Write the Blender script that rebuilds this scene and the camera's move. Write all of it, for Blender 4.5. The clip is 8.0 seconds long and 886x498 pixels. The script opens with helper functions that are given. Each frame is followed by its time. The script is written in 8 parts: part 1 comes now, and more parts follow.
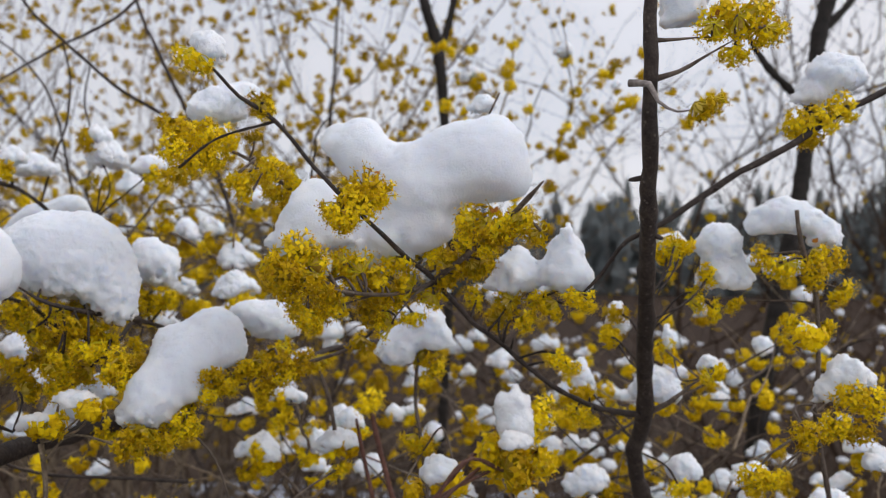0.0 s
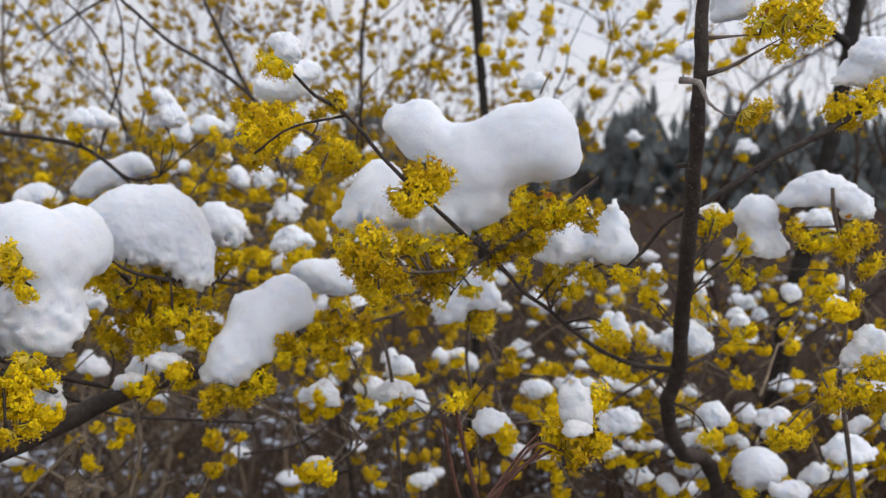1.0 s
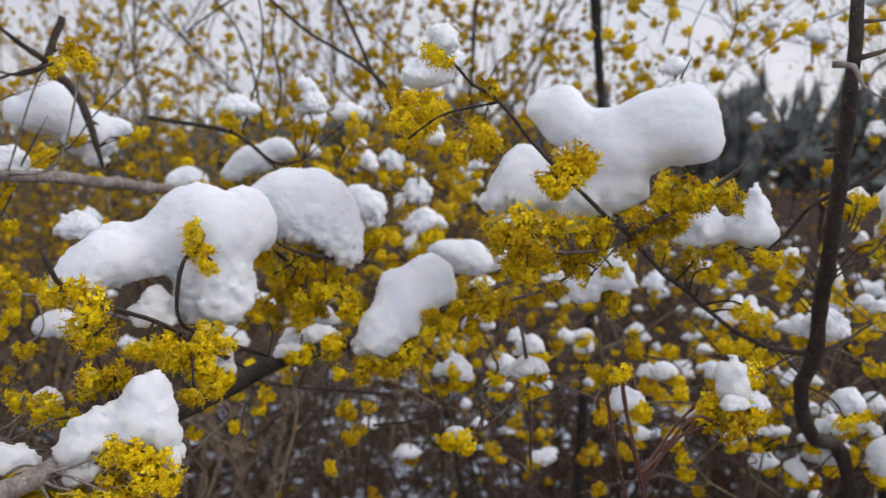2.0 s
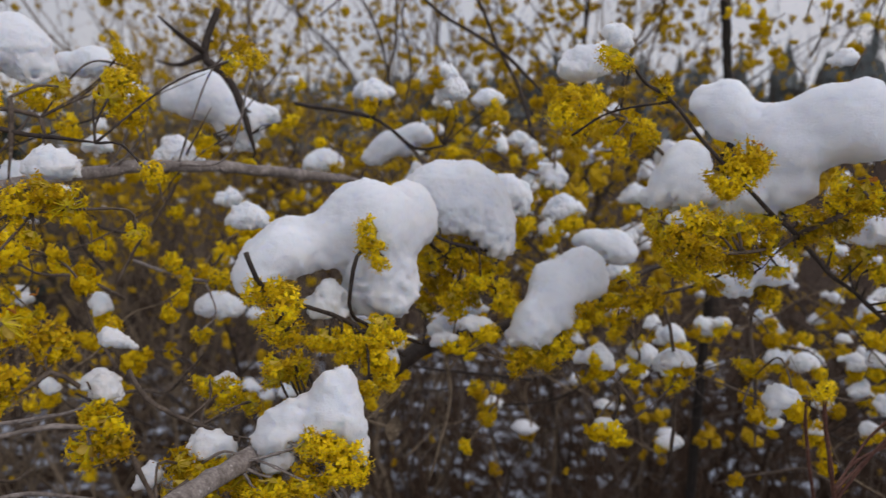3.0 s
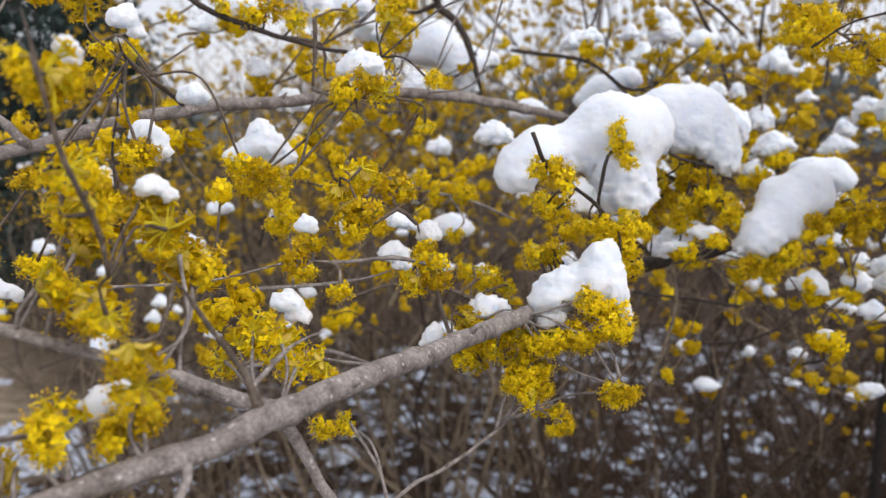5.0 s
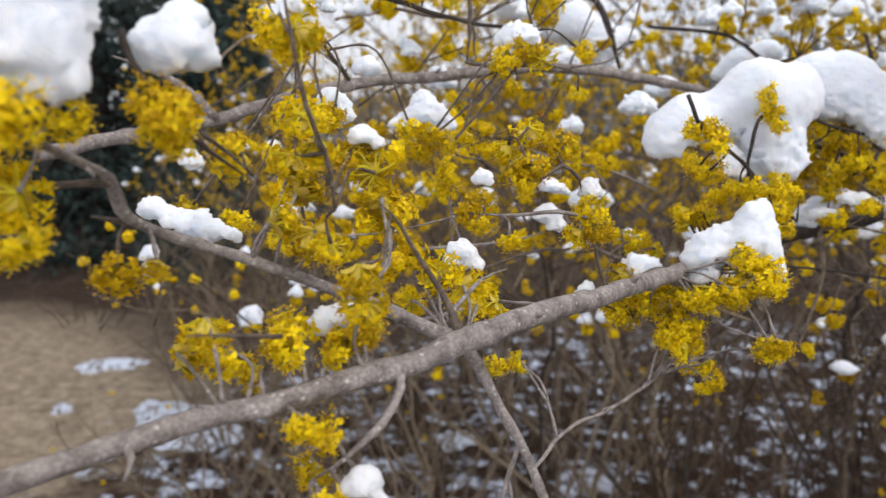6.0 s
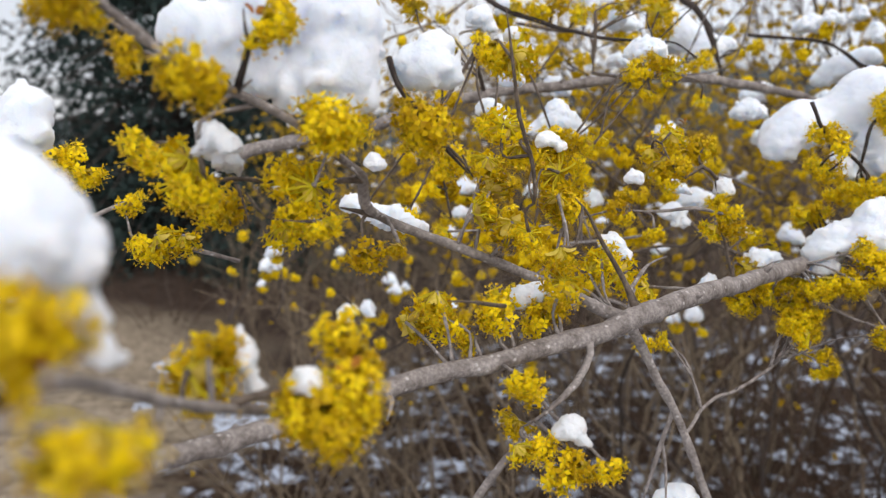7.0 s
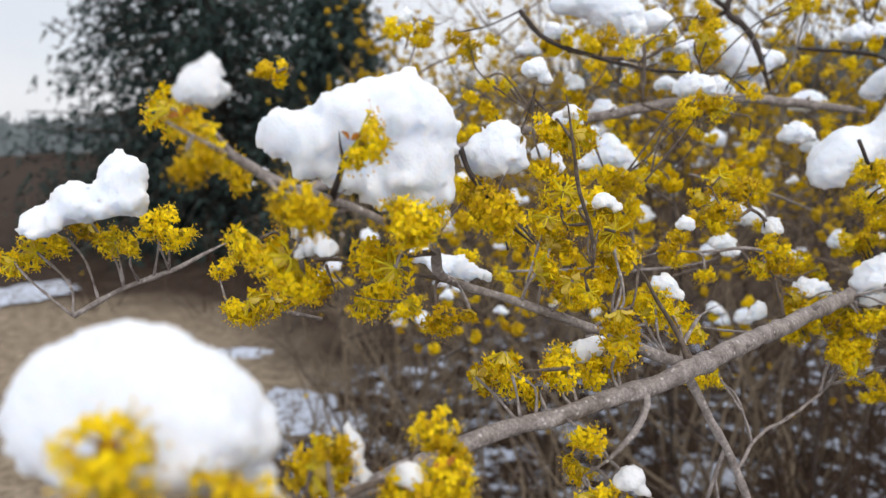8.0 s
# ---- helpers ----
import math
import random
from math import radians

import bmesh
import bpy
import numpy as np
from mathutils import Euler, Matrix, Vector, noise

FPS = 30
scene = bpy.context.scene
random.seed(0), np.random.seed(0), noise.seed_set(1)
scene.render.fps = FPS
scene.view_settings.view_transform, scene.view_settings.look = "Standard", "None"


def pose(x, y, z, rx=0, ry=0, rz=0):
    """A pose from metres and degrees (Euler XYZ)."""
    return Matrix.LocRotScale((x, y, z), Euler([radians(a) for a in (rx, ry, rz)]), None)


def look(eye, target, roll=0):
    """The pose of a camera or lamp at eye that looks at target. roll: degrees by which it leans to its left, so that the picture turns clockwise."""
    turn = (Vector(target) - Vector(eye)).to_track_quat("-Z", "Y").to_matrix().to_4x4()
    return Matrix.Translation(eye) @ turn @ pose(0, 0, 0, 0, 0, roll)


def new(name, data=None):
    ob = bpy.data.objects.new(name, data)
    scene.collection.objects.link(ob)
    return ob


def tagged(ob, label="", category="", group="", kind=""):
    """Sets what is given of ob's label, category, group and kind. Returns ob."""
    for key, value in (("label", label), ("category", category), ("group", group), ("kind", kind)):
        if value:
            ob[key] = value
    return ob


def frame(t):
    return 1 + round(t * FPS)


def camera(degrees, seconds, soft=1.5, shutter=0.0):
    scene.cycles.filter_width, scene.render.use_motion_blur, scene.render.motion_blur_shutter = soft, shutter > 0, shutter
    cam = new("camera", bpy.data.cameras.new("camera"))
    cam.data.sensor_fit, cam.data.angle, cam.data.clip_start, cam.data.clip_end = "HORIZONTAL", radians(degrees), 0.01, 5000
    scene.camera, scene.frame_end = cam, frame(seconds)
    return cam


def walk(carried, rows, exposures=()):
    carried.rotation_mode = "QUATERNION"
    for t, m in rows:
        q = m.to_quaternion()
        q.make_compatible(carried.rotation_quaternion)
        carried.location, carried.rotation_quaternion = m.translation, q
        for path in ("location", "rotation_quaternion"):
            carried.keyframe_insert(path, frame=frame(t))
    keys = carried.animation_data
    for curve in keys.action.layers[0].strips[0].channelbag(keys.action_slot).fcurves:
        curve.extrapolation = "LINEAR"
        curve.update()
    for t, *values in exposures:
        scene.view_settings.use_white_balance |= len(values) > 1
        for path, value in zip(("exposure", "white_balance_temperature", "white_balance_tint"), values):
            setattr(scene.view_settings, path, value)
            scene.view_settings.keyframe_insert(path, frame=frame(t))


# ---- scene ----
cam = camera(55.8, 8.0, 1.2, 0.2)
PATH = [
    (0, (0.01894, 0.00012, 1.36394), (-0.0177, 1.9991, 1.4170), 0.25),
    (0.5, (0.01509, -0.02223, 1.37878), (-0.0215, 1.9767, 1.3264), 0.60),
    (1, (0.00132, -0.03189, 1.39959), (-0.0855, 1.9595, 1.2357), 0.38),
    (1.5, (0.00229, -0.03882, 1.40663), (-0.1703, 1.9438, 1.2082), 0.23),
    (1.7, (-0.00838, -0.04671, 1.39941), (-0.2451, 1.9290, 1.1985), 0.27),
    (2.8, (-0.04767, -0.06283, 1.40896), (-0.5166, 1.8635, 1.1457), 0.47),
    (3, (-0.06115, -0.06711, 1.41719), (-0.5793, 1.8426, 1.1266), 0.43),
    (3.5, (-0.06916, -0.07843, 1.39188), (-0.6803, 1.8054, 1.1129), 0.73),
    (4, (-0.08177, -0.08846, 1.39436), (-0.8133, 1.7477, 1.0888), 0.11),
    (4.2, (-0.08377, -0.09783, 1.39085), (-0.8885, 1.7048, 1.0702), 0.85),
    (5.3, (-0.10559, -0.15089, 1.36414), (-0.9578, 1.6360, 1.0798), -0.47),
    (5.5, (-0.10782, -0.14883, 1.37896), (-1.0134, 1.6073, 1.0695), -1.49),
    (6, (-0.10771, -0.18163, 1.35385), (-1.1664, 1.4869, 1.0451), -0.69),
    (6.5, (-0.10196, -0.20418, 1.37122), (-1.2363, 1.4117, 1.0514), -1.83),
    (6.8, (-0.12063, -0.23966, 1.35949), (-1.2771, 1.3648, 1.0626), -1.74),
    (7, (-0.11952, -0.24987, 1.35545), (-1.2941, 1.3419, 1.0612), -1.05),
    (7.5, (-0.11637, -0.26628, 1.35954), (-1.3262, 1.2999, 1.0706), -1.29),
    (8, (-0.11251, -0.27271, 1.39053), (-1.3676, 1.2494, 1.0617), -2.37),
]
EXPOSURES = [(0.0, -0.50, 6500, 14), (1.7, -0.40, 6500, 15), (2.8, -0.92, 6500, 17), (4.2, -0.52, 6500, 15), (5.3, -0.08, 6500, 14), (8.0, -0.12, 6500, 12)]
walk(cam, [(t, look(eye, target, roll)) for t, eye, target, roll in PATH], EXPOSURES)
cam.data.dof.use_dof, cam.data.dof.focus_distance, cam.data.dof.aperture_fstop = True, 0.35, 14.0

# ---- sky and sun: a bright overcast day, the veiled sun high to the east ----
SUN_UP, SUN_TURN = radians(45), radians(100)
world = bpy.data.worlds.new("overcast_sky")
scene.world = world
world.use_nodes = True
wn, wl = world.node_tree.nodes, world.node_tree.links
wn.clear()
sky = wn.new("ShaderNodeTexSky")
sky.sky_type, sky.sun_disc = "NISHITA", False
sky.sun_elevation, sky.sun_rotation = SUN_UP, SUN_TURN
sky_light = wn.new("ShaderNodeBackground")
sky_light.inputs["Strength"].default_value = 0.1
wl.new(sky.outputs[0], sky_light.inputs["Color"])
coord = wn.new("ShaderNodeTexCoord")
stretch = wn.new("ShaderNodeMapping")
stretch.inputs["Scale"].default_value = (1.6, 1.6, 4.0)
stretch.inputs["Location"].default_value = (0.35, 0.1, 0.0)
wl.new(coord.outputs["Generated"], stretch.inputs["Vector"])
clouds = wn.new("ShaderNodeTexNoise")
clouds.inputs["Scale"].default_value, clouds.inputs["Detail"].default_value = 1.7, 4.0
wl.new(stretch.outputs[0], clouds.inputs["Vector"])
tones = wn.new("ShaderNodeValToRGB")
tones.color_ramp.elements[0].position, tones.color_ramp.elements[0].color = 0.38, (0.85, 0.895, 0.965, 1)
tones.color_ramp.elements[1].position, tones.color_ramp.elements[1].color = 0.62, (0.96, 0.98, 1.02, 1)
wl.new(clouds.outputs[0], tones.inputs[0])
toward = wn.new("ShaderNodeVectorMath")
toward.operation = "DOT_PRODUCT"
toward.inputs[1].default_value = (math.sin(SUN_TURN) * math.cos(SUN_UP), math.cos(SUN_TURN) * math.cos(SUN_UP), math.sin(SUN_UP))
wl.new(coord.outputs["Generated"], toward.inputs[0])
veil = wn.new("ShaderNodeMapRange")
veil.inputs["From Min"].default_value, veil.inputs["From Max"].default_value = -0.6, 0.9
veil.inputs["To Min"].default_value, veil.inputs["To Max"].default_value = 0.85, 1.3
wl.new(toward.outputs["Value"], veil.inputs["Value"])
cloud_light = wn.new("ShaderNodeBackground")
lit = wn.new("ShaderNodeMath")
lit.operation = "MULTIPLY"
lit.inputs[1].default_value = 1.22
wl.new(veil.outputs[0], lit.inputs[0])
wl.new(lit.outputs[0], cloud_light.inputs["Strength"])
wl.new(tones.outputs[0], cloud_light.inputs["Color"])
cover = wn.new("ShaderNodeMixShader")
cover.inputs[0].default_value = 0.86
wl.new(sky_light.outputs[0], cover.inputs[1])
wl.new(cloud_light.outputs[0], cover.inputs[2])
world_out = wn.new("ShaderNodeOutputWorld")
wl.new(cover.outputs[0], world_out.inputs[0])

sun = new("sun", bpy.data.lights.new("sun", "SUN"))
sun.data.energy, sun.data.angle, sun.data.color = 1.6, radians(40), (1.0, 0.98, 0.95)
sun.matrix_world = look((3 * math.sin(SUN_TURN), 3 * math.cos(SUN_TURN), 3 * math.tan(SUN_UP)), (0, 0, 0))


# ---- materials ----
def material(name, rough=0.6):
    mat = bpy.data.materials.new(name)
    mat.use_nodes = True
    n, l = mat.node_tree.nodes, mat.node_tree.links
    shader = n["Principled BSDF"]
    shader.inputs["Roughness"].default_value = rough
    return mat, n, l, shader


def noise_node(n, l, scale, detail=3.0, vector=None, rough=0.55):
    tex = n.new("ShaderNodeTexNoise")
    tex.inputs["Scale"].default_value, tex.inputs["Detail"].default_value = scale, detail
    tex.inputs["Roughness"].default_value = rough
    if vector:
        l.new(vector, tex.inputs["Vector"])
    return tex.outputs[0]


def ramp(n, l, value, *stops):
    node = n.new("ShaderNodeValToRGB")
    while len(node.color_ramp.elements) < len(stops):
        node.color_ramp.elements.new(0.5)
    for element, (at, colour) in zip(node.color_ramp.elements, stops):
        element.position, element.color = at, (*colour, 1)
    l.new(value, node.inputs[0])
    return node.outputs[0]


def mixed(n, l, value, a, b, mode="MIX"):
    node = n.new("ShaderNodeMix")
    node.data_type, node.blend_type = "RGBA", mode
    for socket, given in ((node.inputs[0], value), (node.inputs[6], a), (node.inputs[7], b)):
        if isinstance(given, (int, float)):
            socket.default_value = given
        elif isinstance(given, tuple):
            socket.default_value = (*given, 1)
        else:
            l.new(given, socket)
    return node.outputs[2]


def relief(n, l, shader, height, strength, distance):
    bump = n.new("ShaderNodeBump")
    bump.inputs["Strength"].default_value, bump.inputs["Distance"].default_value = strength, distance
    l.new(height, bump.inputs["Height"])
    l.new(bump.outputs[0], shader.inputs["Normal"])


def place_of(n):
    return n.new("ShaderNodeTexCoord").outputs["Object"]


def bark(name, dark, light, spot, rough=0.75):
    mat, n, l, shader = material(name, rough)
    here = place_of(n)
    broad = noise_node(n, l, 130, 6, here, 0.65)
    fine = noise_node(n, l, 700, 4, here)
    cells = n.new("ShaderNodeTexVoronoi")
    cells.inputs["Scale"].default_value = 260
    l.new(here, cells.inputs["Vector"])
    base = ramp(n, l, broad, (0.32, dark), (0.68, light))
    specks = ramp(n, l, cells.outputs["Distance"], (0.10, (1, 1, 1)), (0.22, (0, 0, 0)))
    base = mixed(n, l, specks, base, spot)
    shader.inputs["Specular IOR Level"].default_value = 0.25
    grain = ramp(n, l, fine, (0.35, (0.55, 0.55, 0.55)), (0.65, (1.1, 1.1, 1.1)))
    base = mixed(n, l, 0.75, base, grain, "MULTIPLY")
    l.new(base, shader.inputs["Base Color"])
    relief(n, l, shader, fine, 0.6, 0.0008)
    return mat


bark_grey = bark("grey_bark", (0.135, 0.108, 0.094), (0.385, 0.338, 0.308), (0.5, 0.455, 0.425))
bark_dark = bark("dark_wet_bark", (0.024, 0.017, 0.014), (0.078, 0.059, 0.048), (0.12, 0.096, 0.08), 0.65)
bark_twig = bark("brown_twig_bark", (0.06, 0.043, 0.032), (0.19, 0.145, 0.11), (0.24, 0.2, 0.16), 0.6)
bark_black = bark("blackish_trunk_bark", (0.010, 0.008, 0.007), (0.035, 0.028, 0.023), (0.06, 0.05, 0.045), 0.7)
bark_red = bark("reddish_shoot_bark", (0.075, 0.03, 0.022), (0.17, 0.08, 0.055), (0.2, 0.13, 0.1), 0.5)
bark_far = bark("thicket_bark", (0.020, 0.012, 0.007), (0.115, 0.068, 0.042), (0.16, 0.11, 0.078), 0.8)
bark_tan = bark("tan_shrub_bark", (0.12, 0.088, 0.058), (0.32, 0.245, 0.165), (0.4, 0.32, 0.23), 0.8)


def blossom_material(name, low, high, translucent, rough=0.5):
    mat, n, l, shader = material(name, rough)
    shader.inputs["Specular IOR Level"].default_value = 0.12
    info = n.new("ShaderNodeObjectInfo")
    piece = n.new("ShaderNodeNewGeometry")
    speck = noise_node(n, l, 420, 2, place_of(n))
    mix_by = n.new("ShaderNodeMath")
    mix_by.operation = "MULTIPLY_ADD"
    l.new(piece.outputs["Random Per Island"], mix_by.inputs[0])
    mix_by.inputs[1].default_value = 0.5
    l.new(speck, mix_by.inputs[2])
    tone = ramp(n, l, mix_by.outputs[0], (0.4, low), (0.95, high))
    whole = ramp(n, l, info.outputs["Random"], (0.0, (0.58, 0.48, 0.4)), (0.4, (0.92, 0.89, 0.85)), (1.0, (1.1, 1.12, 0.9)))
    tone = mixed(n, l, 0.9, tone, whole, "MULTIPLY")
    l.new(tone, shader.inputs["Base Color"])
    leak = n.new("ShaderNodeBsdfTranslucent")
    l.new(tone, leak.inputs["Color"])
    both = n.new("ShaderNodeMixShader")
    both.inputs[0].default_value = translucent
    l.new(shader.outputs[0], both.inputs[1])
    l.new(leak.outputs[0], both.inputs[2])
    l.new(both.outputs[0], n["Material Output"].inputs[0])
    return mat


petal = blossom_material("yellow_petal", (0.52, 0.315, 0.003), (1.0, 0.745, 0.007), 0.25)
stalk = blossom_material("greenish_flower_stalk", (0.46, 0.36, 0.008), (0.74, 0.62, 0.03), 0.25)
anther = blossom_material("golden_anther", (0.46, 0.25, 0.008), (0.86, 0.58, 0.03), 0.1)
bract_skin = blossom_material("straw_yellow_bract", (0.54, 0.38, 0.04), (0.80, 0.63, 0.14), 0.35)
far_petal = blossom_material("dull_yellow_blossom", (0.40, 0.25, 0.006), (0.68, 0.46, 0.015), 0.3)
wilted = blossom_material("rusty_bud_scale", (0.30, 0.10, 0.025), (0.55, 0.24, 0.04), 0.2)


def snow_material(name, colour, scatter, rough, icy=0.0):
    mat, n, l, shader = material(name, rough)
    here = place_of(n)
    clods, grain = noise_node(n, l, 160, 4, here), noise_node(n, l, 900, 3, here, 0.6)
    tone = ramp(n, l, clods, (0.3, tuple(c * 0.97 for c in colour)), (0.7, colour))
    l.new(tone, shader.inputs["Base Color"])
    shader.inputs["Subsurface Weight"].default_value = scatter
    shader.inputs["Subsurface Radius"].default_value = (0.7, 0.85, 1.0)
    shader.inputs["Subsurface Scale"].default_value = 0.012
    if icy:
        shader.inputs["Transmission Weight"].default_value = icy
        shader.inputs["IOR"].default_value = 1.2
    shader.inputs["Specular IOR Level"].default_value = 0.5 if icy else 0.15
    relief(n, l, shader, grain, 0.55, 0.0009)
    return mat


snow_white = snow_material("fresh_snow", (0.735, 0.762, 0.81), 0.9, 0.9)
snow_wet = snow_material("wet_icy_snow", (0.84, 0.855, 0.875), 0.5, 0.22, 0.18)
snow_far = snow_material("thicket_snow", (0.80, 0.82, 0.86), 0.0, 0.7)


# ---- mesh helpers ----
def mesh_of(name, verts, faces, mats, slots=None, smooth=False):
    me = bpy.data.meshes.new(name)
    me.from_pydata([tuple(v) for v in verts], [], faces)
    for m in mats:
        me.materials.append(m)
    if slots is not None:
        me.polygons.foreach_set("material_index", slots)
    if smooth:
        me.polygons.foreach_set("use_smooth", [True] * len(me.polygons))
    me.update()
    return me


def part(name, me, parent, label="", at=None):
    ob = new(name, me)
    ob.parent = parent
    if at is not None:
        ob.matrix_basis = at
    return tagged(ob, label)


def thing(name, label, category, group="", at=(0, 0, 0), kind=""):
    ob = new(name)
    ob.location = at
    ob.empty_display_size = 0.05
    return tagged(ob, label, category, group, kind)


def tube(verts, faces, points, radii, sides=6, rough=0.0):
    """Adds a tapered tube along points to verts and faces."""
    points = [Vector(p) for p in points]
    start = len(verts)
    side = None
    last = len(points) - 1
    for i, p in enumerate(points):
        along = (points[min(i + 1, last)] - points[max(i - 1, 0)]).normalized()
        if side is None:
            side = along.orthogonal().normalized()
        side = (side - along * side.dot(along)).normalized()
        other = along.cross(side)
        for k in range(sides):
            a = 2 * math.pi * k / sides
            way = side * math.cos(a) + other * math.sin(a)
            swell = 1 + rough * (noise.noise((p + way * radii[i]) * 230) + 0.5 * noise.noise((p + way * radii[i]) * 620)) if rough else 1
            verts.append(p + way * radii[i] * swell)
    for i in range(last):
        for k in range(sides):
            a, b = start + i * sides + k, start + i * sides + (k + 1) % sides
            faces.append((a, b, b + sides, a + sides))
    faces.append(tuple(start + last * sides + k for k in range(sides)))
    faces.append(tuple(start + k for k in reversed(range(sides))))


def glide(rows, step):
    """Points and radii on a smooth curve through rows of x, y, z, radius."""
    rows = [np.array(r, float) for r in rows]
    rows = [2 * rows[0] - rows[1], *rows, 2 * rows[-1] - rows[-2]]
    curve = []
    for a, b, c, d in zip(rows, rows[1:], rows[2:], rows[3:]):
        count = max(2, int(np.linalg.norm(c[:3] - b[:3]) / step))
        for k in range(count):
            t = k / count
            curve.append(0.5 * (2 * b + (c - a) * t + (2 * a - 5 * b + 4 * c - d) * t * t + (3 * b - a - 3 * c + d) * t ** 3))
    curve.append(rows[-2])
    return curve


# ---- umbels of yellow blossom ----
def umbel_mesh(seed, count, reach, spread, fine=True, broad=1.0, forward=0.0):
    """A round head of small four-petalled flowers on thin stalks, with spreading stamens."""
    rng = random.Random(seed)
    V, F, M = [], [], []

    def tri(a, b, c, slot):
        F.append((a, b, c))
        M.append(slot)

    def blade(root, along, across, size, width):
        """A narrow pointed petal, folded along its middle."""
        lift = along.cross(across).normalized()
        b = len(V)
        V.extend([root, root + along * size * 0.46 + across * size * width - lift * size * 0.13,
                  root + along * size - lift * size * 0.22, root + along * size * 0.46 - across * size * width - lift * size * 0.13])
        tri(b, b + 1, b + 2, 0)
        tri(b, b + 2, b + 3, 0)

    for i in range(count):
        polar = math.acos(1 - (1 - math.cos(radians(spread))) * (i + 0.5) / count)
        turn = i * 2.39996 + rng.uniform(-0.35, 0.35)
        polar += rng.uniform(-0.16, 0.16)
        way = Vector((math.sin(polar) * math.cos(turn), math.sin(polar) * math.sin(turn), math.cos(polar)))
        length = reach * rng.uniform(0.74, 1.08)
        bend = Vector((rng.uniform(-1, 1), rng.uniform(-1, 1), rng.uniform(-1, 0.4))) * length * 0.13
        mid, tip = way * length * 0.5 + bend, way * length
        before = len(F)
        tube(V, F, [way * 0.0004, mid, tip], [0.00034, 0.00027, 0.0006], 3)
        del F[-2:]
        M.extend([1] * (len(F) - before))
        u = way.orthogonal().normalized()
        v = way.cross(u)
        twist = rng.uniform(0, 1.6)
        back = rng.uniform(-0.7, 0.45) + forward
        for k in range(4):
            a = twist + k * math.pi / 2 + rng.uniform(-0.2, 0.2)
            out = u * math.cos(a) + v * math.sin(a)
            across = v * math.cos(a) - u * math.sin(a)
            size = rng.uniform(0.0031, 0.0041) * broad
            blade(tip, (out + way * (back + rng.uniform(-0.2, 0.2))).normalized(), across, size, 0.33 if fine else 0.37)
            if not fine or k % 2:
                continue
            a += math.pi / 4
            out = u * math.cos(a) + v * math.sin(a)
            across = v * math.cos(a) - u * math.sin(a)
            end = tip + (way * rng.uniform(0.7, 1.2) + out * rng.uniform(0.55, 1.0)).normalized() * rng.uniform(0.0020, 0.0031)
            b = len(V)
            V.extend([tip + across * 0.00024, tip - across * 0.00024, end])
            tri(b, b + 1, b + 2, 1)
            b, r = len(V), 0.00045
            V.extend([end + u * r - way * r, end - u * r * 0.5 + v * r * 0.87 - way * r, end - u * r * 0.5 - v * r * 0.87 - way * r, end + way * r])
            for x, y in ((0, 1), (1, 2), (2, 0)):
                tri(b + x, b + y, b + 3, 2)
    return mesh_of("umbel", V, F, [petal, stalk, anther], M)


def bract_mesh(seed):
    """One spoon-shaped bract, to be set four times round the foot of an umbel."""
    rng = random.Random(seed)
    V, F = [], []
    open_by = radians((40, 55, 70, 85)[seed])
    length, width = rng.uniform(0.0044, 0.0058), rng.uniform(0.0015, 0.0021)
    for j in range(5):
        t = j / 4
        lean = open_by * (0.6 + 0.4 * t)
        half = width * math.sin(math.pi * min(0.95, 0.12 + 0.83 * t)) ** 0.8
        for s in (-1, 0, 1):
            V.append(Vector((math.sin(lean), 0, math.cos(lean))) * length * t + Vector((0.0009 - 0.0003 * abs(s), half * s, 0.0009 * abs(s))))
    for j in range(4):
        for s in range(2):
            q = j * 3 + s
            F.append((q, q + 1, q + 4, q + 3))
    return mesh_of("bract", V, F, [bract_skin], smooth=True)


UMBELS = [umbel_mesh(s, c, r, w, True, 0.82, 0.2) for s, c, r, w in ((1, 29, 0.0090, 80), (2, 26, 0.0092, 66), (3, 31, 0.0090, 92), (4, 22, 0.0092, 56), (5, 27, 0.0098, 70), (6, 32, 0.0087, 102))]
PLAIN_UMBELS = [umbel_mesh(s, c, r, w, False, 1.25) for s, c, r, w in ((11, 19, 0.0088, 90), (12, 17, 0.0084, 76), (13, 21, 0.0088, 100))]
AIRY_UMBELS = [umbel_mesh(s, c, r, w, True, 0.85, 0.2) for s, c, r, w in ((21, 23, 0.0088, 80), (22, 24, 0.0086, 92))]
BRACTS = [bract_mesh(s) for s in range(4)]
RUSTY = bract_mesh(1)
RUSTY.materials[0] = wilted

# ---- the two near shrubs ----
stem_shrub = thing("flowering_shrub", "leafless shrub with dark stem, yellow blossom and snow on it", "shrub", "near shrubs", (0.25, 0.85, 0))
limb_shrub = thing("flowering_shrub", "sprawling shrub with grey limbs, dense yellow blossom and snow", "shrub", "near shrubs", (-0.05, 0.95, 0))
middle_shrub = thing("flowering_shrub", "brown-twigged shrub behind, thick with yellow blossom and snow", "shrub", "near shrubs", (-0.35, 1.0, 0))
young_tree = thing("young_tree", "slim dark-barked young tree behind the shrubs", "tree", "", (0.0, 1.2, 0))
leaning_tree = thing("young_tree", "leaning dark-barked young tree beside the thicket", "tree", "", (0.4, 1.05, 0))
BOUGHS, KNOTS, OWNERS = [], [], []
chance = random.Random(7)


def branch(shrub, name, bark_of, rows, label=""):
    curve = glide(rows, 0.006)
    for j, p in enumerate(curve):
        KNOTS.append(p[:3])
        OWNERS.append((len(BOUGHS), j))
    BOUGHS.append([shrub, name, bark_of, curve, label, []])


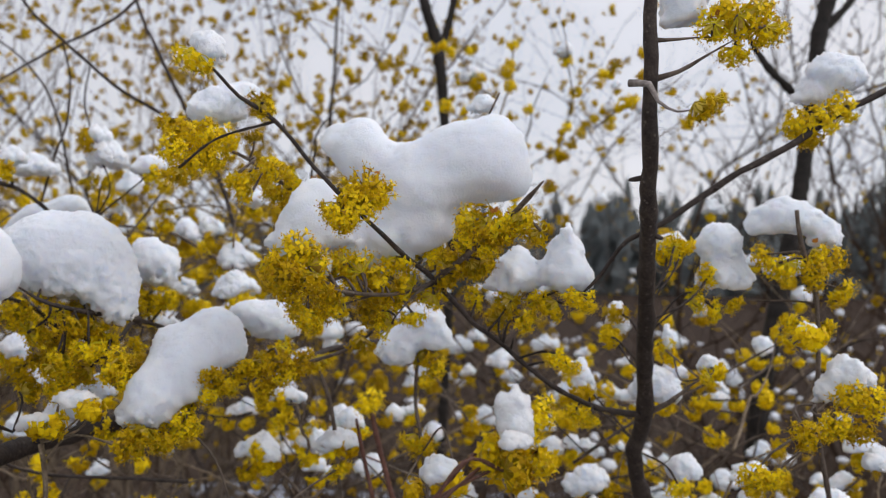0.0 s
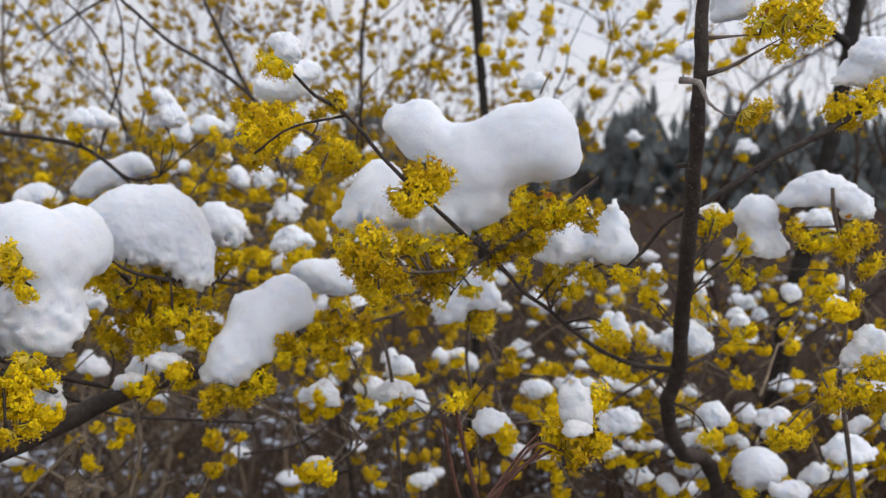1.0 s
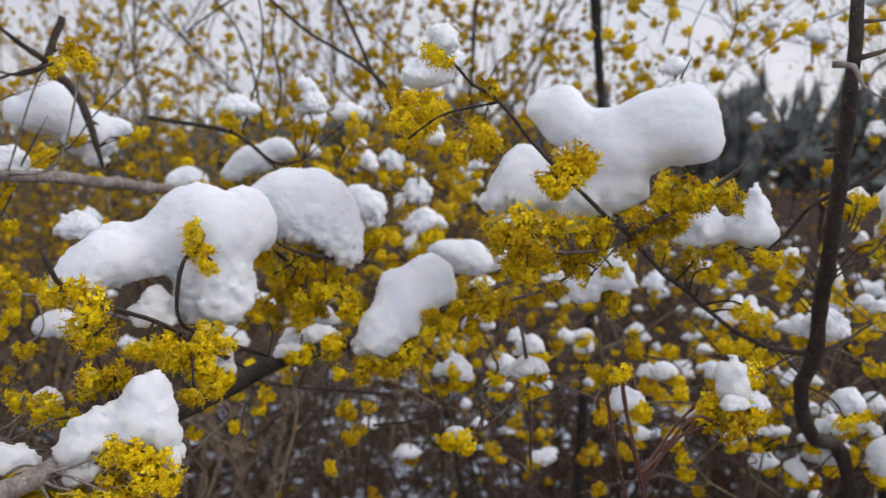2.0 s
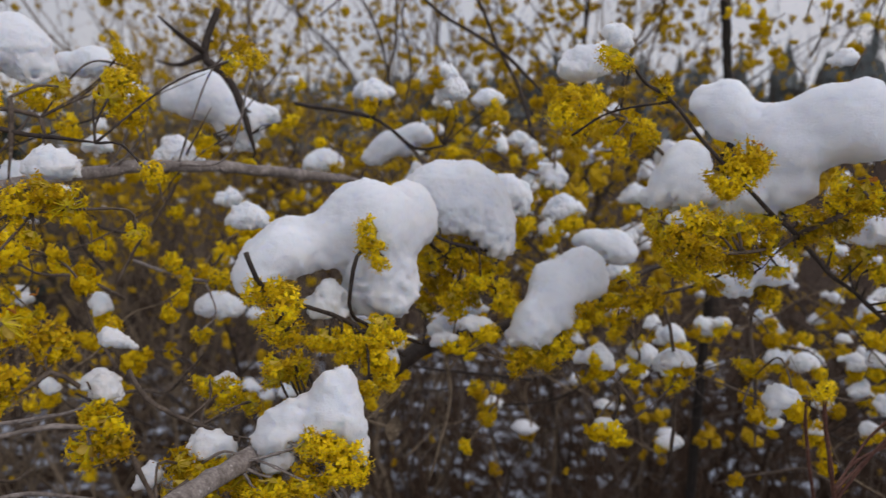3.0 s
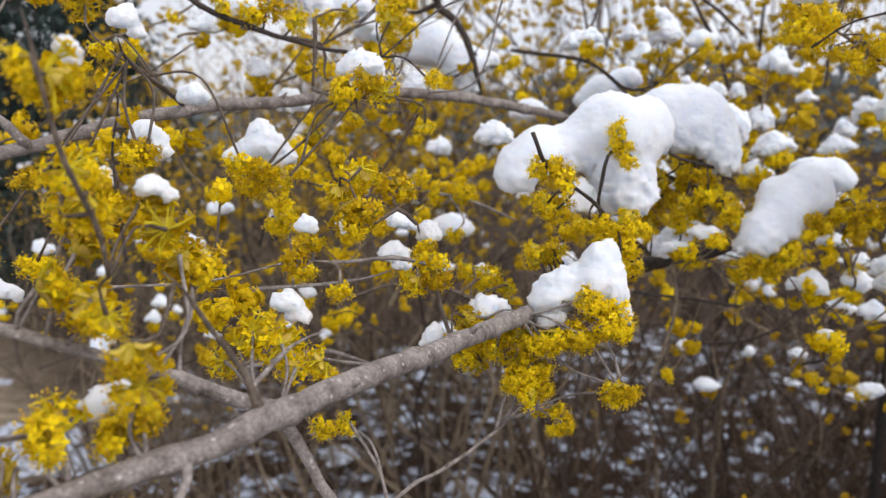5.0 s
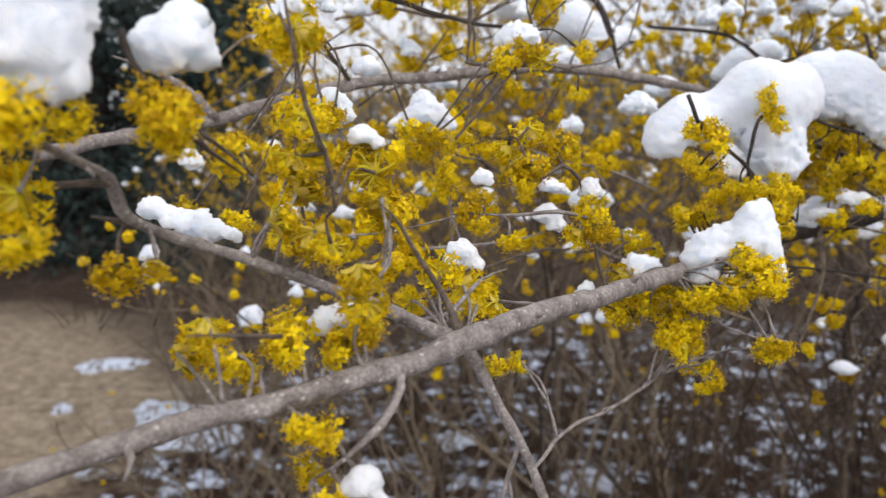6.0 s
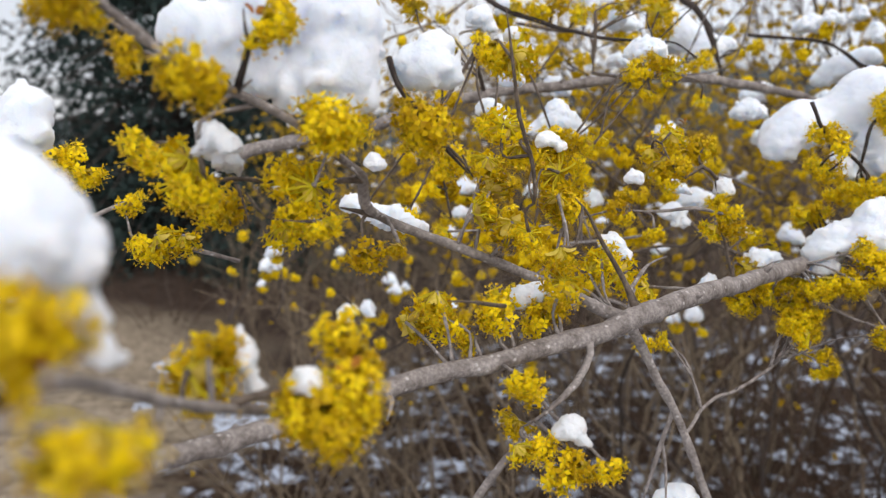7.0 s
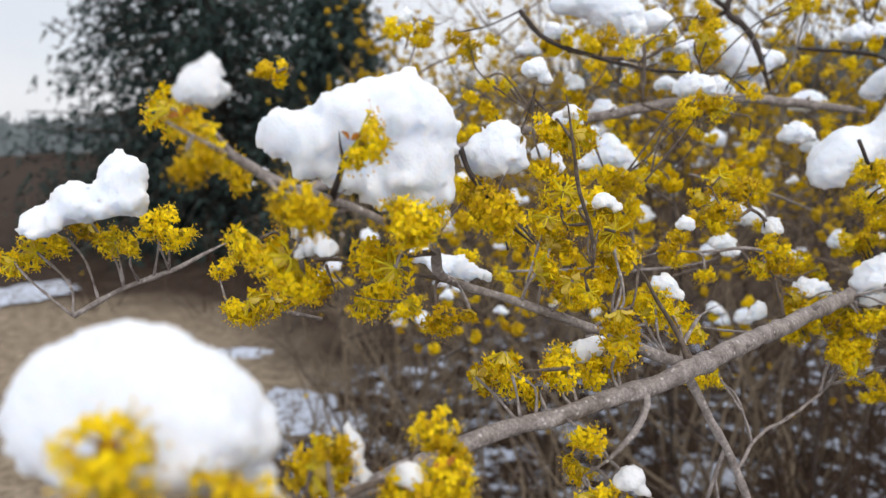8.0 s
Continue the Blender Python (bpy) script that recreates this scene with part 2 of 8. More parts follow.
def flowers(rows, shapes=UMBELS):
    """Umbels at x, y, z with a size, each on a spur from the nearest twig."""
    knots = np.array(KNOTS)
    for x, y, z, size in rows:
        spot = np.array((x, y, z))
        gaps = np.linalg.norm(knots - spot, axis=1)
        nearest = int(gaps.argmin())
        i, j = OWNERS[nearest]
        limb = BOUGHS[i]
        foot = limb[3][j]
        far = float(gaps[nearest])
        away = Vector(spot - foot[:3])
        if far < 0.002:
            away = Vector((chance.uniform(-1, 1), chance.uniform(-1, 1), chance.uniform(-1, 0.3)))
        axis = away.normalized() * 0.5 + Vector((chance.gauss(0, 0.5), chance.gauss(0, 0.5) - 0.2, chance.gauss(-0.6, 0.42)))
        axis.normalize()
        base = Vector(spot) - axis * 0.0045 * size
        sag = (Vector(foot[:3]) + base) / 2 + Vector((chance.gauss(0, 1), chance.gauss(0, 1), chance.gauss(0.4, 1))) * far * 0.12
        thin = min(foot[3] * 0.7, 0.00065)
        limb[5].append([(*foot[:3], thin), (*sag, thin * 0.85), (*base, 0.0007)])
        turn = axis.to_track_quat("Z", "Y").to_matrix().to_4x4() @ pose(0, 0, 0, 0, 0, chance.uniform(0, 360))
        where = Matrix.Translation(base - limb[0].location) @ turn @ Matrix.Scale(size * chance.uniform(0.94, 1.1), 4)
        bloom = part("umbel", chance.choice(shapes), limb[0], "", where)
        for k in range(4 if shapes is not PLAIN_UMBELS else 0):
            part("bract", chance.choice(BRACTS), bloom, "", pose(0, 0, 0, 0, 0, 90 * k + chance.uniform(-15, 15)))


def scales(rows):
    """Rust-coloured bud scales that still cling to an umbel: rows of x, y, z."""
    knots = np.array(KNOTS)
    for x, y, z in rows:
        i, j = OWNERS[int(np.linalg.norm(knots - np.array((x, y, z)), axis=1).argmin())]
        shrub = BOUGHS[i][0]
        for k in range(2):
            at = Matrix.Translation(Vector((x, y, z)) - shrub.location) @ pose(0, 0, 0, chance.uniform(-50, 50), chance.uniform(-50, 50), 160 * k + chance.uniform(0, 60)) @ Matrix.Scale(0.62, 4)
            part("bud_scale", RUSTY, shrub, "rusty brown bud scale", at)


def spray(centre, wide, tall, deep, twigs, blooms, caps, seed):
    """Random flowering twigs of the shrub behind, within a box of three half sides, some with snow."""
    rng = random.Random(seed)
    centre, wide, tall, deep = Vector(centre), Vector(wide), Vector(tall), Vector(deep)
    lines = []
    for k in range(twigs):
        p = centre + wide * rng.uniform(-1, 1) + tall * rng.uniform(-1.1, 0.2) + deep * rng.uniform(-1, 1)
        way = (wide * rng.uniform(-0.7, 0.7) + tall * rng.uniform(0.3, 1) + deep * rng.uniform(-0.4, 0.4))
        rows = []
        thick = rng.uniform(0.0008, 0.0016)
        for j in range(5):
            rows.append((*p, thick * (1 - 0.13 * j)))
            p = p + way * rng.uniform(0.25, 0.45) + Vector((rng.gauss(0, 0.008), rng.gauss(0, 0.008), rng.gauss(-0.002, 0.008)))
        branch(middle_shrub, "twig", rng.choice((bark_twig, bark_dark, bark_tan)), rows)
        lines.append(BOUGHS[-1][3])
    spots = []
    for k in range(blooms):
        line = rng.choice(lines)
        p = line[int(rng.uniform(0.15, 1) * (len(line) - 1))]
        spots.append((p[0] + rng.gauss(0, 0.007), p[1] + rng.gauss(0, 0.007), p[2] + rng.gauss(-0.004, 0.007), rng.uniform(0.7, 1.05)))
    flowers(spots, PLAIN_UMBELS)
    for x, y, z, size in spots[:caps]:
        w = rng.uniform(0.006, 0.014)
        snow([(x, y, z + 0.009 + w * 0.5, w * 0.8, w * rng.uniform(0.7, 1.0))]
             + [(x + rng.uniform(-1, 1) * w, y + rng.uniform(-0.6, 0.6) * w, z + 0.007 + w * rng.uniform(0.1, 0.6), w * rng.uniform(0.4, 0.75), w * rng.uniform(0.35, 0.6)) for k in range(3)],
             rng.choice(("small white snow cap resting on yellow blossom", "little rounded snow lump sitting on a twig")))


def grow_branches():
    """One mesh for each branch, with its swollen nodes, buds and flowering spurs."""
    for shrub, name, bark_of, curve, label, spurs in BOUGHS:
        V, F = [], []
        shift = np.array(shrub.location)
        run, points, radii = 0.0, [], []
        gap = chance.uniform(0.025, 0.04)
        for i, p in enumerate(curve):
            if i:
                run += np.linalg.norm(p[:3] - curve[i - 1][:3])
            node = max(0.0, 1 - abs((run % gap) - gap / 2) / 0.004)
            wave = Vector((noise.noise(Vector(p[:3]) * 60), noise.noise(Vector(p[:3]) * 60 + Vector((9, 0, 0))), noise.noise(Vector(p[:3]) * 60 + Vector((0, 9, 0)))))
            points.append(Vector(p[:3] - shift) + wave * min(p[3], 0.002) * 0.5)
            left = (len(curve) - 1 - i) * 0.006
            radii.append(p[3] * min(1.0, 0.4 + 30 * left) * 0.86 * (1 + 0.2 * node + 0.08 * noise.noise(Vector(p[:3]) * 240)))
        heavy = max(radii) > 0.0024
        tube(V, F, points, radii, 14 if heavy else 7, 0.16 if heavy else 0.08)
        for i in range(4, len(points) - 4, 5 if heavy else 9):
            if chance.random() < 0.55:
                along = (points[i + 1] - points[i]).normalized()
                out = Vector((chance.gauss(0, 1), chance.gauss(0, 1), chance.gauss(0, 1))).cross(along).normalized()
                reach = chance.uniform(0.0015, 0.0045) * (1.6 if heavy else 1)
                thick = min(radii[i] * 0.5, 0.0016)
                way = (out + along * chance.uniform(-0.3, 0.8)).normalized()
                foot = points[i] + out * radii[i] * 0.6
                tube(V, F, [foot, foot + way * reach * 0.6, foot + way * reach], [thick, thick * 0.85, thick * 0.45], 5)
        for spur in spurs:
            line = glide(spur, 0.004)
            tube(V, F, [Vector(p[:3] - shift) for p in line], [p[3] * (1.35 if k % 3 == 1 else 1) for k, p in enumerate(line)], 5)
        part(name, mesh_of(name, V, F, [bark_of], smooth=True), shrub, label)


def withered_leaf(top):
    """A curled dead leaf that hangs by its stalk from a twig."""
    V, F = [], []
    for j in range(9):
        t = j / 8
        half = 0.0052 * math.sin(math.pi * (0.04 + 0.94 * t)) ** 0.8
        for s in (-1, -0.5, 0, 0.5, 1):
            V.append(Vector((half * s, -0.0026 * s * s + 0.002 * math.sin(3 * t), -0.004 - 0.019 * t)))
    for j in range(8):
        for s in range(4):
            q = j * 5 + s
            F.append((q, q + 1, q + 6, q + 5))
    leaf = thing("dead_leaf", "withered pale brown leaf caught on a hanging twig", "leaf", "", top)
    leaf.rotation_euler = (0.2, 0.15, 0.5)
    part("blade", mesh_of("blade", V, F, [bark_tan], smooth=True), leaf)
    V, F = [], []
    tube(V, F, [(0, 0, 0.012), (0.0006, 0.0004, 0.004), (0, 0.0004, -0.005)], [0.0007, 0.0005, 0.0006], 5)
    part("stalk", mesh_of("stalk", V, F, [bark_twig], smooth=True), leaf)


# ---- snow lumps ----
def lattice(X, Y, Z, size, rng):
    """Smooth random field with the given grain size, between about -1 and 1."""
    table = rng.uniform(-1, 1, (24, 24, 24))
    total = 0
    parts = []
    for A in (X, Y, Z):
        a = A / size + 200.37
        i = np.floor(a).astype(int)
        f = a - i
        parts.append((i % 24, (i + 1) % 24, f * f * (3 - 2 * f)))
    for cx in (0, 1):
        for cy in (0, 1):
            for cz in (0, 1):
                weight = 1
                for c, (i, o, f) in zip((cx, cy, cz), parts):
                    weight = weight * (f if c else 1 - f)
                total = total + weight * table[parts[0][cx], parts[1][cy], parts[2][cz]]
    return total


def rubble(X, Y, Z, size, rng):
    """The same field turned by a random angle, so that no axis shows in it."""
    turn = np.linalg.qr(rng.normal(0, 1, (3, 3)))[0]
    return lattice(*(turn[i, 0] * X + turn[i, 1] * Y + turn[i, 2] * Z for i in range(3)), size, rng)


def skin(field, corner, step):
    """The surface where a field on a grid is zero, one vertex to a cell."""
    inside = field < 0
    shape = np.array(field.shape) - 1
    total, count = np.zeros((*shape, 3)), np.zeros(tuple(shape))
    cut = [slice(0, n) for n in shape]
    for axis in range(3):
        others = [a for a in range(3) if a != axis]
        for p in (0, 1):
            for q in (0, 1):
                off = [0, 0, 0]
                off[others[0]], off[others[1]] = p, q
                end = list(off)
                end[axis] = 1
                lo = field[tuple(slice(o, o + n) for o, n in zip(off, shape))]
                hi = field[tuple(slice(o, o + n) for o, n in zip(end, shape))]
                crossing = (lo < 0) != (hi < 0)
                t = np.where(crossing, lo / np.where(crossing, lo - hi, 1), 0)
                for a in range(3):
                    total[..., a] += np.where(crossing, off[a] + (t if a == axis else 0), 0)
                count += crossing
    used = count > 0
    number = np.cumsum(used).reshape(used.shape) - 1
    cells = np.argwhere(used)
    verts = (cells + total[used] / count[used][:, None]) * step + corner
    faces = []
    for axis in range(3):
        u, v = (axis + 1) % 3, (axis + 2) % 3
        first, second = [slice(1, n) for n in shape], [slice(1, n) for n in shape]
        first[axis], second[axis] = slice(0, shape[axis]), slice(1, shape[axis] + 1)
        change = inside[tuple(first)].astype(int) - inside[tuple(second)].astype(int)
        for sign in (1, -1):
            at = np.argwhere(change == sign)
            if not len(at):
                continue
            at[:, u] += 1
            at[:, v] += 1
            ring = []
            for du, dv in ((0, 0), (-1, 0), (-1, -1), (0, -1)):
                c = at.copy()
                c[:, u] += du
                c[:, v] += dv
                ring.append(number[c[:, 0], c[:, 1], c[:, 2]])
            faces.append(np.stack(ring if sign == 1 else ring[::-1], axis=1))
    return verts, np.concatenate(faces)


def whole(verts, faces):
    """The largest connected piece of a mesh."""
    tops = np.arange(len(verts))
    while True:
        least = tops[faces].min(axis=1)
        after = tops.copy()
        for k in range(4):
            np.minimum.at(after, faces[:, k], least)
        after = after[after]
        if (after == tops).all():
            break
        tops = after
    names, counts = np.unique(tops, return_counts=True)
    keep = tops == names[counts.argmax()]
    number = np.cumsum(keep) - 1
    return verts[keep], number[faces[keep[faces[:, 0]]]]


def snow(rows, label, icy=False):
    """A lump of snow out of rounded lobes melted together: rows of x, y, z, half width, half height."""
    rows = np.array(rows, float)
    rng = np.random.default_rng(int(abs(rows[0, 0]) * 1e5 + abs(rows[0, 2]) * 1e4))
    base = np.array((rows[0, 0], rows[0, 1], (rows[:, 2] - rows[:, 4] * 0.8).min()))
    rows = rows.copy()
    rows[:, :3] -= base
    small = float(rows[:, 3].max()) < 0.017
    if small:
        taller = np.maximum(rows[:, 4], rows[:, 3] * 0.74)
        rows[:, 2] += (taller - rows[:, 4]) * 0.3 - taller * 0.12
        rows[:, 4] = taller
    least = np.minimum(rows[:, 3], rows[:, 4])
    swell = float(np.median(least))
    lo = (rows[:, :3] - np.maximum(rows[:, 3], rows[:, 4])[:, None]).min(axis=0) - swell * 0.4
    hi = (rows[:, :3] + np.maximum(rows[:, 3], rows[:, 4])[:, None]).max(axis=0) + swell * 0.4
    extent = float((hi - lo).max())
    step = extent / (62 if extent > 0.075 else 37 if extent > 0.035 else 21)
    X, Y, Z = np.meshgrid(*(np.arange(a, b + step, step) for a, b in zip(lo, hi)), indexing="ij")
    bulge = swell * (0.24 if small else 0.12)
    sway, heave = bulge * rubble(X, Y, Z, swell * 1.1, rng), bulge * rubble(X, Y, Z, swell * 1.1, rng)
    X2, Y2, Z2 = X + sway, Y + sway, Z + heave
    blend, total = swell * (0.3 if small else 0.36), 0
    for x, y, z, w, h in rows:
        dz = Z2 - z
        taper = 1 - 0.26 * np.clip(dz / h, 0, 1)
        side = np.sqrt(((X2 - x) / (w * taper)) ** 2 + ((Y2 - y) / ((w + h) * 0.46 * taper)) ** 2)
        up = np.abs(dz) / np.where(dz < 0, h * (0.58 if small else 0.74), h)
        q = np.where(dz < 0, (side ** 3 + up ** 3) ** (1 / 3), (side ** 2.2 + up ** 2.2) ** (1 / 2.2))
        total = total + np.exp(-np.clip((q - 1) * min(w, h) / blend, -30, 30))
    field = -blend * np.log(total)
    field += swell * ((0.08 if small else 0.10) + (0.16 if small else 0.05) * rubble(X, Y, Z, swell * 0.6, rng) + 0.02 * rubble(X, Y, Z, swell * 0.3, rng))
    crumble = np.clip(1.25 - 2.0 * (Z - lo[2]) / (hi[2] - lo[2]), 0.14, 1)
    field += (0.0030 * rubble(X, Y, Z, max(0.0042, 2.4 * step), rng) + 0.0024 * rubble(X, Y, Z, max(0.0018, 1.5 * step), rng)) * np.maximum(crumble, 0.45 if small else 0.0) * min(1.0, extent / 0.03)
    field[[0, -1]], field[:, [0, -1]], field[:, :, [0, -1]] = 1, 1, 1
    verts, faces = whole(*skin(field, lo, step))
    out = np.stack([np.gradient(field, step, axis=a)[tuple(np.clip(np.round((verts - lo) / step).astype(int), 0, np.array(field.shape) - 1).T)] for a in range(3)], axis=1)
    out /= np.linalg.norm(out, axis=1)[:, None] + 1e-9
    verts = verts + out * rng.normal(0, 1, (len(verts), 1)) * min(0.00028, step * 0.25)
    me = bpy.data.meshes.new("snow_clump")
    me.from_pydata(verts.tolist(), [], faces.tolist())
    me.polygons.foreach_set("use_smooth", [True] * len(me.polygons))
    me.materials.append(snow_wet if icy else snow_white)
    ob = tagged(new("snow_clump", me), label, "snow", "snow lumps on the near shrubs")
    ob.location = base
    return ob


# dark bare boughs of the shrub behind, against the sky
branch(middle_shrub, "branch", bark_dark, [(-0.3623, 0.6990, 1.6076, 0.0013), (-0.3511, 0.7158, 1.5862, 0.0014), (-0.3226, 0.7090, 1.5619, 0.0016), (-0.2754, 0.7029, 1.5215, 0.0017), (-0.2515, 0.7198, 1.5065, 0.0018), (-0.2178, 0.7129, 1.4856, 0.0020), (-0.1790, 0.7066, 1.4498, 0.0021)], "dark bare bough against the sky")
branch(middle_shrub, "branch", bark_dark, [(-0.4201, 0.7601, 1.5290, 0.0010), (-0.3920, 0.7759, 1.5549, 0.0012), (-0.3563, 0.7682, 1.5705, 0.0014), (-0.3004, 0.7605, 1.5947, 0.0016), (-0.2742, 0.7761, 1.6289, 0.0018)], "dark bare bough against the sky")
branch(middle_shrub, "branch", bark_dark, [(-0.3114, 0.8288, 1.6526, 0.0016), (-0.3042, 0.8459, 1.6176, 0.0018), (-0.2896, 0.8388, 1.5924, 0.0019), (-0.2695, 0.8322, 1.5533, 0.0021), (-0.2516, 0.8498, 1.5078, 0.0023), (-0.2230, 0.8437, 1.4549, 0.0024), (-0.2006, 0.8379, 1.3860, 0.0026)], "dark bare bough against the sky")
branch(middle_shrub, "branch", bark_dark, [(-0.3283, 0.7208, 1.5652, 0.0009), (-0.3287, 0.7376, 1.5343, 0.0010), (-0.3278, 0.7307, 1.4950, 0.0012), (-0.3368, 0.7235, 1.4565, 0.0013), (-0.3555, 0.7402, 1.4181, 0.0015)], "dark bare bough against the sky")
branch(middle_shrub, "branch", bark_dark, [(-0.4263, 0.7785, 1.5868, 0.0009), (-0.4025, 0.7954, 1.5669, 0.0010), (-0.3739, 0.7889, 1.5326, 0.0012), (-0.3564, 0.7824, 1.4882, 0.0013), (-0.3529, 0.7999, 1.4335, 0.0015)], "dark bare bough against the sky")
branch(middle_shrub, "branch", bark_dark, [(-0.1057, 0.6878, 1.4524, 0.0007), (-0.0991, 0.7032, 1.4831, 0.0009), (-0.0832, 0.6950, 1.4984, 0.0011)], "dark bare bough against the sky")
branch(middle_shrub, "branch", bark_dark, [(-0.0987, 0.6875, 1.4711, 0.0009), (-0.1061, 0.7042, 1.4401, 0.0012), (-0.1093, 0.6971, 1.4014, 0.0015)], "dark bare bough against the sky")
branch(middle_shrub, "branch", bark_dark, [(-0.3299, 0.7810, 1.5578, 0.0008), (-0.3423, 0.7976, 1.5262, 0.0010), (-0.3305, 0.7910, 1.4815, 0.0012), (-0.3348, 0.7841, 1.4375, 0.0014)], "dark bare bough against the sky")
# right-hand shrub: its stem and the twigs that it carries
branch(stem_shrub, "stem", bark_dark, [(0.1017, 0.3577, 1.52, 0.0029), (0.1025, 0.3637, 1.4827, 0.0033), (0.1038, 0.3717, 1.4473, 0.0038), (0.1075, 0.3907, 1.4118, 0.0043), (0.1159, 0.4323, 1.3587, 0.0049), (0.1261, 0.4837, 1.3127, 0.0055), (0.1324, 0.5138, 1.277, 0.0058), (0.1307, 0.5356, 1.2465, 0.0057), (0.1478, 0.567, 1.2059, 0.0061), (0.1952, 0.6294, 1.1472, 0.0067), (0.2799, 0.8199, 0.8144, 0.0108)], "upright dark brown stem")
branch(stem_shrub, "branch", bark_dark, [(0.1324, 0.5138, 1.277, 0.0028), (0.1099, 0.4942, 1.2824, 0.002), (0.0887, 0.4736, 1.2908, 0.0017), (0.065, 0.4578, 1.3053, 0.0015), (0.0428, 0.4468, 1.3251, 0.0014), (0.0255, 0.4361, 1.3385, 0.0013), (0.0072, 0.4252, 1.3591, 0.0016), (-0.0066, 0.4147, 1.3709, 0.0014), (-0.0244, 0.3919, 1.3883, 0.0012), (-0.0421, 0.3801, 1.4056, 0.0012), (-0.0625, 0.3681, 1.4301, 0.0011), (-0.0739, 0.3516, 1.4379, 0.001), (-0.0808, 0.3363, 1.4458, 0.0008), (-0.0866, 0.3341, 1.4491, 0.0006)], "slender grey-green flowering branch")
branch(stem_shrub, "twig", bark_twig, [(0.0072, 0.4252, 1.3591, 0.0017), (0.0293, 0.3952, 1.3774, 0.0015), (0.0432, 0.3651, 1.3898, 0.0014), (0.0505, 0.35, 1.3973, 0.0013), (0.0543, 0.3459, 1.4016, 0.0008)], "bare dark twig tip")
branch(stem_shrub, "twig", bark_twig, [(0.0072, 0.4252, 1.3591, 0.0016), (-0.0023, 0.4152, 1.3528, 0.0011), (-0.0117, 0.4104, 1.3418, 0.0007)])
branch(stem_shrub, "twig", bark_twig, [(0.105, 0.3716, 1.4498, 0.002), (0.1158, 0.3697, 1.4524, 0.0012), (0.1264, 0.3678, 1.4584, 0.001), (0.1394, 0.3658, 1.4659, 0.0007)])
branch(stem_shrub, "twig", bark_twig, [(0.104, 0.3672, 1.4658, 0.0015), (0.1157, 0.3693, 1.4669, 0.001), (0.1307, 0.3696, 1.468, 0.0007)])
branch(stem_shrub, "twig", bark_grey, [(0.0935, 0.3645, 1.4462, 0.002), (0.101, 0.3597, 1.4446, 0.0017), (0.1023, 0.3499, 1.4353, 0.0009), (0.1067, 0.3352, 1.4282, 0.0007), (0.1128, 0.3253, 1.4281, 0.0005)], "knotty grey spur")
branch(stem_shrub, "twig", bark_twig, [(0.1324, 0.5138, 1.277, 0.0028), (0.1455, 0.5048, 1.2863, 0.0017), (0.159, 0.5047, 1.2972, 0.0012), (0.1691, 0.5048, 1.3023, 0.0008)])
branch(stem_shrub, "branch", bark_dark, [(0.0826, 0.4318, 1.3527, 0.0007), (0.0913, 0.4317, 1.3615, 0.0012), (0.1037, 0.4215, 1.38, 0.0013), (0.1192, 0.4216, 1.3872, 0.0017), (0.1405, 0.4216, 1.4015, 0.002), (0.1603, 0.4216, 1.4143, 0.002), (0.1829, 0.4217, 1.4266, 0.002), (0.2084, 0.4217, 1.4429, 0.0021), (0.2333, 0.4218, 1.4563, 0.0021), (0.3056, 0.4321, 1.496, 0.0023)], "dark bare branch crossing the stem")
branch(stem_shrub, "branch", bark_twig, [(0.1968, 0.4427, 1.3969, 0.0013), (0.1992, 0.4432, 1.3797, 0.0013), (0.2116, 0.4542, 1.3528, 0.0014), (0.2124, 0.4552, 1.3163, 0.0014), (0.2116, 0.456, 1.2859, 0.0014), (0.2242, 0.4676, 1.2345, 0.0016), (0.2524, 0.5102, 1.1558, 0.002)], "thin upright twig")
branch(stem_shrub, "twig", bark_red, [(-0.0051, 0.2377, 1.3303, 0.0007), (-0.0057, 0.2409, 1.3218, 0.0008), (-0.0038, 0.2462, 1.311, 0.0009), (0.0005, 0.2518, 1.293, 0.001), (0.0101, 0.2731, 1.251, 0.0011)], "reddish young shoot")
branch(stem_shrub, "twig", bark_red, [(-0.0108, 0.2459, 1.3205, 0.0005), (-0.0097, 0.2511, 1.3116, 0.0007), (-0.0064, 0.2567, 1.2933, 0.0008), (0.0028, 0.273, 1.2509, 0.0009)], "reddish young shoot")
branch(stem_shrub, "twig", bark_twig, [(0.0354, 0.4584, 1.4495, 0.0009), (0.0415, 0.4582, 1.462, 0.0012)])
# left-hand shrub: the heavy limb and what grows from it
branch(limb_shrub, "limb", bark_grey, [(-0.3106, -0.1237, 1.2672, 0.0035), (-0.3039, -0.0882, 1.2665, 0.0038), (-0.298, -0.0651, 1.2686, 0.0037), (-0.2906, -0.0324, 1.2697, 0.0039), (-0.2761, -0.0058, 1.2715, 0.0039), (-0.2671, 0.0134, 1.2739, 0.0042), (-0.2537, 0.0357, 1.2766, 0.0046), (-0.2459, 0.0483, 1.2816, 0.0049), (-0.2426, 0.0569, 1.2817, 0.0047), (-0.2382, 0.0911, 1.2827, 0.0047), (-0.2371, 0.159, 1.2778, 0.0047), (-0.2328, 0.2661, 1.2724, 0.0052), (-0.2316, 0.2960, 1.2708, 0.0054)], "heavy smooth grey limb")
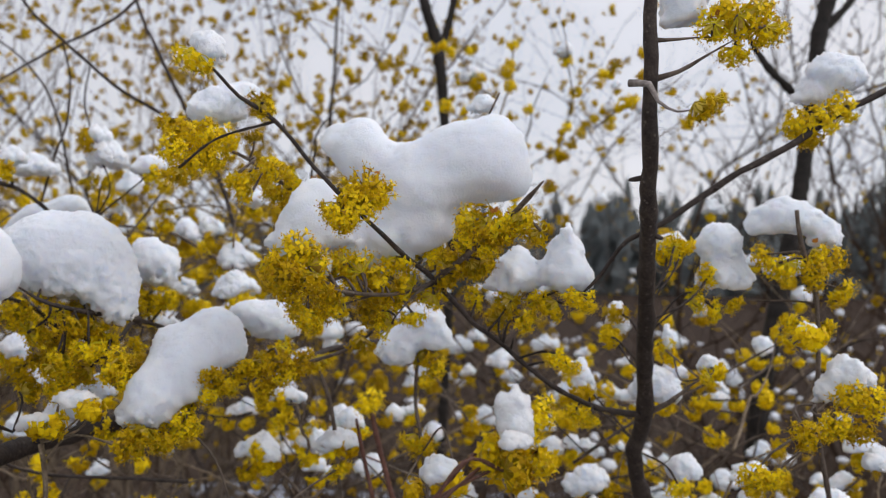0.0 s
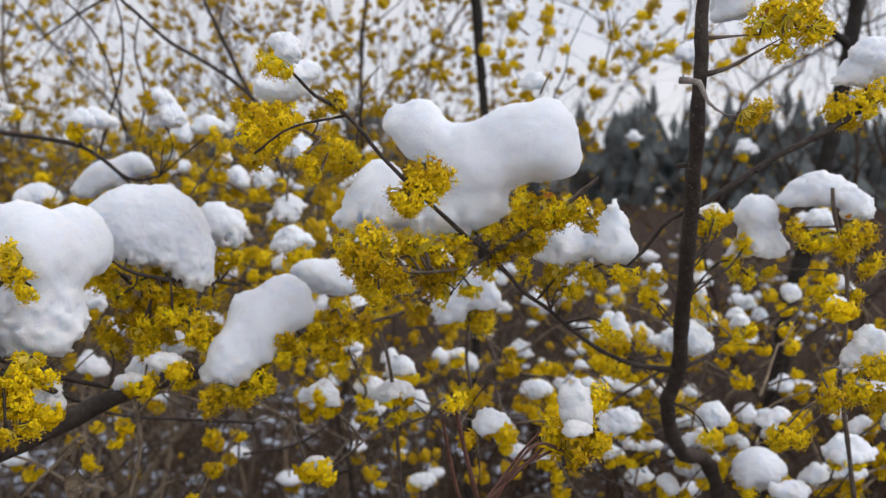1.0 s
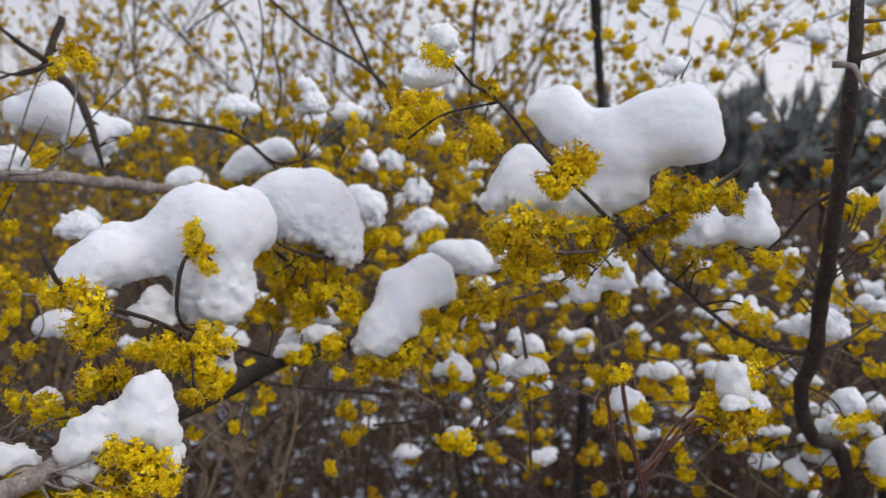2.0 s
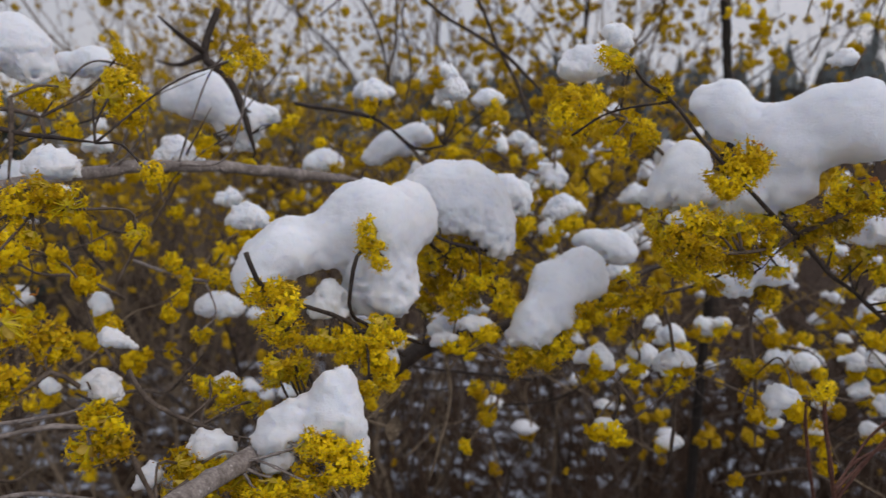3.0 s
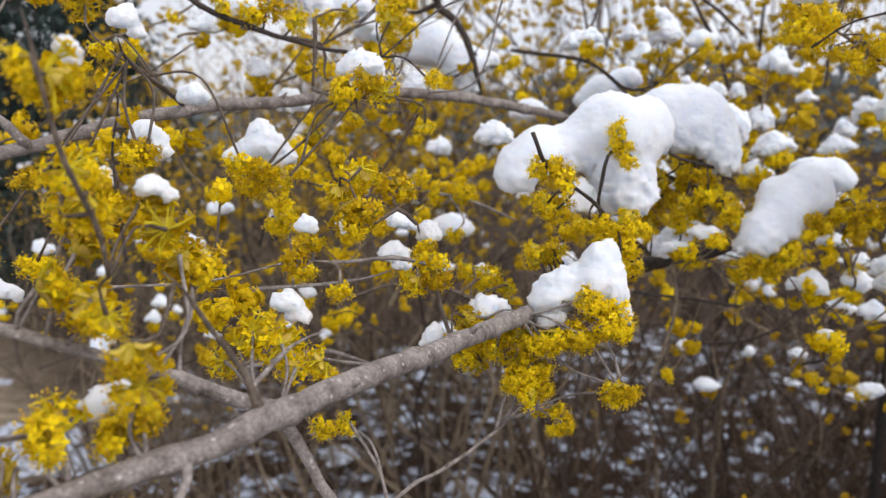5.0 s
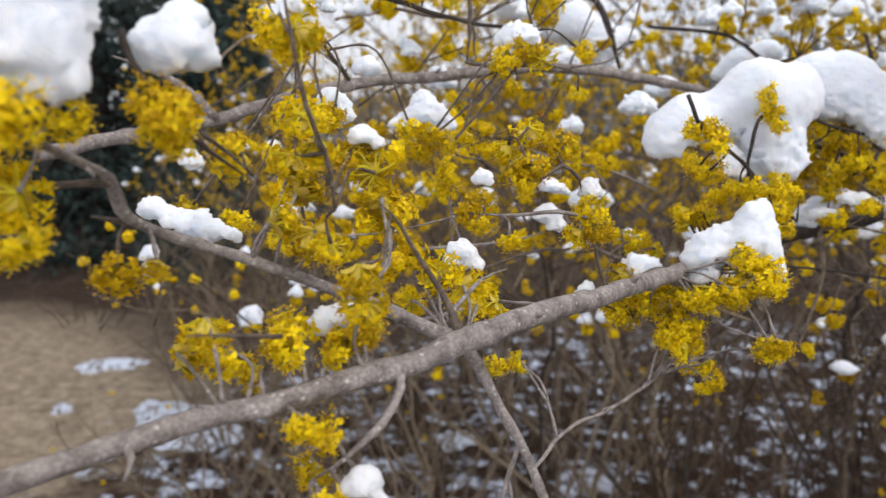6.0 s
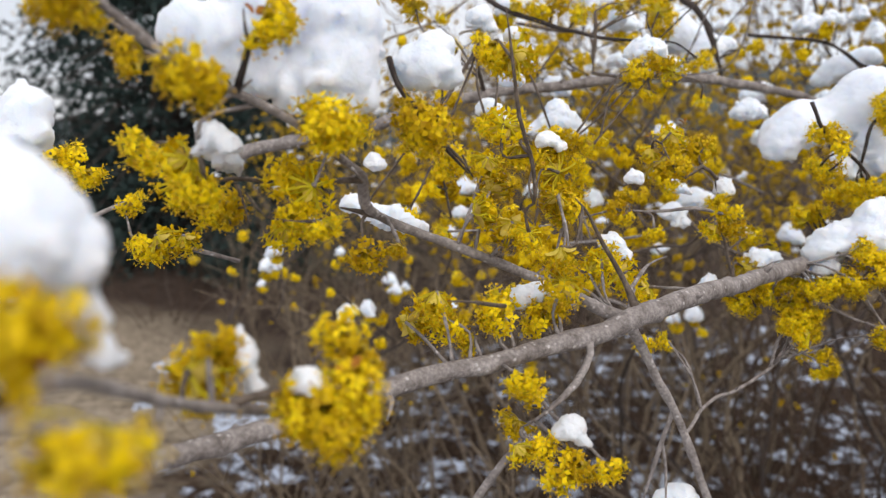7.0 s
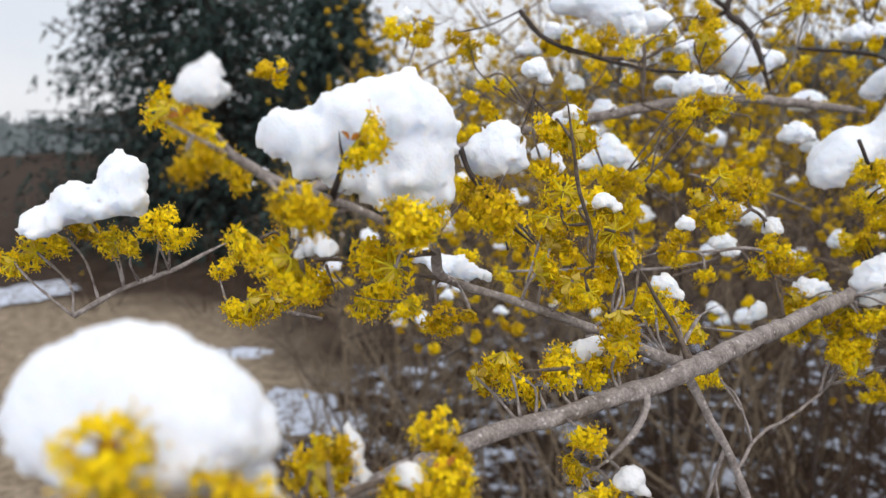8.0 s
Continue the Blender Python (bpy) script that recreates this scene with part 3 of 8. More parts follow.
# the same limb going on, wet and in shade; dark bark stands in for both
branch(limb_shrub, "branch", bark_dark, [(-0.2320, 0.2860, 1.2713, 0.0050), (-0.2278, 0.3799, 1.2665, 0.0060), (-0.2199, 0.4800, 1.2650, 0.0064), (-0.1903, 0.5014, 1.2713, 0.0061), (-0.1696, 0.4984, 1.2775, 0.0048), (-0.1449, 0.5183, 1.2859, 0.0034), (-0.113, 0.5617, 1.2938, 0.003), (-0.0694, 0.6097, 1.3074, 0.0025), (-0.0339, 0.664, 1.3097, 0.0021)], "wet far end of the grey limb beyond the wedge of snow, its shade put into darker bark")
branch(limb_shrub, "branch", bark_grey, [(-0.2666, 0.0839, 1.2702, 0.0033), (-0.2769, 0.065, 1.2803, 0.0031), (-0.2896, 0.0424, 1.2936, 0.0025), (-0.3055, 0.0231, 1.3041, 0.0022), (-0.3129, 0.0133, 1.3096, 0.0021), (-0.3176, 0.0004, 1.3148, 0.002), (-0.3213, -0.0165, 1.3221, 0.002), (-0.3216, -0.0233, 1.3278, 0.0024), (-0.3155, -0.0307, 1.3382, 0.0019), (-0.3079, -0.0526, 1.3472, 0.0014), (-0.2953, -0.0796, 1.3554, 0.0015), (-0.2983, -0.0993, 1.3648, 0.0015), (-0.2878, -0.1257, 1.372, 0.0013), (-0.285, -0.1378, 1.3775, 0.0012), (-0.2841, -0.1489, 1.3831, 0.0011), (-0.2855, -0.1614, 1.3906, 0.001)], "grey-brown side branch with a knee")
branch(limb_shrub, "twig", bark_twig, [(-0.3213, -0.0165, 1.3221, 0.0018), (-0.3256, -0.0232, 1.3244, 0.0014), (-0.3295, -0.0284, 1.3262, 0.0009)])
branch(limb_shrub, "twig", bark_twig, [(-0.3155, -0.0309, 1.3372, 0.0017), (-0.3192, -0.044, 1.337, 0.0011), (-0.3253, -0.0551, 1.3373, 0.001), (-0.3328, -0.0732, 1.3397, 0.001), (-0.3386, -0.0843, 1.3385, 0.0008)])
branch(limb_shrub, "twig", bark_twig, [(-0.3319, -0.0728, 1.3378, 0.0008), (-0.3288, -0.073, 1.3312, 0.0006), (-0.326, -0.0732, 1.3252, 0.0005)])
branch(limb_shrub, "twig", bark_twig, [(-0.3294, -0.0714, 1.3349, 0.0006), (-0.3253, -0.0704, 1.3302, 0.0005), (-0.3217, -0.0695, 1.327, 0.0004)])
branch(limb_shrub, "twig", bark_dark, [(-0.2983, -0.0993, 1.3648, 0.0015), (-0.2931, -0.1004, 1.3722, 0.0011), (-0.2885, -0.1024, 1.3765, 0.0009), (-0.2839, -0.1024, 1.3785, 0.0006), (-0.2802, -0.1017, 1.3805, 0.0005)])
branch(limb_shrub, "twig", bark_dark, [(-0.2883, -0.1026, 1.3749, 0.0009), (-0.2888, -0.1033, 1.3802, 0.0007), (-0.2888, -0.1036, 1.3855, 0.0005)])
branch(limb_shrub, "twig", bark_grey, [(-0.2653, 0.081, 1.2697, 0.0033), (-0.2606, 0.0862, 1.2574, 0.0023), (-0.2542, 0.0907, 1.2415, 0.0022), (-0.2451, 0.0996, 1.2165, 0.0021), (-0.2362, 0.1067, 1.1832, 0.0021), (-0.2276, 0.1173, 1.1356, 0.002)], "grey hanging twig")
branch(limb_shrub, "twig", bark_grey, [(-0.2575, 0.0269, 1.2765, 0.0022), (-0.2551, 0.0248, 1.2704, 0.0018), (-0.2575, 0.0174, 1.2602, 0.0016), (-0.2626, 0.006, 1.2523, 0.0013), (-0.2688, -0.0018, 1.2469, 0.0009)], "gnarled drooping spur")
branch(limb_shrub, "twig", bark_grey, [(-0.2934, -0.0493, 1.2693, 0.002), (-0.2893, -0.0494, 1.2668, 0.0015), (-0.289, -0.0528, 1.2611, 0.0012)], "broken spur")
branch(limb_shrub, "twig", bark_twig, [(-0.2468, 0.0479, 1.2826, 0.0026), (-0.2499, 0.0474, 1.2907, 0.0016), (-0.2528, 0.0465, 1.2968, 0.0012), (-0.2576, 0.0396, 1.3101, 0.001), (-0.2601, 0.0337, 1.3205, 0.0009), (-0.2628, 0.027, 1.3277, 0.0006)])
branch(limb_shrub, "twig", bark_grey, [(-0.2499, 0.0474, 1.2907, 0.0011), (-0.2527, 0.0718, 1.2969, 0.0009), (-0.2512, 0.088, 1.2985, 0.0006)], "knotty grey twig")
branch(limb_shrub, "branch", bark_twig, [(-0.2776, 0.0224, 1.3255, 0.0007), (-0.2755, 0.0194, 1.3339, 0.0008), (-0.2749, 0.0155, 1.3439, 0.0009), (-0.2751, 0.0083, 1.3575, 0.0009), (-0.2739, 0.0029, 1.3704, 0.0008), (-0.2738, -0.0004, 1.3843, 0.0007), (-0.2735, -0.0032, 1.3941, 0.0005)], "upright brown shoot")
branch(limb_shrub, "twig", bark_twig, [(-0.2924, -0.0176, 1.3511, 0.0008), (-0.2904, -0.0076, 1.3439, 0.0008), (-0.2915, 0.0024, 1.3362, 0.0007)])
branch(limb_shrub, "twig", bark_dark, [(-0.2946, -0.0393, 1.3775, 0.0012), (-0.2933, -0.0382, 1.3709, 0.0012), (-0.2912, -0.0363, 1.3652, 0.0011), (-0.2838, -0.0272, 1.3495, 0.001), (-0.2872, -0.0063, 1.3383, 0.0008)], "dark twig tip")
branch(limb_shrub, "twig", bark_twig, [(-0.2678, -0.014, 1.2942, 0.0009), (-0.2656, -0.0362, 1.2998, 0.0008), (-0.2664, -0.0486, 1.3023, 0.0005)])
branch(limb_shrub, "twig", bark_twig, [(-0.2492, -0.1252, 1.2964, 0.0012), (-0.2512, -0.1325, 1.2995, 0.0013), (-0.2538, -0.1409, 1.2993, 0.0012), (-0.256, -0.149, 1.2992, 0.001), (-0.2562, -0.1548, 1.3033, 0.0007)])
branch(limb_shrub, "branch", bark_grey, [(-0.5682, 0.1073, 1.3363, 0.0051), (-0.5299, 0.1461, 1.3469, 0.0046), (-0.4977, 0.1754, 1.3543, 0.0044), (-0.4676, 0.2101, 1.3667, 0.0044), (-0.4411, 0.2484, 1.3769, 0.0042), (-0.4162, 0.3077, 1.3821, 0.0044), (-0.3824, 0.3949, 1.3905, 0.0045), (-0.3421, 0.483, 1.3844, 0.0045), (-0.3023, 0.5697, 1.3721, 0.0039)], "grey branch behind the blossom")
branch(limb_shrub, "twig", bark_grey, [(-0.4949, 0.1769, 1.3548, 0.0035), (-0.4994, 0.1604, 1.3714, 0.0027), (-0.5097, 0.1456, 1.3821, 0.0021), (-0.5242, 0.1282, 1.3907, 0.0015)], "grey twig")
branch(limb_shrub, "twig", bark_twig, [(-0.4472, 0.2455, 1.3785, 0.002), (-0.406, 0.1774, 1.3887, 0.0014), (-0.3724, 0.1275, 1.3948, 0.0011), (-0.3611, 0.1116, 1.4008, 0.0008)])
branch(limb_shrub, "branch", bark_dark, [(-0.4049, 0.5303, 1.5061, 0.0031), (-0.4135, 0.5224, 1.4715, 0.0036), (-0.4, 0.5247, 1.4576, 0.0036), (-0.3861, 0.5259, 1.4357, 0.0033), (-0.377, 0.525, 1.4093, 0.0029), (-0.3727, 0.5241, 1.3939, 0.0022)], "dark curved twig")
branch(limb_shrub, "twig", bark_dark, [(-0.4135, 0.5222, 1.4706, 0.0031), (-0.43, 0.5157, 1.4625, 0.002), (-0.4492, 0.5099, 1.4657, 0.0013)])
branch(limb_shrub, "twig", bark_dark, [(-0.4135, 0.5224, 1.4715, 0.0027), (-0.4203, 0.5006, 1.483, 0.0022), (-0.4241, 0.4799, 1.4945, 0.0017)])
branch(limb_shrub, "branch", bark_dark, [(-0.4631, 0.2515, 1.4588, 0.0022), (-0.444, 0.2574, 1.4366, 0.0022), (-0.4195, 0.2682, 1.4259, 0.0019), (-0.3828, 0.2848, 1.4132, 0.0015), (-0.3465, 0.3025, 1.4072, 0.0014)], "dark twig under snow")
branch(limb_shrub, "twig", bark_twig, [(-0.3836, 0.2873, 1.4299, 0.0017), (-0.3818, 0.2848, 1.4099, 0.0017), (-0.3816, 0.281, 1.3882, 0.0015)])
branch(limb_shrub, "twig", bark_dark, [(-0.2322, 0.2468, 1.3641, 0.0013), (-0.2296, 0.2467, 1.3581, 0.0013), (-0.2266, 0.2515, 1.3479, 0.0011), (-0.2204, 0.2681, 1.3387, 0.0012), (-0.2141, 0.3101, 1.3221, 0.0013), (-0.2082, 0.3911, 1.2825, 0.002)], "bare dark twig tip")
branch(limb_shrub, "twig", bark_dark, [(-0.2105, 0.3377, 1.3572, 0.0009), (-0.2165, 0.3347, 1.3498, 0.0013), (-0.2184, 0.3321, 1.3365, 0.0013), (-0.2223, 0.339, 1.3202, 0.0012), (-0.2158, 0.3502, 1.3095, 0.0012), (-0.2066, 0.4233, 1.2814, 0.0018)])
branch(limb_shrub, "twig", bark_twig, [(-0.2588, 0.1739, 1.3255, 0.0011), (-0.2645, 0.1665, 1.3324, 0.0011), (-0.2694, 0.1574, 1.3275, 0.0009), (-0.276, 0.1552, 1.3346, 0.0009), (-0.2807, 0.1545, 1.3441, 0.0007)])
branch(limb_shrub, "twig", bark_grey, [(-0.2555, 0.1836, 1.3066, 0.001), (-0.269, 0.1717, 1.3104, 0.0011), (-0.284, 0.1581, 1.3095, 0.001), (-0.3008, 0.144, 1.311, 0.0007)])
branch(limb_shrub, "twig", bark_twig, [(-0.261, 0.2182, 1.2602, 0.0012), (-0.2643, 0.2094, 1.2846, 0.0012), (-0.2645, 0.2006, 1.3001, 0.0012), (-0.263, 0.1828, 1.3241, 0.0011)])
branch(limb_shrub, "twig", bark_twig, [(-0.2918, 0.5965, 1.4187, 0.0014), (-0.2681, 0.601, 1.397, 0.0019), (-0.2585, 0.6025, 1.3864, 0.0024), (-0.2222, 0.5921, 1.3801, 0.0021)])
branch(limb_shrub, "branch", bark_dark, [(-0.3707, 0.5914, 1.4353, 0.002), (-0.3099, 0.5928, 1.4254, 0.002), (-0.2896, 0.5934, 1.4174, 0.0016), (-0.2652, 0.5943, 1.3993, 0.0016), (-0.2409, 0.5947, 1.4014, 0.0024)], "dark twig")
branch(limb_shrub, "twig", bark_dark, [(-0.1638, 0.4771, 1.3358, 0.0023), (-0.1724, 0.4431, 1.3404, 0.0016), (-0.1908, 0.4274, 1.3463, 0.0014), (-0.2081, 0.4233, 1.3565, 0.0011)])
branch(limb_shrub, "twig", bark_grey, [(-0.3895, 0.2252, 1.2762, 0.0014), (-0.3588, 0.2356, 1.2793, 0.0012), (-0.3283, 0.2462, 1.2837, 0.0011), (-0.3131, 0.2519, 1.2892, 0.0009)])
branch(limb_shrub, "twig", bark_grey, [(-0.4031, 0.2347, 1.2269, 0.0017), (-0.3818, 0.2425, 1.2328, 0.0014), (-0.3565, 0.2516, 1.2387, 0.0013), (-0.3406, 0.2861, 1.2222, 0.0011)])
branch(limb_shrub, "twig", bark_twig, [(-0.3126, 0.2746, 1.2983, 0.0016), (-0.3038, 0.2754, 1.2844, 0.0014), (-0.2787, 0.2815, 1.2707, 0.0014), (-0.2453, 0.2712, 1.2714, 0.0011)])
branch(limb_shrub, "twig", bark_twig, [(-0.4703, 0.3284, 1.4329, 0.0014), (-0.4443, 0.3359, 1.4266, 0.0017), (-0.415, 0.3444, 1.4203, 0.0015), (-0.4125, 0.3428, 1.4036, 0.0014), (-0.4104, 0.3422, 1.3953, 0.001)])
branch(limb_shrub, "twig", bark_grey, [(-0.5174, -0.0752, 1.2958, 0.0017), (-0.5079, -0.0518, 1.3068, 0.0015), (-0.4993, -0.0303, 1.3126, 0.0015), (-0.4939, 0.0027, 1.3231, 0.0012)])
# near spray by the end of the walk
branch(limb_shrub, "branch", bark_grey, [(-0.2163, -0.2358, 1.3203, 0.0012), (-0.2172, -0.2233, 1.3223, 0.0012), (-0.2157, -0.2154, 1.3244, 0.0012), (-0.2186, -0.205, 1.324, 0.0013), (-0.2252, -0.1913, 1.3218, 0.0012), (-0.2407, -0.1672, 1.3096, 0.0013), (-0.2587, -0.1329, 1.294, 0.0016), (-0.2693, -0.1105, 1.2869, 0.0017)], "near grey twig out of focus")
branch(limb_shrub, "twig", bark_tan, [(-0.1914, 0.4216, 1.2764, 0.0017), (-0.1883, 0.4203, 1.259, 0.0014), (-0.1885, 0.419, 1.2432, 0.0014), (-0.1934, 0.417, 1.2211, 0.0013), (-0.2021, 0.4242, 1.1914, 0.0011)], "pale brown hanging twig")
branch(limb_shrub, "twig", bark_tan, [(-0.2144, 0.4092, 1.2603, 0.0014), (-0.2236, 0.4079, 1.2494, 0.0014), (-0.239, 0.406, 1.2338, 0.0012), (-0.2599, 0.4135, 1.2143, 0.0011)], "pale brown hanging twig")
branch(limb_shrub, "twig", bark_grey, [(-0.273, 0.0128, 1.2438, 0.001), (-0.2784, 0.0066, 1.2329, 0.0016), (-0.2847, -0.0003, 1.2221, 0.0019), (-0.2908, -0.0076, 1.208, 0.0019), (-0.303, -0.0084, 1.1854, 0.0017)], "grey hanging twig")
branch(limb_shrub, "twig", bark_grey, [(-0.2497, 0.0957, 1.2289, 0.0013), (-0.2536, 0.0954, 1.216, 0.0012), (-0.2573, 0.0938, 1.202, 0.0012), (-0.262, 0.0928, 1.1816, 0.0011)])
branch(limb_shrub, "twig", bark_grey, [(-0.2546, 0.0954, 1.2131, 0.0009), (-0.2527, 0.0968, 1.1992, 0.0009), (-0.2514, 0.0945, 1.181, 0.0008)])
branch(limb_shrub, "twig", bark_grey, [(-0.2448, 0.1001, 1.2178, 0.001), (-0.2489, 0.1418, 1.2196, 0.001), (-0.2497, 0.191, 1.2126, 0.0011), (-0.2462, 0.2449, 1.2128, 0.001), (-0.246, 0.2965, 1.2151, 0.0009)])
# hidden twigs that bear the blossom under the snow
branch(stem_shrub, "twig", bark_twig, [(-0.0133, 0.4299, 1.3581, 0.0013), (-0.0398, 0.454, 1.3761, 0.0012), (-0.0672, 0.4678, 1.4018, 0.0013), (-0.0804, 0.4692, 1.413, 0.0013), (-0.1041, 0.4614, 1.4288, 0.0011), (-0.1292, 0.4559, 1.4311, 0.0008)])
branch(limb_shrub, "twig", bark_twig, [(-0.1631, 0.4647, 1.2628, 0.0013), (-0.1301, 0.4597, 1.2864, 0.0014), (-0.093, 0.4598, 1.3092, 0.0014), (-0.063, 0.4752, 1.313, 0.0013), (-0.0346, 0.4654, 1.3252, 0.0011), (-0.006, 0.4302, 1.3518, 0.001)])
branch(limb_shrub, "twig", bark_dark, [(-0.2574, 0.4657, 1.3502, 0.0013), (-0.2257, 0.4664, 1.3455, 0.0014), (-0.2034, 0.4672, 1.3314, 0.0016), (-0.1707, 0.458, 1.3229, 0.0016), (-0.1737, 0.4977, 1.3328, 0.0017), (-0.167, 0.548, 1.3243, 0.0015)])
branch(limb_shrub, "twig", bark_twig, [(-0.0032, 0.501, 1.3235, 0.0012), (-0.0064, 0.5019, 1.2897, 0.0012), (-0.0019, 0.5029, 1.256, 0.0014), (0.0034, 0.5245, 1.199, 0.0014)])
branch(limb_shrub, "twig", bark_twig, [(-0.0656, 0.5002, 1.3114, 0.0012), (-0.0553, 0.5014, 1.276, 0.0014), (-0.0518, 0.5024, 1.2389, 0.0014), (-0.0518, 0.5441, 1.1742, 0.0016)])
branch(limb_shrub, "twig", bark_twig, [(-0.2856, 0.7439, 1.4033, 0.0015), (-0.24, 0.7449, 1.3974, 0.0018), (-0.1994, 0.7462, 1.3758, 0.0018), (-0.1588, 0.7473, 1.3608, 0.0015)])
branch(limb_shrub, "twig", bark_twig, [(-0.3816, 0.281, 1.3882, 0.0014), (-0.3275, 0.2279, 1.3807, 0.0012), (-0.3035, 0.229, 1.3815, 0.001)])
branch(limb_shrub, "twig", bark_grey, [(-0.3766, -0.0362, 1.3037, 0.001), (-0.386, -0.0555, 1.311, 0.0009), (-0.3989, -0.0658, 1.3124, 0.0008), (-0.4129, -0.0613, 1.3259, 0.0007)])
branch(limb_shrub, "twig", bark_grey, [(-0.3973, 0.4004, 1.3289, 0.0011), (-0.359, 0.4007, 1.3194, 0.0015), (-0.3352, 0.418, 1.3121, 0.0015), (-0.3104, 0.445, 1.2969, 0.0016)])
branch(stem_shrub, "twig", bark_twig, [(0.0058, 0.4253, 1.3574, 0.0013), (-0.0141, 0.405, 1.3524, 0.0011), (-0.0344, 0.3746, 1.3549, 0.001), (-0.0514, 0.3572, 1.3577, 0.001), (-0.0623, 0.3518, 1.3656, 0.0007)])
# two dark young trees further back
branch(young_tree, "trunk", bark_black, [(-0.0499, 1.1354, 1.8919, 0.0062), (-0.0338, 1.1394, 1.7522, 0.0078), (-0.0102, 1.1421, 1.6669, 0.0093), (0.0019, 1.1457, 1.5428, 0.007), (0.0103, 1.1495, 1.403, 0.007), (-0.0006, 1.1549, 1.1934, 0.0074), (-0.011, 1.1629, 0.8828, 0.0085), (-0.0084, 1.2394, -0.1103, 0.0122)])
branch(young_tree, "branch", bark_black, [(-0.0078, 1.1423, 1.6631, 0.007), (0.009, 1.141, 1.7214, 0.0054), (0.0319, 1.1386, 1.8302, 0.0039)])
branch(leaning_tree, "trunk", bark_black, [(0.4957, 0.996, 1.8659, 0.0088), (0.4659, 0.9994, 1.7173, 0.0101), (0.4493, 1.0009, 1.6497, 0.0108), (0.4428, 1.0026, 1.5821, 0.0101), (0.4284, 1.0052, 1.4741, 0.0108), (0.4066, 1.008, 1.3524, 0.0122), (0.3736, 1.0128, 1.1498, 0.0135), (0.3819, 1.0708, 0.8555, 0.0156), (0.4021, 1.1416, 0.0886, 0.0193)])
branch(leaning_tree, "branch", bark_black, [(0.4402, 1.0031, 1.5619, 0.0068), (0.4079, 0.9821, 1.5777, 0.0053), (0.3743, 0.9707, 1.6048, 0.0046), (0.3413, 0.9589, 1.6508, 0.0032)])
branch(leaning_tree, "branch", bark_black, [(0.4459, 1.0009, 1.6497, 0.0068), (0.4829, 1.0007, 1.6836, 0.0047), (0.5232, 0.9998, 1.7445, 0.0034)])
# blossom on the right-hand shrub
flowers([(-0.0889, 0.3341, 1.448, 1), (-0.0678, 0.3668, 1.4373, 0.7), (-0.0358, 0.3737, 1.3879, 0.85), (-0.0282, 0.3835, 1.3989, 0.85), (-0.0195, 0.3866, 1.4019, 0.9), (-0.0322, 0.3788, 1.3869, 0.8)])
flowers([(-0.1229, 0.4458, 1.4363, 1), (-0.1077, 0.4462, 1.4334, 1), (-0.1168, 0.4513, 1.4218, 1), (-0.1291, 0.456, 1.4255, 1), (-0.0935, 0.4563, 1.4375, 0.7), (-0.0895, 0.4669, 1.4207, 1), (-0.0752, 0.4673, 1.4138, 1), (-0.0999, 0.4768, 1.416, 1), (-0.0831, 0.4674, 1.4065, 1)])
flowers([(-0.055, 0.351, 1.3613, 1), (-0.0431, 0.3513, 1.359, 1), (-0.0609, 0.3537, 1.3673, 0.8), (-0.0483, 0.3677, 1.3419, 0.8), (-0.053, 0.3593, 1.3516, 0.8), (-0.0326, 0.3995, 1.3584, 1), (-0.0228, 0.4099, 1.3528, 1), (-0.0381, 0.3991, 1.3692, 0.8), (-0.0139, 0.4201, 1.3497, 1), (-0.0034, 0.4105, 1.3404, 0.7), (-0.0266, 0.4201, 1.3412, 1), (-0.034, 0.4605, 1.3235, 1), (-0.0387, 0.3695, 1.3538, 0.8)])
flowers([(0.0227, 0.4048, 1.3873, 1), (0.0325, 0.395, 1.3854, 1), (0.0414, 0.3752, 1.3831, 1), (0.0477, 0.3652, 1.3863, 0.75), (0.0255, 0.4102, 1.3752, 0.8), (0.0076, 0.4299, 1.3727, 0.9), (0.0325, 0.4105, 1.3674, 0.8), (-0.0031, 0.4297, 1.3712, 0.7)])
flowers([(0.0263, 0.4509, 1.3489, 0.9), (0.044, 0.4412, 1.3478, 1), (0.0544, 0.4417, 1.3375, 1), (0.0666, 0.4317, 1.3454, 1), (0.0769, 0.4117, 1.3505, 0.9), (0.0405, 0.4614, 1.3378, 0.9), (0.0603, 0.4416, 1.3464, 0.8), (0.0845, 0.422, 1.3459, 0.6)])
flowers([(0.0699, 0.4225, 1.3189, 0.8), (0.0761, 0.4227, 1.3155, 0.7), (0.092, 0.4739, 1.2813, 0.8), (0.084, 0.4737, 1.2834, 0.7), (0.03, 0.2821, 1.3036, 1), (0.0378, 0.2803, 1.2999, 1), (0.0451, 0.2824, 1.3008, 1), (0.0487, 0.2922, 1.3129, 0.8)])
flowers([(-0.006, 0.2388, 1.3261, 0.5), (0.1318, 0.3715, 1.4713, 1), (0.144, 0.3647, 1.473, 1.1), (0.1543, 0.365, 1.4676, 1), (0.1407, 0.37, 1.46, 1), (0.1375, 0.3714, 1.4806, 1), (0.1539, 0.3717, 1.4814, 1), (0.1128, 0.3253, 1.427, 0.85), (0.1198, 0.3304, 1.4302, 0.7)])
flowers([(0.19, 0.4265, 1.4388, 1), (0.1999, 0.4216, 1.4409, 1), (0.2098, 0.4217, 1.4457, 1), (0.1984, 0.4318, 1.4322, 0.9), (0.1351, 0.4621, 1.3786, 0.8), (0.1526, 0.4732, 1.3488, 1), (0.1583, 0.473, 1.3622, 0.8), (0.1622, 0.4736, 1.3419, 0.8), (0.1742, 0.4737, 1.3457, 0.8)])
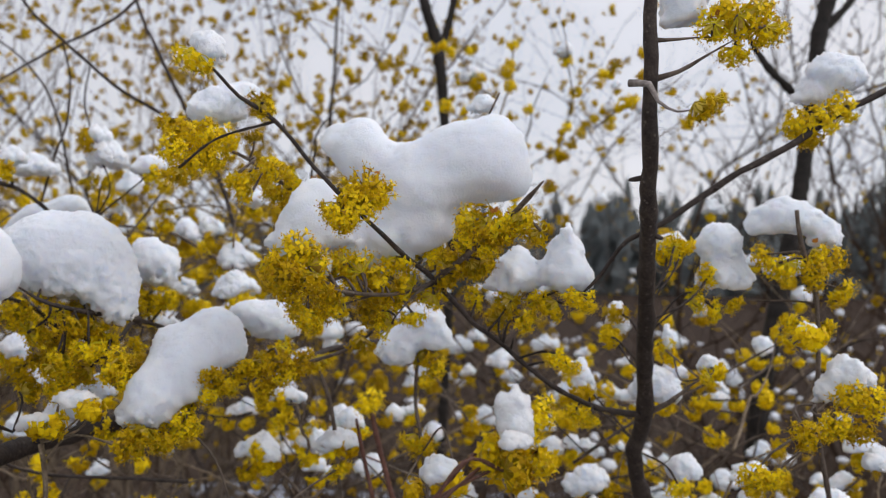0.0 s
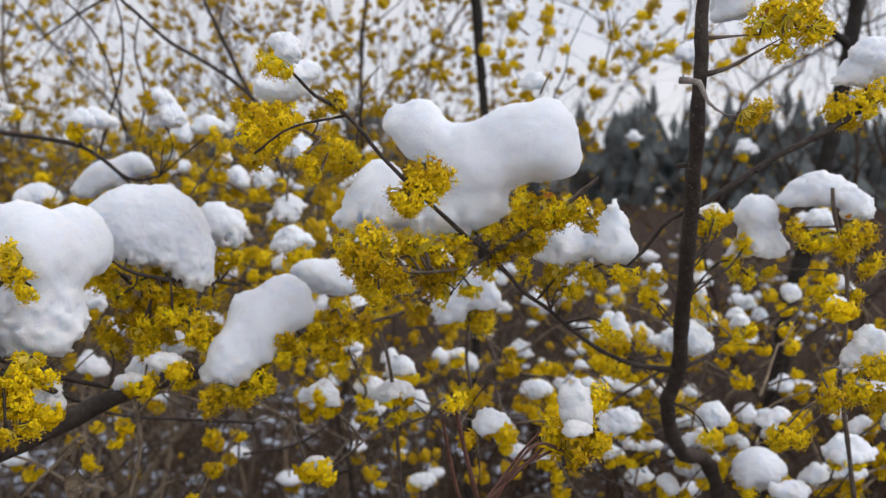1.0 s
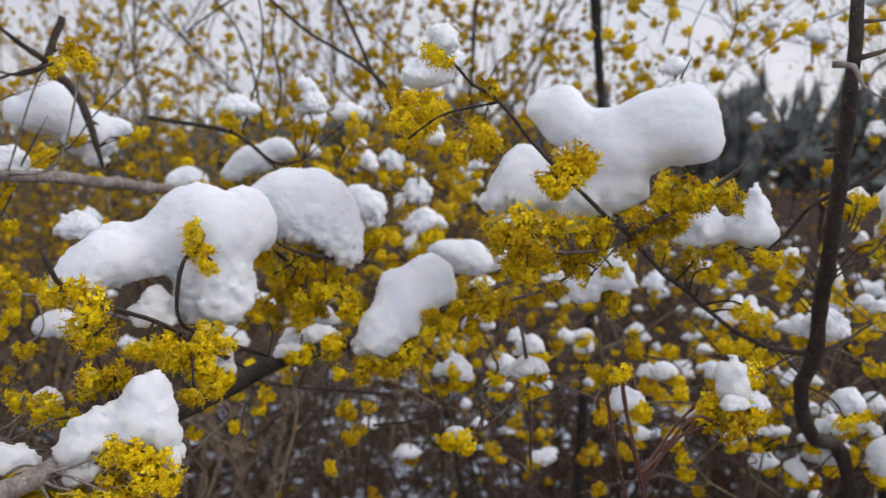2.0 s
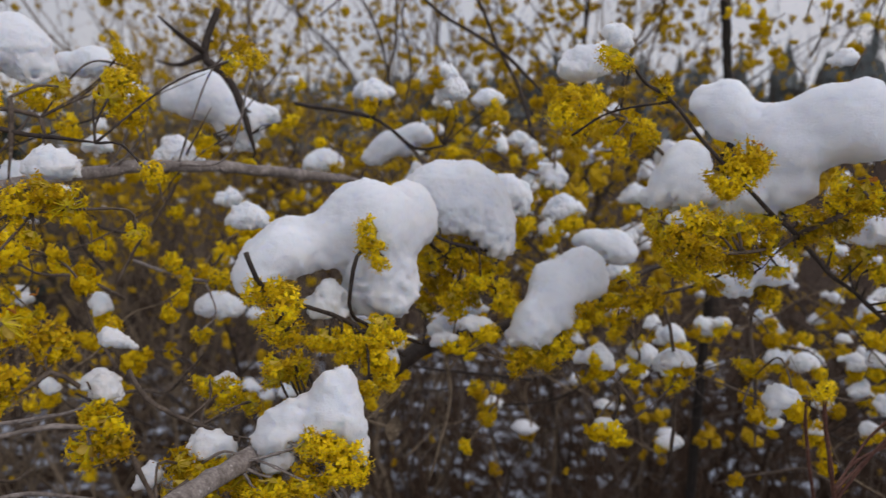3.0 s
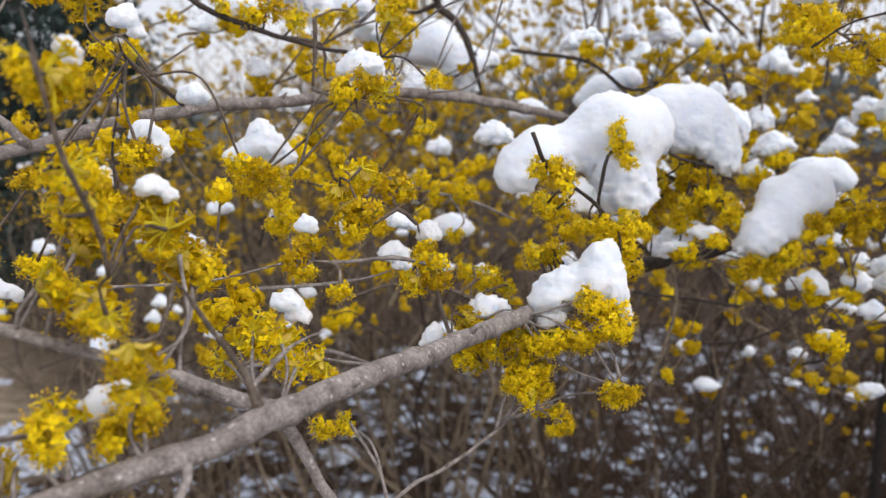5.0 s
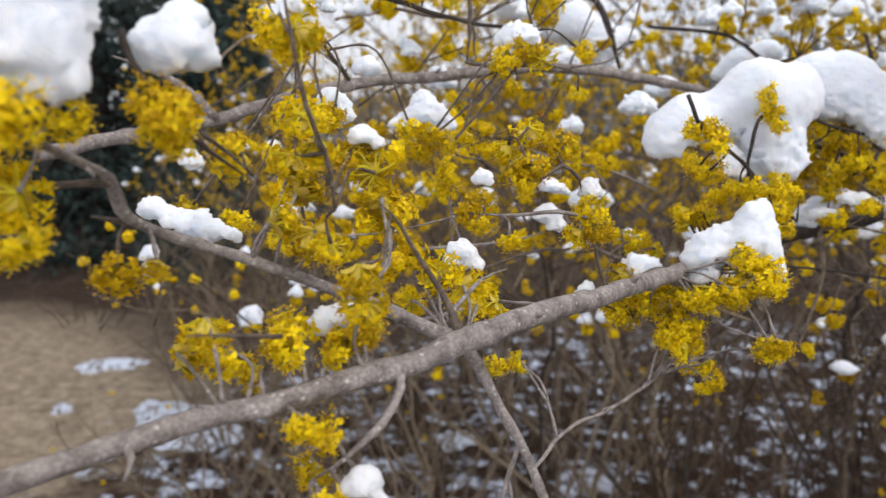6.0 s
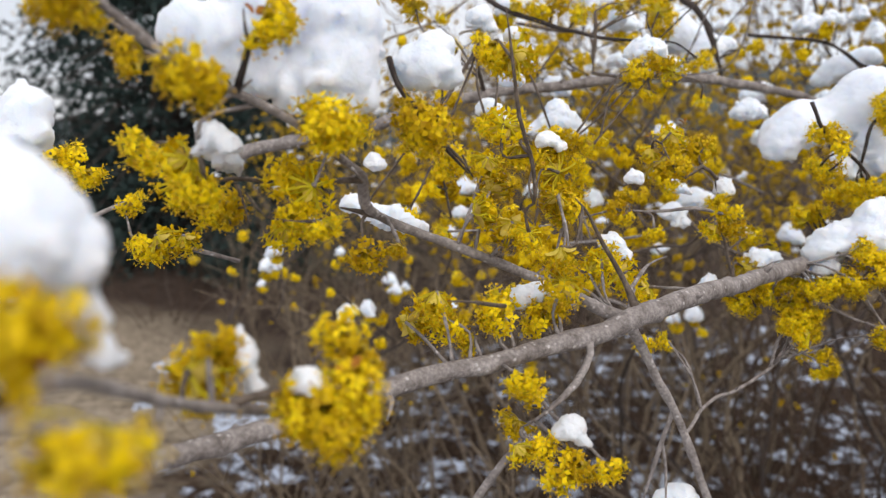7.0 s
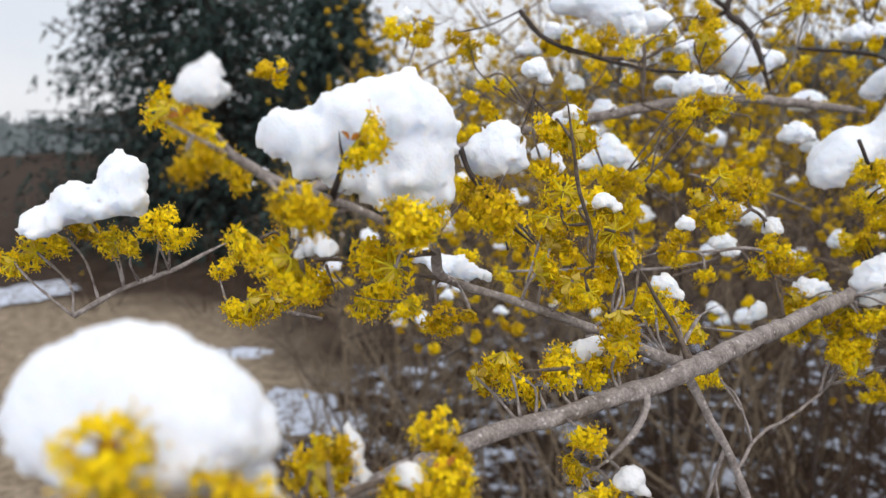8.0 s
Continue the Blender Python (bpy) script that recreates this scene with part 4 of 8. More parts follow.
flowers([(0.1845, 0.4581, 1.374, 0.8), (0.1959, 0.4485, 1.3664, 1), (0.2103, 0.4486, 1.3733, 1), (0.22, 0.4489, 1.3686, 0.9), (0.2253, 0.4544, 1.3528, 1), (0.2058, 0.4438, 1.3619, 1), (0.1888, 0.4534, 1.3648, 1), (0.2025, 0.4595, 1.3335, 0.8), (0.2178, 0.4598, 1.3342, 0.8), (0.212, 0.4648, 1.3292, 0.7)])
flowers([(0.208, 0.4054, 1.3022, 1), (0.2188, 0.4057, 1.2996, 1), (0.1864, 0.4055, 1.2851, 1), (0.2005, 0.4056, 1.2887, 1), (0.2161, 0.4161, 1.2833, 1), (0.1609, 0.4056, 1.2642, 0.9), (0.1698, 0.4057, 1.2643, 0.8), (0.1674, 0.5048, 1.2999, 0.7), (0.1133, 0.5028, 1.3368, 0.9), (0.1525, 0.5063, 1.2323, 0.9)])
# blossom on the left-hand shrub, seen first
flowers([(-0.1925, 0.4573, 1.3346, 1), (-0.2017, 0.4575, 1.3196, 1), (-0.1772, 0.4479, 1.3191, 1), (-0.2142, 0.4571, 1.3258, 1), (-0.1583, 0.4285, 1.3125, 1), (-0.1539, 0.4287, 1.3052, 0.8), (-0.2235, 0.4566, 1.3381, 1), (-0.2181, 0.4475, 1.3083, 1), (-0.1716, 0.5175, 1.3422, 1), (-0.1797, 0.5171, 1.3499, 0.8), (-0.1604, 0.5176, 1.345, 0.8), (-0.1908, 0.4481, 1.3054, 1)])
flowers([(-0.2447, 0.5832, 1.4545, 1), (-0.245, 0.594, 1.4257, 1), (-0.2321, 0.5942, 1.427, 0.8), (-0.1985, 0.5946, 1.432, 0.9), (-0.1916, 0.595, 1.4239, 0.8), (-0.1044, 0.4397, 1.3035, 1), (-0.1118, 0.4396, 1.3005, 0.8), (-0.0905, 0.4497, 1.3119, 1), (-0.0784, 0.45, 1.3114, 1), (-0.065, 0.4602, 1.3109, 1), (-0.1542, 0.4497, 1.2691, 1), (-0.137, 0.4399, 1.2713, 1), (-0.1275, 0.4498, 1.2838, 1), (-0.1238, 0.45, 1.2768, 0.8), (-0.1903, 0.4992, 1.2653, 1)])
flowers([(-0.0014, 0.5014, 1.3127, 1), (0.006, 0.5017, 1.306, 1), (-0.008, 0.5026, 1.2627, 1), (0.0005, 0.5028, 1.2587, 1), (-0.0518, 0.5022, 1.2449, 1), (-0.0962, 0.5509, 1.2663, 1), (-0.0794, 0.5514, 1.2589, 1), (-0.2653, 0.7442, 1.4059, 1), (-0.2451, 0.7446, 1.4035, 1), (-0.2095, 0.7458, 1.3834, 1), (-0.1791, 0.7468, 1.3683, 1), (-0.2036, 0.6972, 1.3348, 1), (-0.0656, 0.5003, 1.3097, 1)])
flowers([(-0.2113, 0.3382, 1.3625, 1.0), (-0.2100, 0.3380, 1.3540, 0.9), (-0.2051, 0.338, 1.347, 0.85), (-0.2242, 0.2521, 1.3468, 1), (-0.2184, 0.2586, 1.342, 1), (-0.2316, 0.2495, 1.3454, 0.8), (-0.2342, 0.2721, 1.3241, 1), (-0.2265, 0.2742, 1.3216, 1), (-0.2174, 0.297, 1.3127, 1), (-0.2097, 0.2999, 1.315, 0.8), (-0.2032, 0.3226, 1.3106, 1), (-0.1964, 0.3349, 1.3074, 0.8), (-0.1997, 0.3218, 1.2977, 1), (-0.1965, 0.3215, 1.2885, 0.7), (-0.211, 0.3187, 1.3018, 1), (-0.2384, 0.3091, 1.2966, 0.9), (-0.2494, 0.3055, 1.2964, 1)])
flowers([(-0.2013, 0.2567, 1.2778, 0.9), (-0.1939, 0.2584, 1.2724, 0.8), (-0.1887, 0.2589, 1.265, 0.7), (-0.2183, 0.2387, 1.2648, 1), (-0.2238, 0.2362, 1.2599, 0.8), (-0.2055, 0.2428, 1.2643, 0.7), (-0.2624, 0.2477, 1.2571, 1), (-0.2547, 0.2506, 1.2597, 1), (-0.2643, 0.2455, 1.2467, 0.9), (-0.2474, 0.2533, 1.2624, 0.8), (-0.2322, 0.2444, 1.2408, 1), (-0.2393, 0.2418, 1.2387, 0.8), (-0.1905, 0.2673, 1.2322, 0.9)])
flowers([(-0.1801, 0.4291, 1.3343, 1), (-0.172, 0.4297, 1.3205, 1), (-0.1591, 0.4333, 1.3164, 0.8), (-0.1889, 0.423, 1.3126, 0.8), (-0.2918, 0.3105, 1.2801, 1), (-0.28, 0.3137, 1.2758, 1), (-0.2711, 0.316, 1.2714, 0.8), (-0.3213, 0.3562, 1.2944, 0.8), (-0.3589, 0.4005, 1.3176, 1), (-0.3666, 0.3996, 1.3285, 1), (-0.3377, 0.4074, 1.3179, 1), (-0.4164, 0.4673, 1.3929, 1), (-0.4243, 0.4644, 1.3908, 0.8), (-0.4139, 0.512, 1.4022, 1), (-0.4056, 0.515, 1.4045, 0.9), (-0.3594, 0.5314, 1.4139, 0.8), (-0.377, 0.5217, 1.3872, 0.6), (-0.3672, 0.6718, 1.3754, 0.8), (-0.347, 0.5361, 1.4185, 0.8)])
# blossom on the side branch and the shoots round it
flowers([(-0.281, 0.1661, 1.3466, 1), (-0.2682, 0.1717, 1.3407, 1), (-0.2825, 0.157, 1.3313, 1), (-0.2732, 0.1556, 1.3287, 1), (-0.2897, 0.1602, 1.3384, 0.9), (-0.2634, 0.1716, 1.3391, 0.7), (-0.2775, 0.1546, 1.3227, 0.7), (-0.2581, 0.1845, 1.3063, 1), (-0.2631, 0.1806, 1.2985, 0.9), (-0.2542, 0.1854, 1.2999, 0.9), (-0.2601, 0.185, 1.315, 0.6), (-0.2995, 0.1413, 1.3116, 0.8), (-0.295, 0.1426, 1.3056, 0.6), (-0.2806, 0.1466, 1.2993, 0.75), (-0.2973, 0.1523, 1.3159, 0.7)])
flowers([(-0.3587, 0.183, 1.3463, 1), (-0.3495, 0.1873, 1.3442, 1), (-0.34, 0.1918, 1.3417, 0.8), (-0.3388, 0.2042, 1.344, 0.8), (-0.3593, 0.1921, 1.335, 1), (-0.3562, 0.2143, 1.3228, 1), (-0.3642, 0.22, 1.3141, 0.9), (-0.3629, 0.1254, 1.3549, 0.8), (-0.3661, 0.1234, 1.3526, 0.8), (-0.3029, 0.2721, 1.3659, 0.7), (-0.388, 0.088, 1.3456, 0.8)])
flowers([(-0.289, 0.0093, 1.3811, 1), (-0.2838, 0.0111, 1.3771, 1), (-0.2752, 0.008, 1.378, 1), (-0.448, 0.1863, 1.406, 0.9), (-0.4416, 0.1997, 1.404, 0.8)])
flowers([(-0.2933, 0.0265, 1.3519, 1), (-0.2824, 0.0212, 1.344, 1), (-0.3127, 0.0418, 1.3378, 1), (-0.3073, 0.0418, 1.3295, 1), (-0.3016, 0.024, 1.321, 1), (-0.2922, 0.0291, 1.3143, 1), (-0.2826, 0.024, 1.3112, 0.8)])
flowers([(-0.2921, 0.0514, 1.3398, 1), (-0.2867, 0.0522, 1.3354, 1), (-0.2935, 0.0669, 1.3234, 1), (-0.2899, 0.0739, 1.3208, 1), (-0.2944, 0.0716, 1.3152, 0.8)])
flowers([(-0.299, -0.0192, 1.3521, 1), (-0.303, -0.0216, 1.3561, 1), (-0.2793, -0.0382, 1.356, 1), (-0.2807, -0.0413, 1.3527, 1), (-0.3015, -0.0002, 1.3418, 0.8)])
flowers([(-0.2866, -0.0798, 1.3563, 1), (-0.2785, -0.0797, 1.3542, 1), (-0.2946, -0.0553, 1.3522, 0.8), (-0.3195, -0.0634, 1.3394, 1), (-0.3115, -0.0617, 1.3358, 1), (-0.3147, -0.0628, 1.3262, 1), (-0.3288, -0.0543, 1.3191, 0.9), (-0.2981, -0.0674, 1.324, 0.8)])
flowers([(-0.349, -0.0798, 1.3416, 1), (-0.336, -0.0809, 1.3297, 1), (-0.3373, -0.0877, 1.3355, 1), (-0.3389, -0.0708, 1.3258, 0.8), (-0.2754, -0.1294, 1.3645, 1), (-0.2756, -0.1336, 1.3665, 0.8), (-0.3118, -0.1222, 1.3743, 0.9), (-0.3091, -0.1412, 1.3872, 1), (-0.3357, -0.1289, 1.393, 0.9), (-0.2908, -0.1479, 1.3825, 0.8), (-0.282, -0.1574, 1.3804, 0.8), (-0.2788, -0.1005, 1.381, 1.05)])
flowers([(-0.2817, 0.0954, 1.2916, 1), (-0.2869, 0.0935, 1.2894, 0.9), (-0.2813, 0.1066, 1.2851, 1), (-0.273, 0.1002, 1.2793, 0.8), (-0.2745, 0.1202, 1.2755, 0.8)])
flowers([(-0.2614, 0.0141, 1.3069, 1), (-0.2637, 0.0171, 1.2948, 1), (-0.2709, 0.0234, 1.2826, 1), (-0.2751, 0.0177, 1.2815, 0.8), (-0.2855, 0.0067, 1.2871, 1), (-0.2818, -0.0002, 1.2856, 0.9), (-0.2954, -0.0167, 1.2927, 1), (-0.3099, -0.0112, 1.282, 1), (-0.2978, -0.0091, 1.2805, 0.9), (-0.2912, -0.0029, 1.2762, 0.7)])
flowers([(-0.2635, -0.0103, 1.2663, 0.85), (-0.2673, 0.0012, 1.2597, 0.7), (-0.2773, 0.0071, 1.2421, 0.8), (-0.2557, -0.1465, 1.3073, 1), (-0.262, -0.1453, 1.3009, 0.9), (-0.2526, -0.1462, 1.3121, 0.7), (-0.2354, -0.1258, 1.3038, 0.8), (-0.244, -0.1199, 1.3092, 0.7)])
flowers([(-0.2418, -0.1299, 1.2948, 1), (-0.2386, -0.1311, 1.2891, 0.8), (-0.245, -0.1326, 1.2936, 0.8), (-0.2372, -0.1225, 1.2949, 0.9), (-0.2377, -0.1207, 1.3066, 0.6), (-0.2546, -0.0111, 1.2452, 0.8), (-0.2481, -0.0079, 1.235, 1), (-0.2452, -0.0049, 1.2389, 0.8), (-0.2367, 0.0012, 1.2367, 0.8), (-0.2605, -0.0158, 1.2443, 0.8), (-0.3137, -0.0323, 1.3086, 0.8), (-0.3052, -0.025, 1.3119, 0.6)])
flowers([(-0.4214, 0.0877, 1.3123, 0.8), (-0.4005, 0.0972, 1.3052, 0.9), (-0.2745, 0.1235, 1.247, 0.7), (-0.2676, 0.1275, 1.2495, 0.6), (-0.3019, 0.0976, 1.2774, 0.7), (-0.3817, 0.1054, 1.2967, 0.8)])
flowers([(-0.4319, 0.2633, 1.4346, 1), (-0.4167, 0.2703, 1.4302, 1), (-0.4044, 0.2779, 1.4372, 1), (-0.395, 0.2814, 1.4296, 1), (-0.3884, 0.3079, 1.4311, 1), (-0.3534, 0.3259, 1.4307, 1), (-0.3121, 0.2256, 1.3874, 1), (-0.3062, 0.2282, 1.3844, 0.9), (-0.3206, 0.2208, 1.3848, 1), (-0.3301, 0.2266, 1.3808, 0.8), (-0.3168, 0.2202, 1.3702, 0.7), (-0.309, 0.2966, 1.3934, 0.8), (-0.4644, 0.1888, 1.4303, 1), (-0.4723, 0.186, 1.4372, 1), (-0.4945, 0.1746, 1.4378, 1), (-0.3499, 0.3298, 1.4428, 1), (-0.3761, 0.3149, 1.4349, 0.8)])
# blossom nearest the end of the walk
flowers([(-0.5211, -0.0623, 1.3391, 1), (-0.5111, -0.056, 1.3301, 1), (-0.5352, -0.0826, 1.3296, 1), (-0.5256, -0.0741, 1.3318, 1), (-0.5434, -0.091, 1.3216, 1), (-0.4715, -0.0539, 1.3408, 1), (-0.4627, -0.048, 1.3342, 1), (-0.4677, -0.0498, 1.3451, 0.8), (-0.4884, -0.0568, 1.331, 0.8), (-0.3916, -0.0598, 1.3127, 1), (-0.397, -0.0645, 1.3111, 0.9), (-0.3852, -0.0545, 1.3128, 0.8), (-0.4101, -0.059, 1.3258, 0.7), (-0.3306, -0.1067, 1.3489, 1), (-0.314, -0.1071, 1.3448, 1), (-0.3094, -0.1048, 1.3377, 1)])
flowers([(-0.2163, -0.2186, 1.3443, 1), (-0.2117, -0.2071, 1.3319, 0.9), (-0.2104, -0.2213, 1.3252, 1), (-0.2011, -0.2049, 1.3205, 1), (-0.2176, -0.2217, 1.333, 0.9), (-0.2111, -0.2015, 1.3322, 0.6), (-0.2166, -0.2139, 1.3365, 0.35)], AIRY_UMBELS)
flowers([(-0.1737, 0.498, 1.3193, 0.8)])
flowers([(-0.0122, 0.4147, 1.3667, 0.9), (-0.0223, 0.4046, 1.3625, 1), (-0.0293, 0.3944, 1.366, 1), (-0.0421, 0.3591, 1.3662, 0.9), (-0.0486, 0.3549, 1.3705, 1), (-0.0384, 0.3847, 1.3482, 1), (-0.0181, 0.4203, 1.3384, 0.9), (-0.0079, 0.415, 1.3569, 1), (0.0044, 0.4254, 1.3496, 0.9), (0.0129, 0.4253, 1.3606, 1), (0.0158, 0.4151, 1.3691, 1), (0.0294, 0.4002, 1.3771, 1), (0.0367, 0.3832, 1.3796, 1), (0.0446, 0.3661, 1.3884, 0.8), (0.0271, 0.4154, 1.3663, 1), (0.0528, 0.3755, 1.3806, 0.8), (0.0213, 0.4049, 1.3805, 0.9)])
flowers([(-0.1932, 0.4525, 1.3263, 1), (-0.2085, 0.4525, 1.3139, 1), (-0.1748, 0.4528, 1.3263, 0.9), (-0.1795, 0.4432, 1.3091, 1), (-0.212, 0.4478, 1.2992, 1), (-0.0966, 0.4497, 1.3073, 0.9), (-0.0733, 0.4552, 1.3068, 1), (-0.0856, 0.4552, 1.2991, 0.9), (-0.1193, 0.4446, 1.2974, 1), (-0.1313, 0.4448, 1.2793, 0.9)])
flowers([(-0.1375, 0.4139, 1.2818, 1), (-0.1299, 0.4211, 1.2774, 1), (-0.1204, 0.4249, 1.2826, 0.9), (-0.1436, 0.4112, 1.2767, 0.9), (-0.1069, 0.4279, 1.3089, 0.9), (-0.1021, 0.4339, 1.3031, 0.8), (-0.1100, 0.4308, 1.2996, 0.8), (-0.0918, 0.4863, 1.3119, 0.9), (-0.0854, 0.4997, 1.3162, 0.8)])
flowers([(-0.0308, 0.3835, 1.3976, 1), (-0.0218, 0.3836, 1.4016, 1), (-0.0183, 0.3887, 1.3981, 0.9), (-0.0386, 0.3835, 1.3911, 1), (-0.0334, 0.3838, 1.3846, 0.8), (-0.0250, 0.3787, 1.3934, 1), (-0.0678, 0.3618, 1.4364, 0.7), (-0.0653, 0.3669, 1.4349, 0.6)])
flowers([(-0.0489, 0.3990, 1.3665, 1), (-0.0596, 0.3990, 1.3610, 1), (-0.0688, 0.4037, 1.3650, 1), (-0.0488, 0.3994, 1.3530, 0.9), (-0.0650, 0.3990, 1.3556, 1), (-0.0574, 0.4095, 1.3416, 1), (-0.0504, 0.4097, 1.3388, 0.9), (-0.0380, 0.3993, 1.3638, 0.8)])
# fuller tassels under the wedge of snow and the lumps round it
flowers([(-0.2646, 0.2420, 1.2686, 0.95), (-0.2587, 0.2465, 1.2638, 0.96), (-0.2544, 0.2545, 1.2644, 0.84), (-0.2577, 0.2373, 1.2604, 1.01), (-0.2520, 0.2446, 1.2546, 0.87), (-0.2531, 0.2628, 1.2536, 0.93), (-0.2724, 0.2515, 1.2468, 0.93), (-0.2611, 0.2500, 1.2460, 0.85), (-0.2518, 0.2550, 1.2605, 1.02)])
flowers([(-0.2348, 0.2472, 1.2612, 0.94), (-0.2279, 0.2532, 1.2613, 0.79), (-0.2320, 0.2527, 1.2516, 0.91), (-0.2191, 0.2462, 1.2582, 0.79), (-0.2402, 0.2518, 1.2454, 0.88), (-0.2345, 0.2490, 1.2392, 0.97), (-0.2274, 0.2520, 1.2444, 0.98), (-0.2383, 0.2400, 1.2422, 0.95), (-0.2312, 0.2424, 1.2343, 0.98), (-0.2262, 0.2552, 1.2352, 0.80)])
flowers([(-0.2009, 0.2412, 1.2849, 0.78), (-0.2011, 0.2616, 1.2803, 0.83), (-0.2002, 0.2525, 1.2753, 0.80), (-0.1911, 0.2528, 1.2775, 0.82), (-0.1916, 0.2475, 1.2702, 0.86), (-0.1864, 0.2547, 1.2672, 0.93), (-0.2084, 0.2496, 1.2636, 0.93), (-0.2038, 0.2549, 1.2598, 0.94), (-0.1856, 0.2531, 1.2393, 0.77), (-0.1903, 0.2554, 1.2324, 0.94), (-0.1824, 0.2594, 1.2346, 0.86)])
flowers([(-0.2273, 0.3202, 1.3108, 0.83), (-0.2337, 0.3204, 1.3058, 0.90), (-0.2097, 0.3149, 1.3100, 0.79), (-0.2052, 0.3290, 1.2972, 1.00), (-0.2015, 0.3094, 1.2885, 0.95), (-0.2430, 0.3054, 1.2976, 0.81), (-0.2471, 0.3006, 1.2938, 0.95), (-0.2402, 0.3169, 1.2893, 0.79), (-0.2011, 0.3257, 1.3072, 0.79), (-0.2177, 0.3239, 1.3138, 0.85), (-0.2023, 0.3334, 1.3162, 0.99)])
flowers([(-0.2016, 0.4408, 1.3520, 1.00), (-0.1929, 0.4369, 1.3401, 0.80), (-0.1844, 0.4474, 1.3424, 0.79), (-0.1750, 0.4389, 1.3335, 0.87), (-0.1969, 0.4400, 1.3177, 0.81), (-0.1834, 0.4297, 1.3162, 0.97), (-0.1891, 0.4325, 1.3010, 0.99), (-0.1651, 0.4570, 1.3136, 0.86), (-0.1577, 0.4474, 1.3080, 0.89), (-0.2048, 0.4404, 1.3319, 0.91), (-0.1792, 0.4487, 1.3468, 0.91)])
flowers([(-0.1278, 0.4195, 1.4373, 0.89), (-0.1185, 0.4086, 1.4309, 0.94), (-0.1205, 0.4016, 1.4212, 0.84), (-0.1124, 0.4253, 1.4366, 0.89), (-0.1134, 0.4109, 1.4155, 0.78), (-0.1048, 0.4122, 1.4279, 0.91), (-0.1148, 0.3960, 1.4086, 0.91), (-0.1077, 0.4154, 1.4188, 0.79), (-0.0886, 0.4193, 1.4038, 0.88), (-0.0771, 0.4260, 1.4151, 0.86), (-0.0935, 0.4204, 1.4086, 0.94)])
flowers([(-0.3683, 0.3527, 1.4561, 0.79), (-0.3677, 0.3686, 1.4499, 0.99), (-0.3658, 0.3565, 1.4371, 0.88), (-0.3623, 0.3655, 1.4312, 0.85), (-0.3700, 0.3564, 1.4257, 0.85), (-0.3633, 0.3577, 1.4191, 0.91), (-0.3748, 0.3558, 1.4437, 0.86), (-0.3096, 0.3918, 1.4628, 0.78), (-0.3005, 0.3886, 1.4555, 0.94), (-0.3086, 0.3787, 1.4512, 0.83)])
flowers([(-0.2436, 0.2860, 1.2239, 0.74), (-0.2323, 0.2750, 1.2240, 0.78), (-0.2486, 0.2813, 1.2280, 0.72), (-0.2272, 0.2795, 1.2137, 0.76), (-0.2390, 0.2869, 1.2110, 0.78), (-0.2286, 0.2906, 1.1980, 0.73), (-0.2201, 0.2822, 1.2057, 0.82)])
# snow
snow([(0.0335, 0.4291, 1.4193, 0.0192, 0.0215), (0.0199, 0.4290, 1.4163, 0.0160, 0.0145), (0.0068, 0.4310, 1.4078, 0.0190, 0.0190), (-0.0094, 0.4338, 1.4021, 0.0132, 0.0235), (0.0446, 0.4296, 1.4106, 0.0102, 0.0145), (0.0040, 0.4294, 1.3887, 0.0131, 0.0145), (-0.0167, 0.4343, 1.3786, 0.0162, 0.0191), (-0.0313, 0.4342, 1.3712, 0.0132, 0.0132), (-0.0321, 0.4377, 1.4286, 0.0149, 0.0172), (-0.0470, 0.4373, 1.4321, 0.0083, 0.0095), (-0.0276, 0.4381, 1.4173, 0.0119, 0.0104), (-0.0575, 0.4233, 1.3881, 0.0144, 0.0166), (-0.0661, 0.4234, 1.3780, 0.0121, 0.0092), (-0.0489, 0.4231, 1.4011, 0.0100, 0.0080), (-0.0445, 0.4237, 1.3810, 0.0115, 0.0100), (-0.0376, 0.3984, 1.3962, 0.0081, 0.0092), (-0.0006, 0.4336, 1.4168, 0.0132, 0.0123), (0.0387, 0.4290, 1.4286, 0.0131, 0.0134), (0.0170, 0.4307, 1.4259, 0.0160, 0.0146), (-0.0080, 0.4362, 1.3875, 0.0177, 0.0177)], "large smooth mound of white snow heaped on a flowering branch")
snow([(-0.2075, 0.4472, 1.3733, 0.0201, 0.0201), (-0.1866, 0.4538, 1.3718, 0.0219, 0.0237), (-0.1690, 0.4514, 1.3525, 0.0126, 0.0181), (-0.1945, 0.4491, 1.3572, 0.0219, 0.0102), (-0.1623, 0.4466, 1.3412, 0.0072, 0.0072), (-0.2169, 0.4434, 1.3677, 0.0109, 0.0153), (-0.1756, 0.4547, 1.3684, 0.0145, 0.0189), (-0.1999, 0.4534, 1.3842, 0.0183, 0.0117)], "broad white snow pillow lying on yellow blossom")
snow([(-0.171, 0.5167, 1.372, 0.014, 0.0155), (-0.1939, 0.5158, 1.3912, 0.0123, 0.0133), (-0.1692, 0.5171, 1.3597, 0.0105, 0.007)], "small rounded snow cap beside a larger snow pillow")
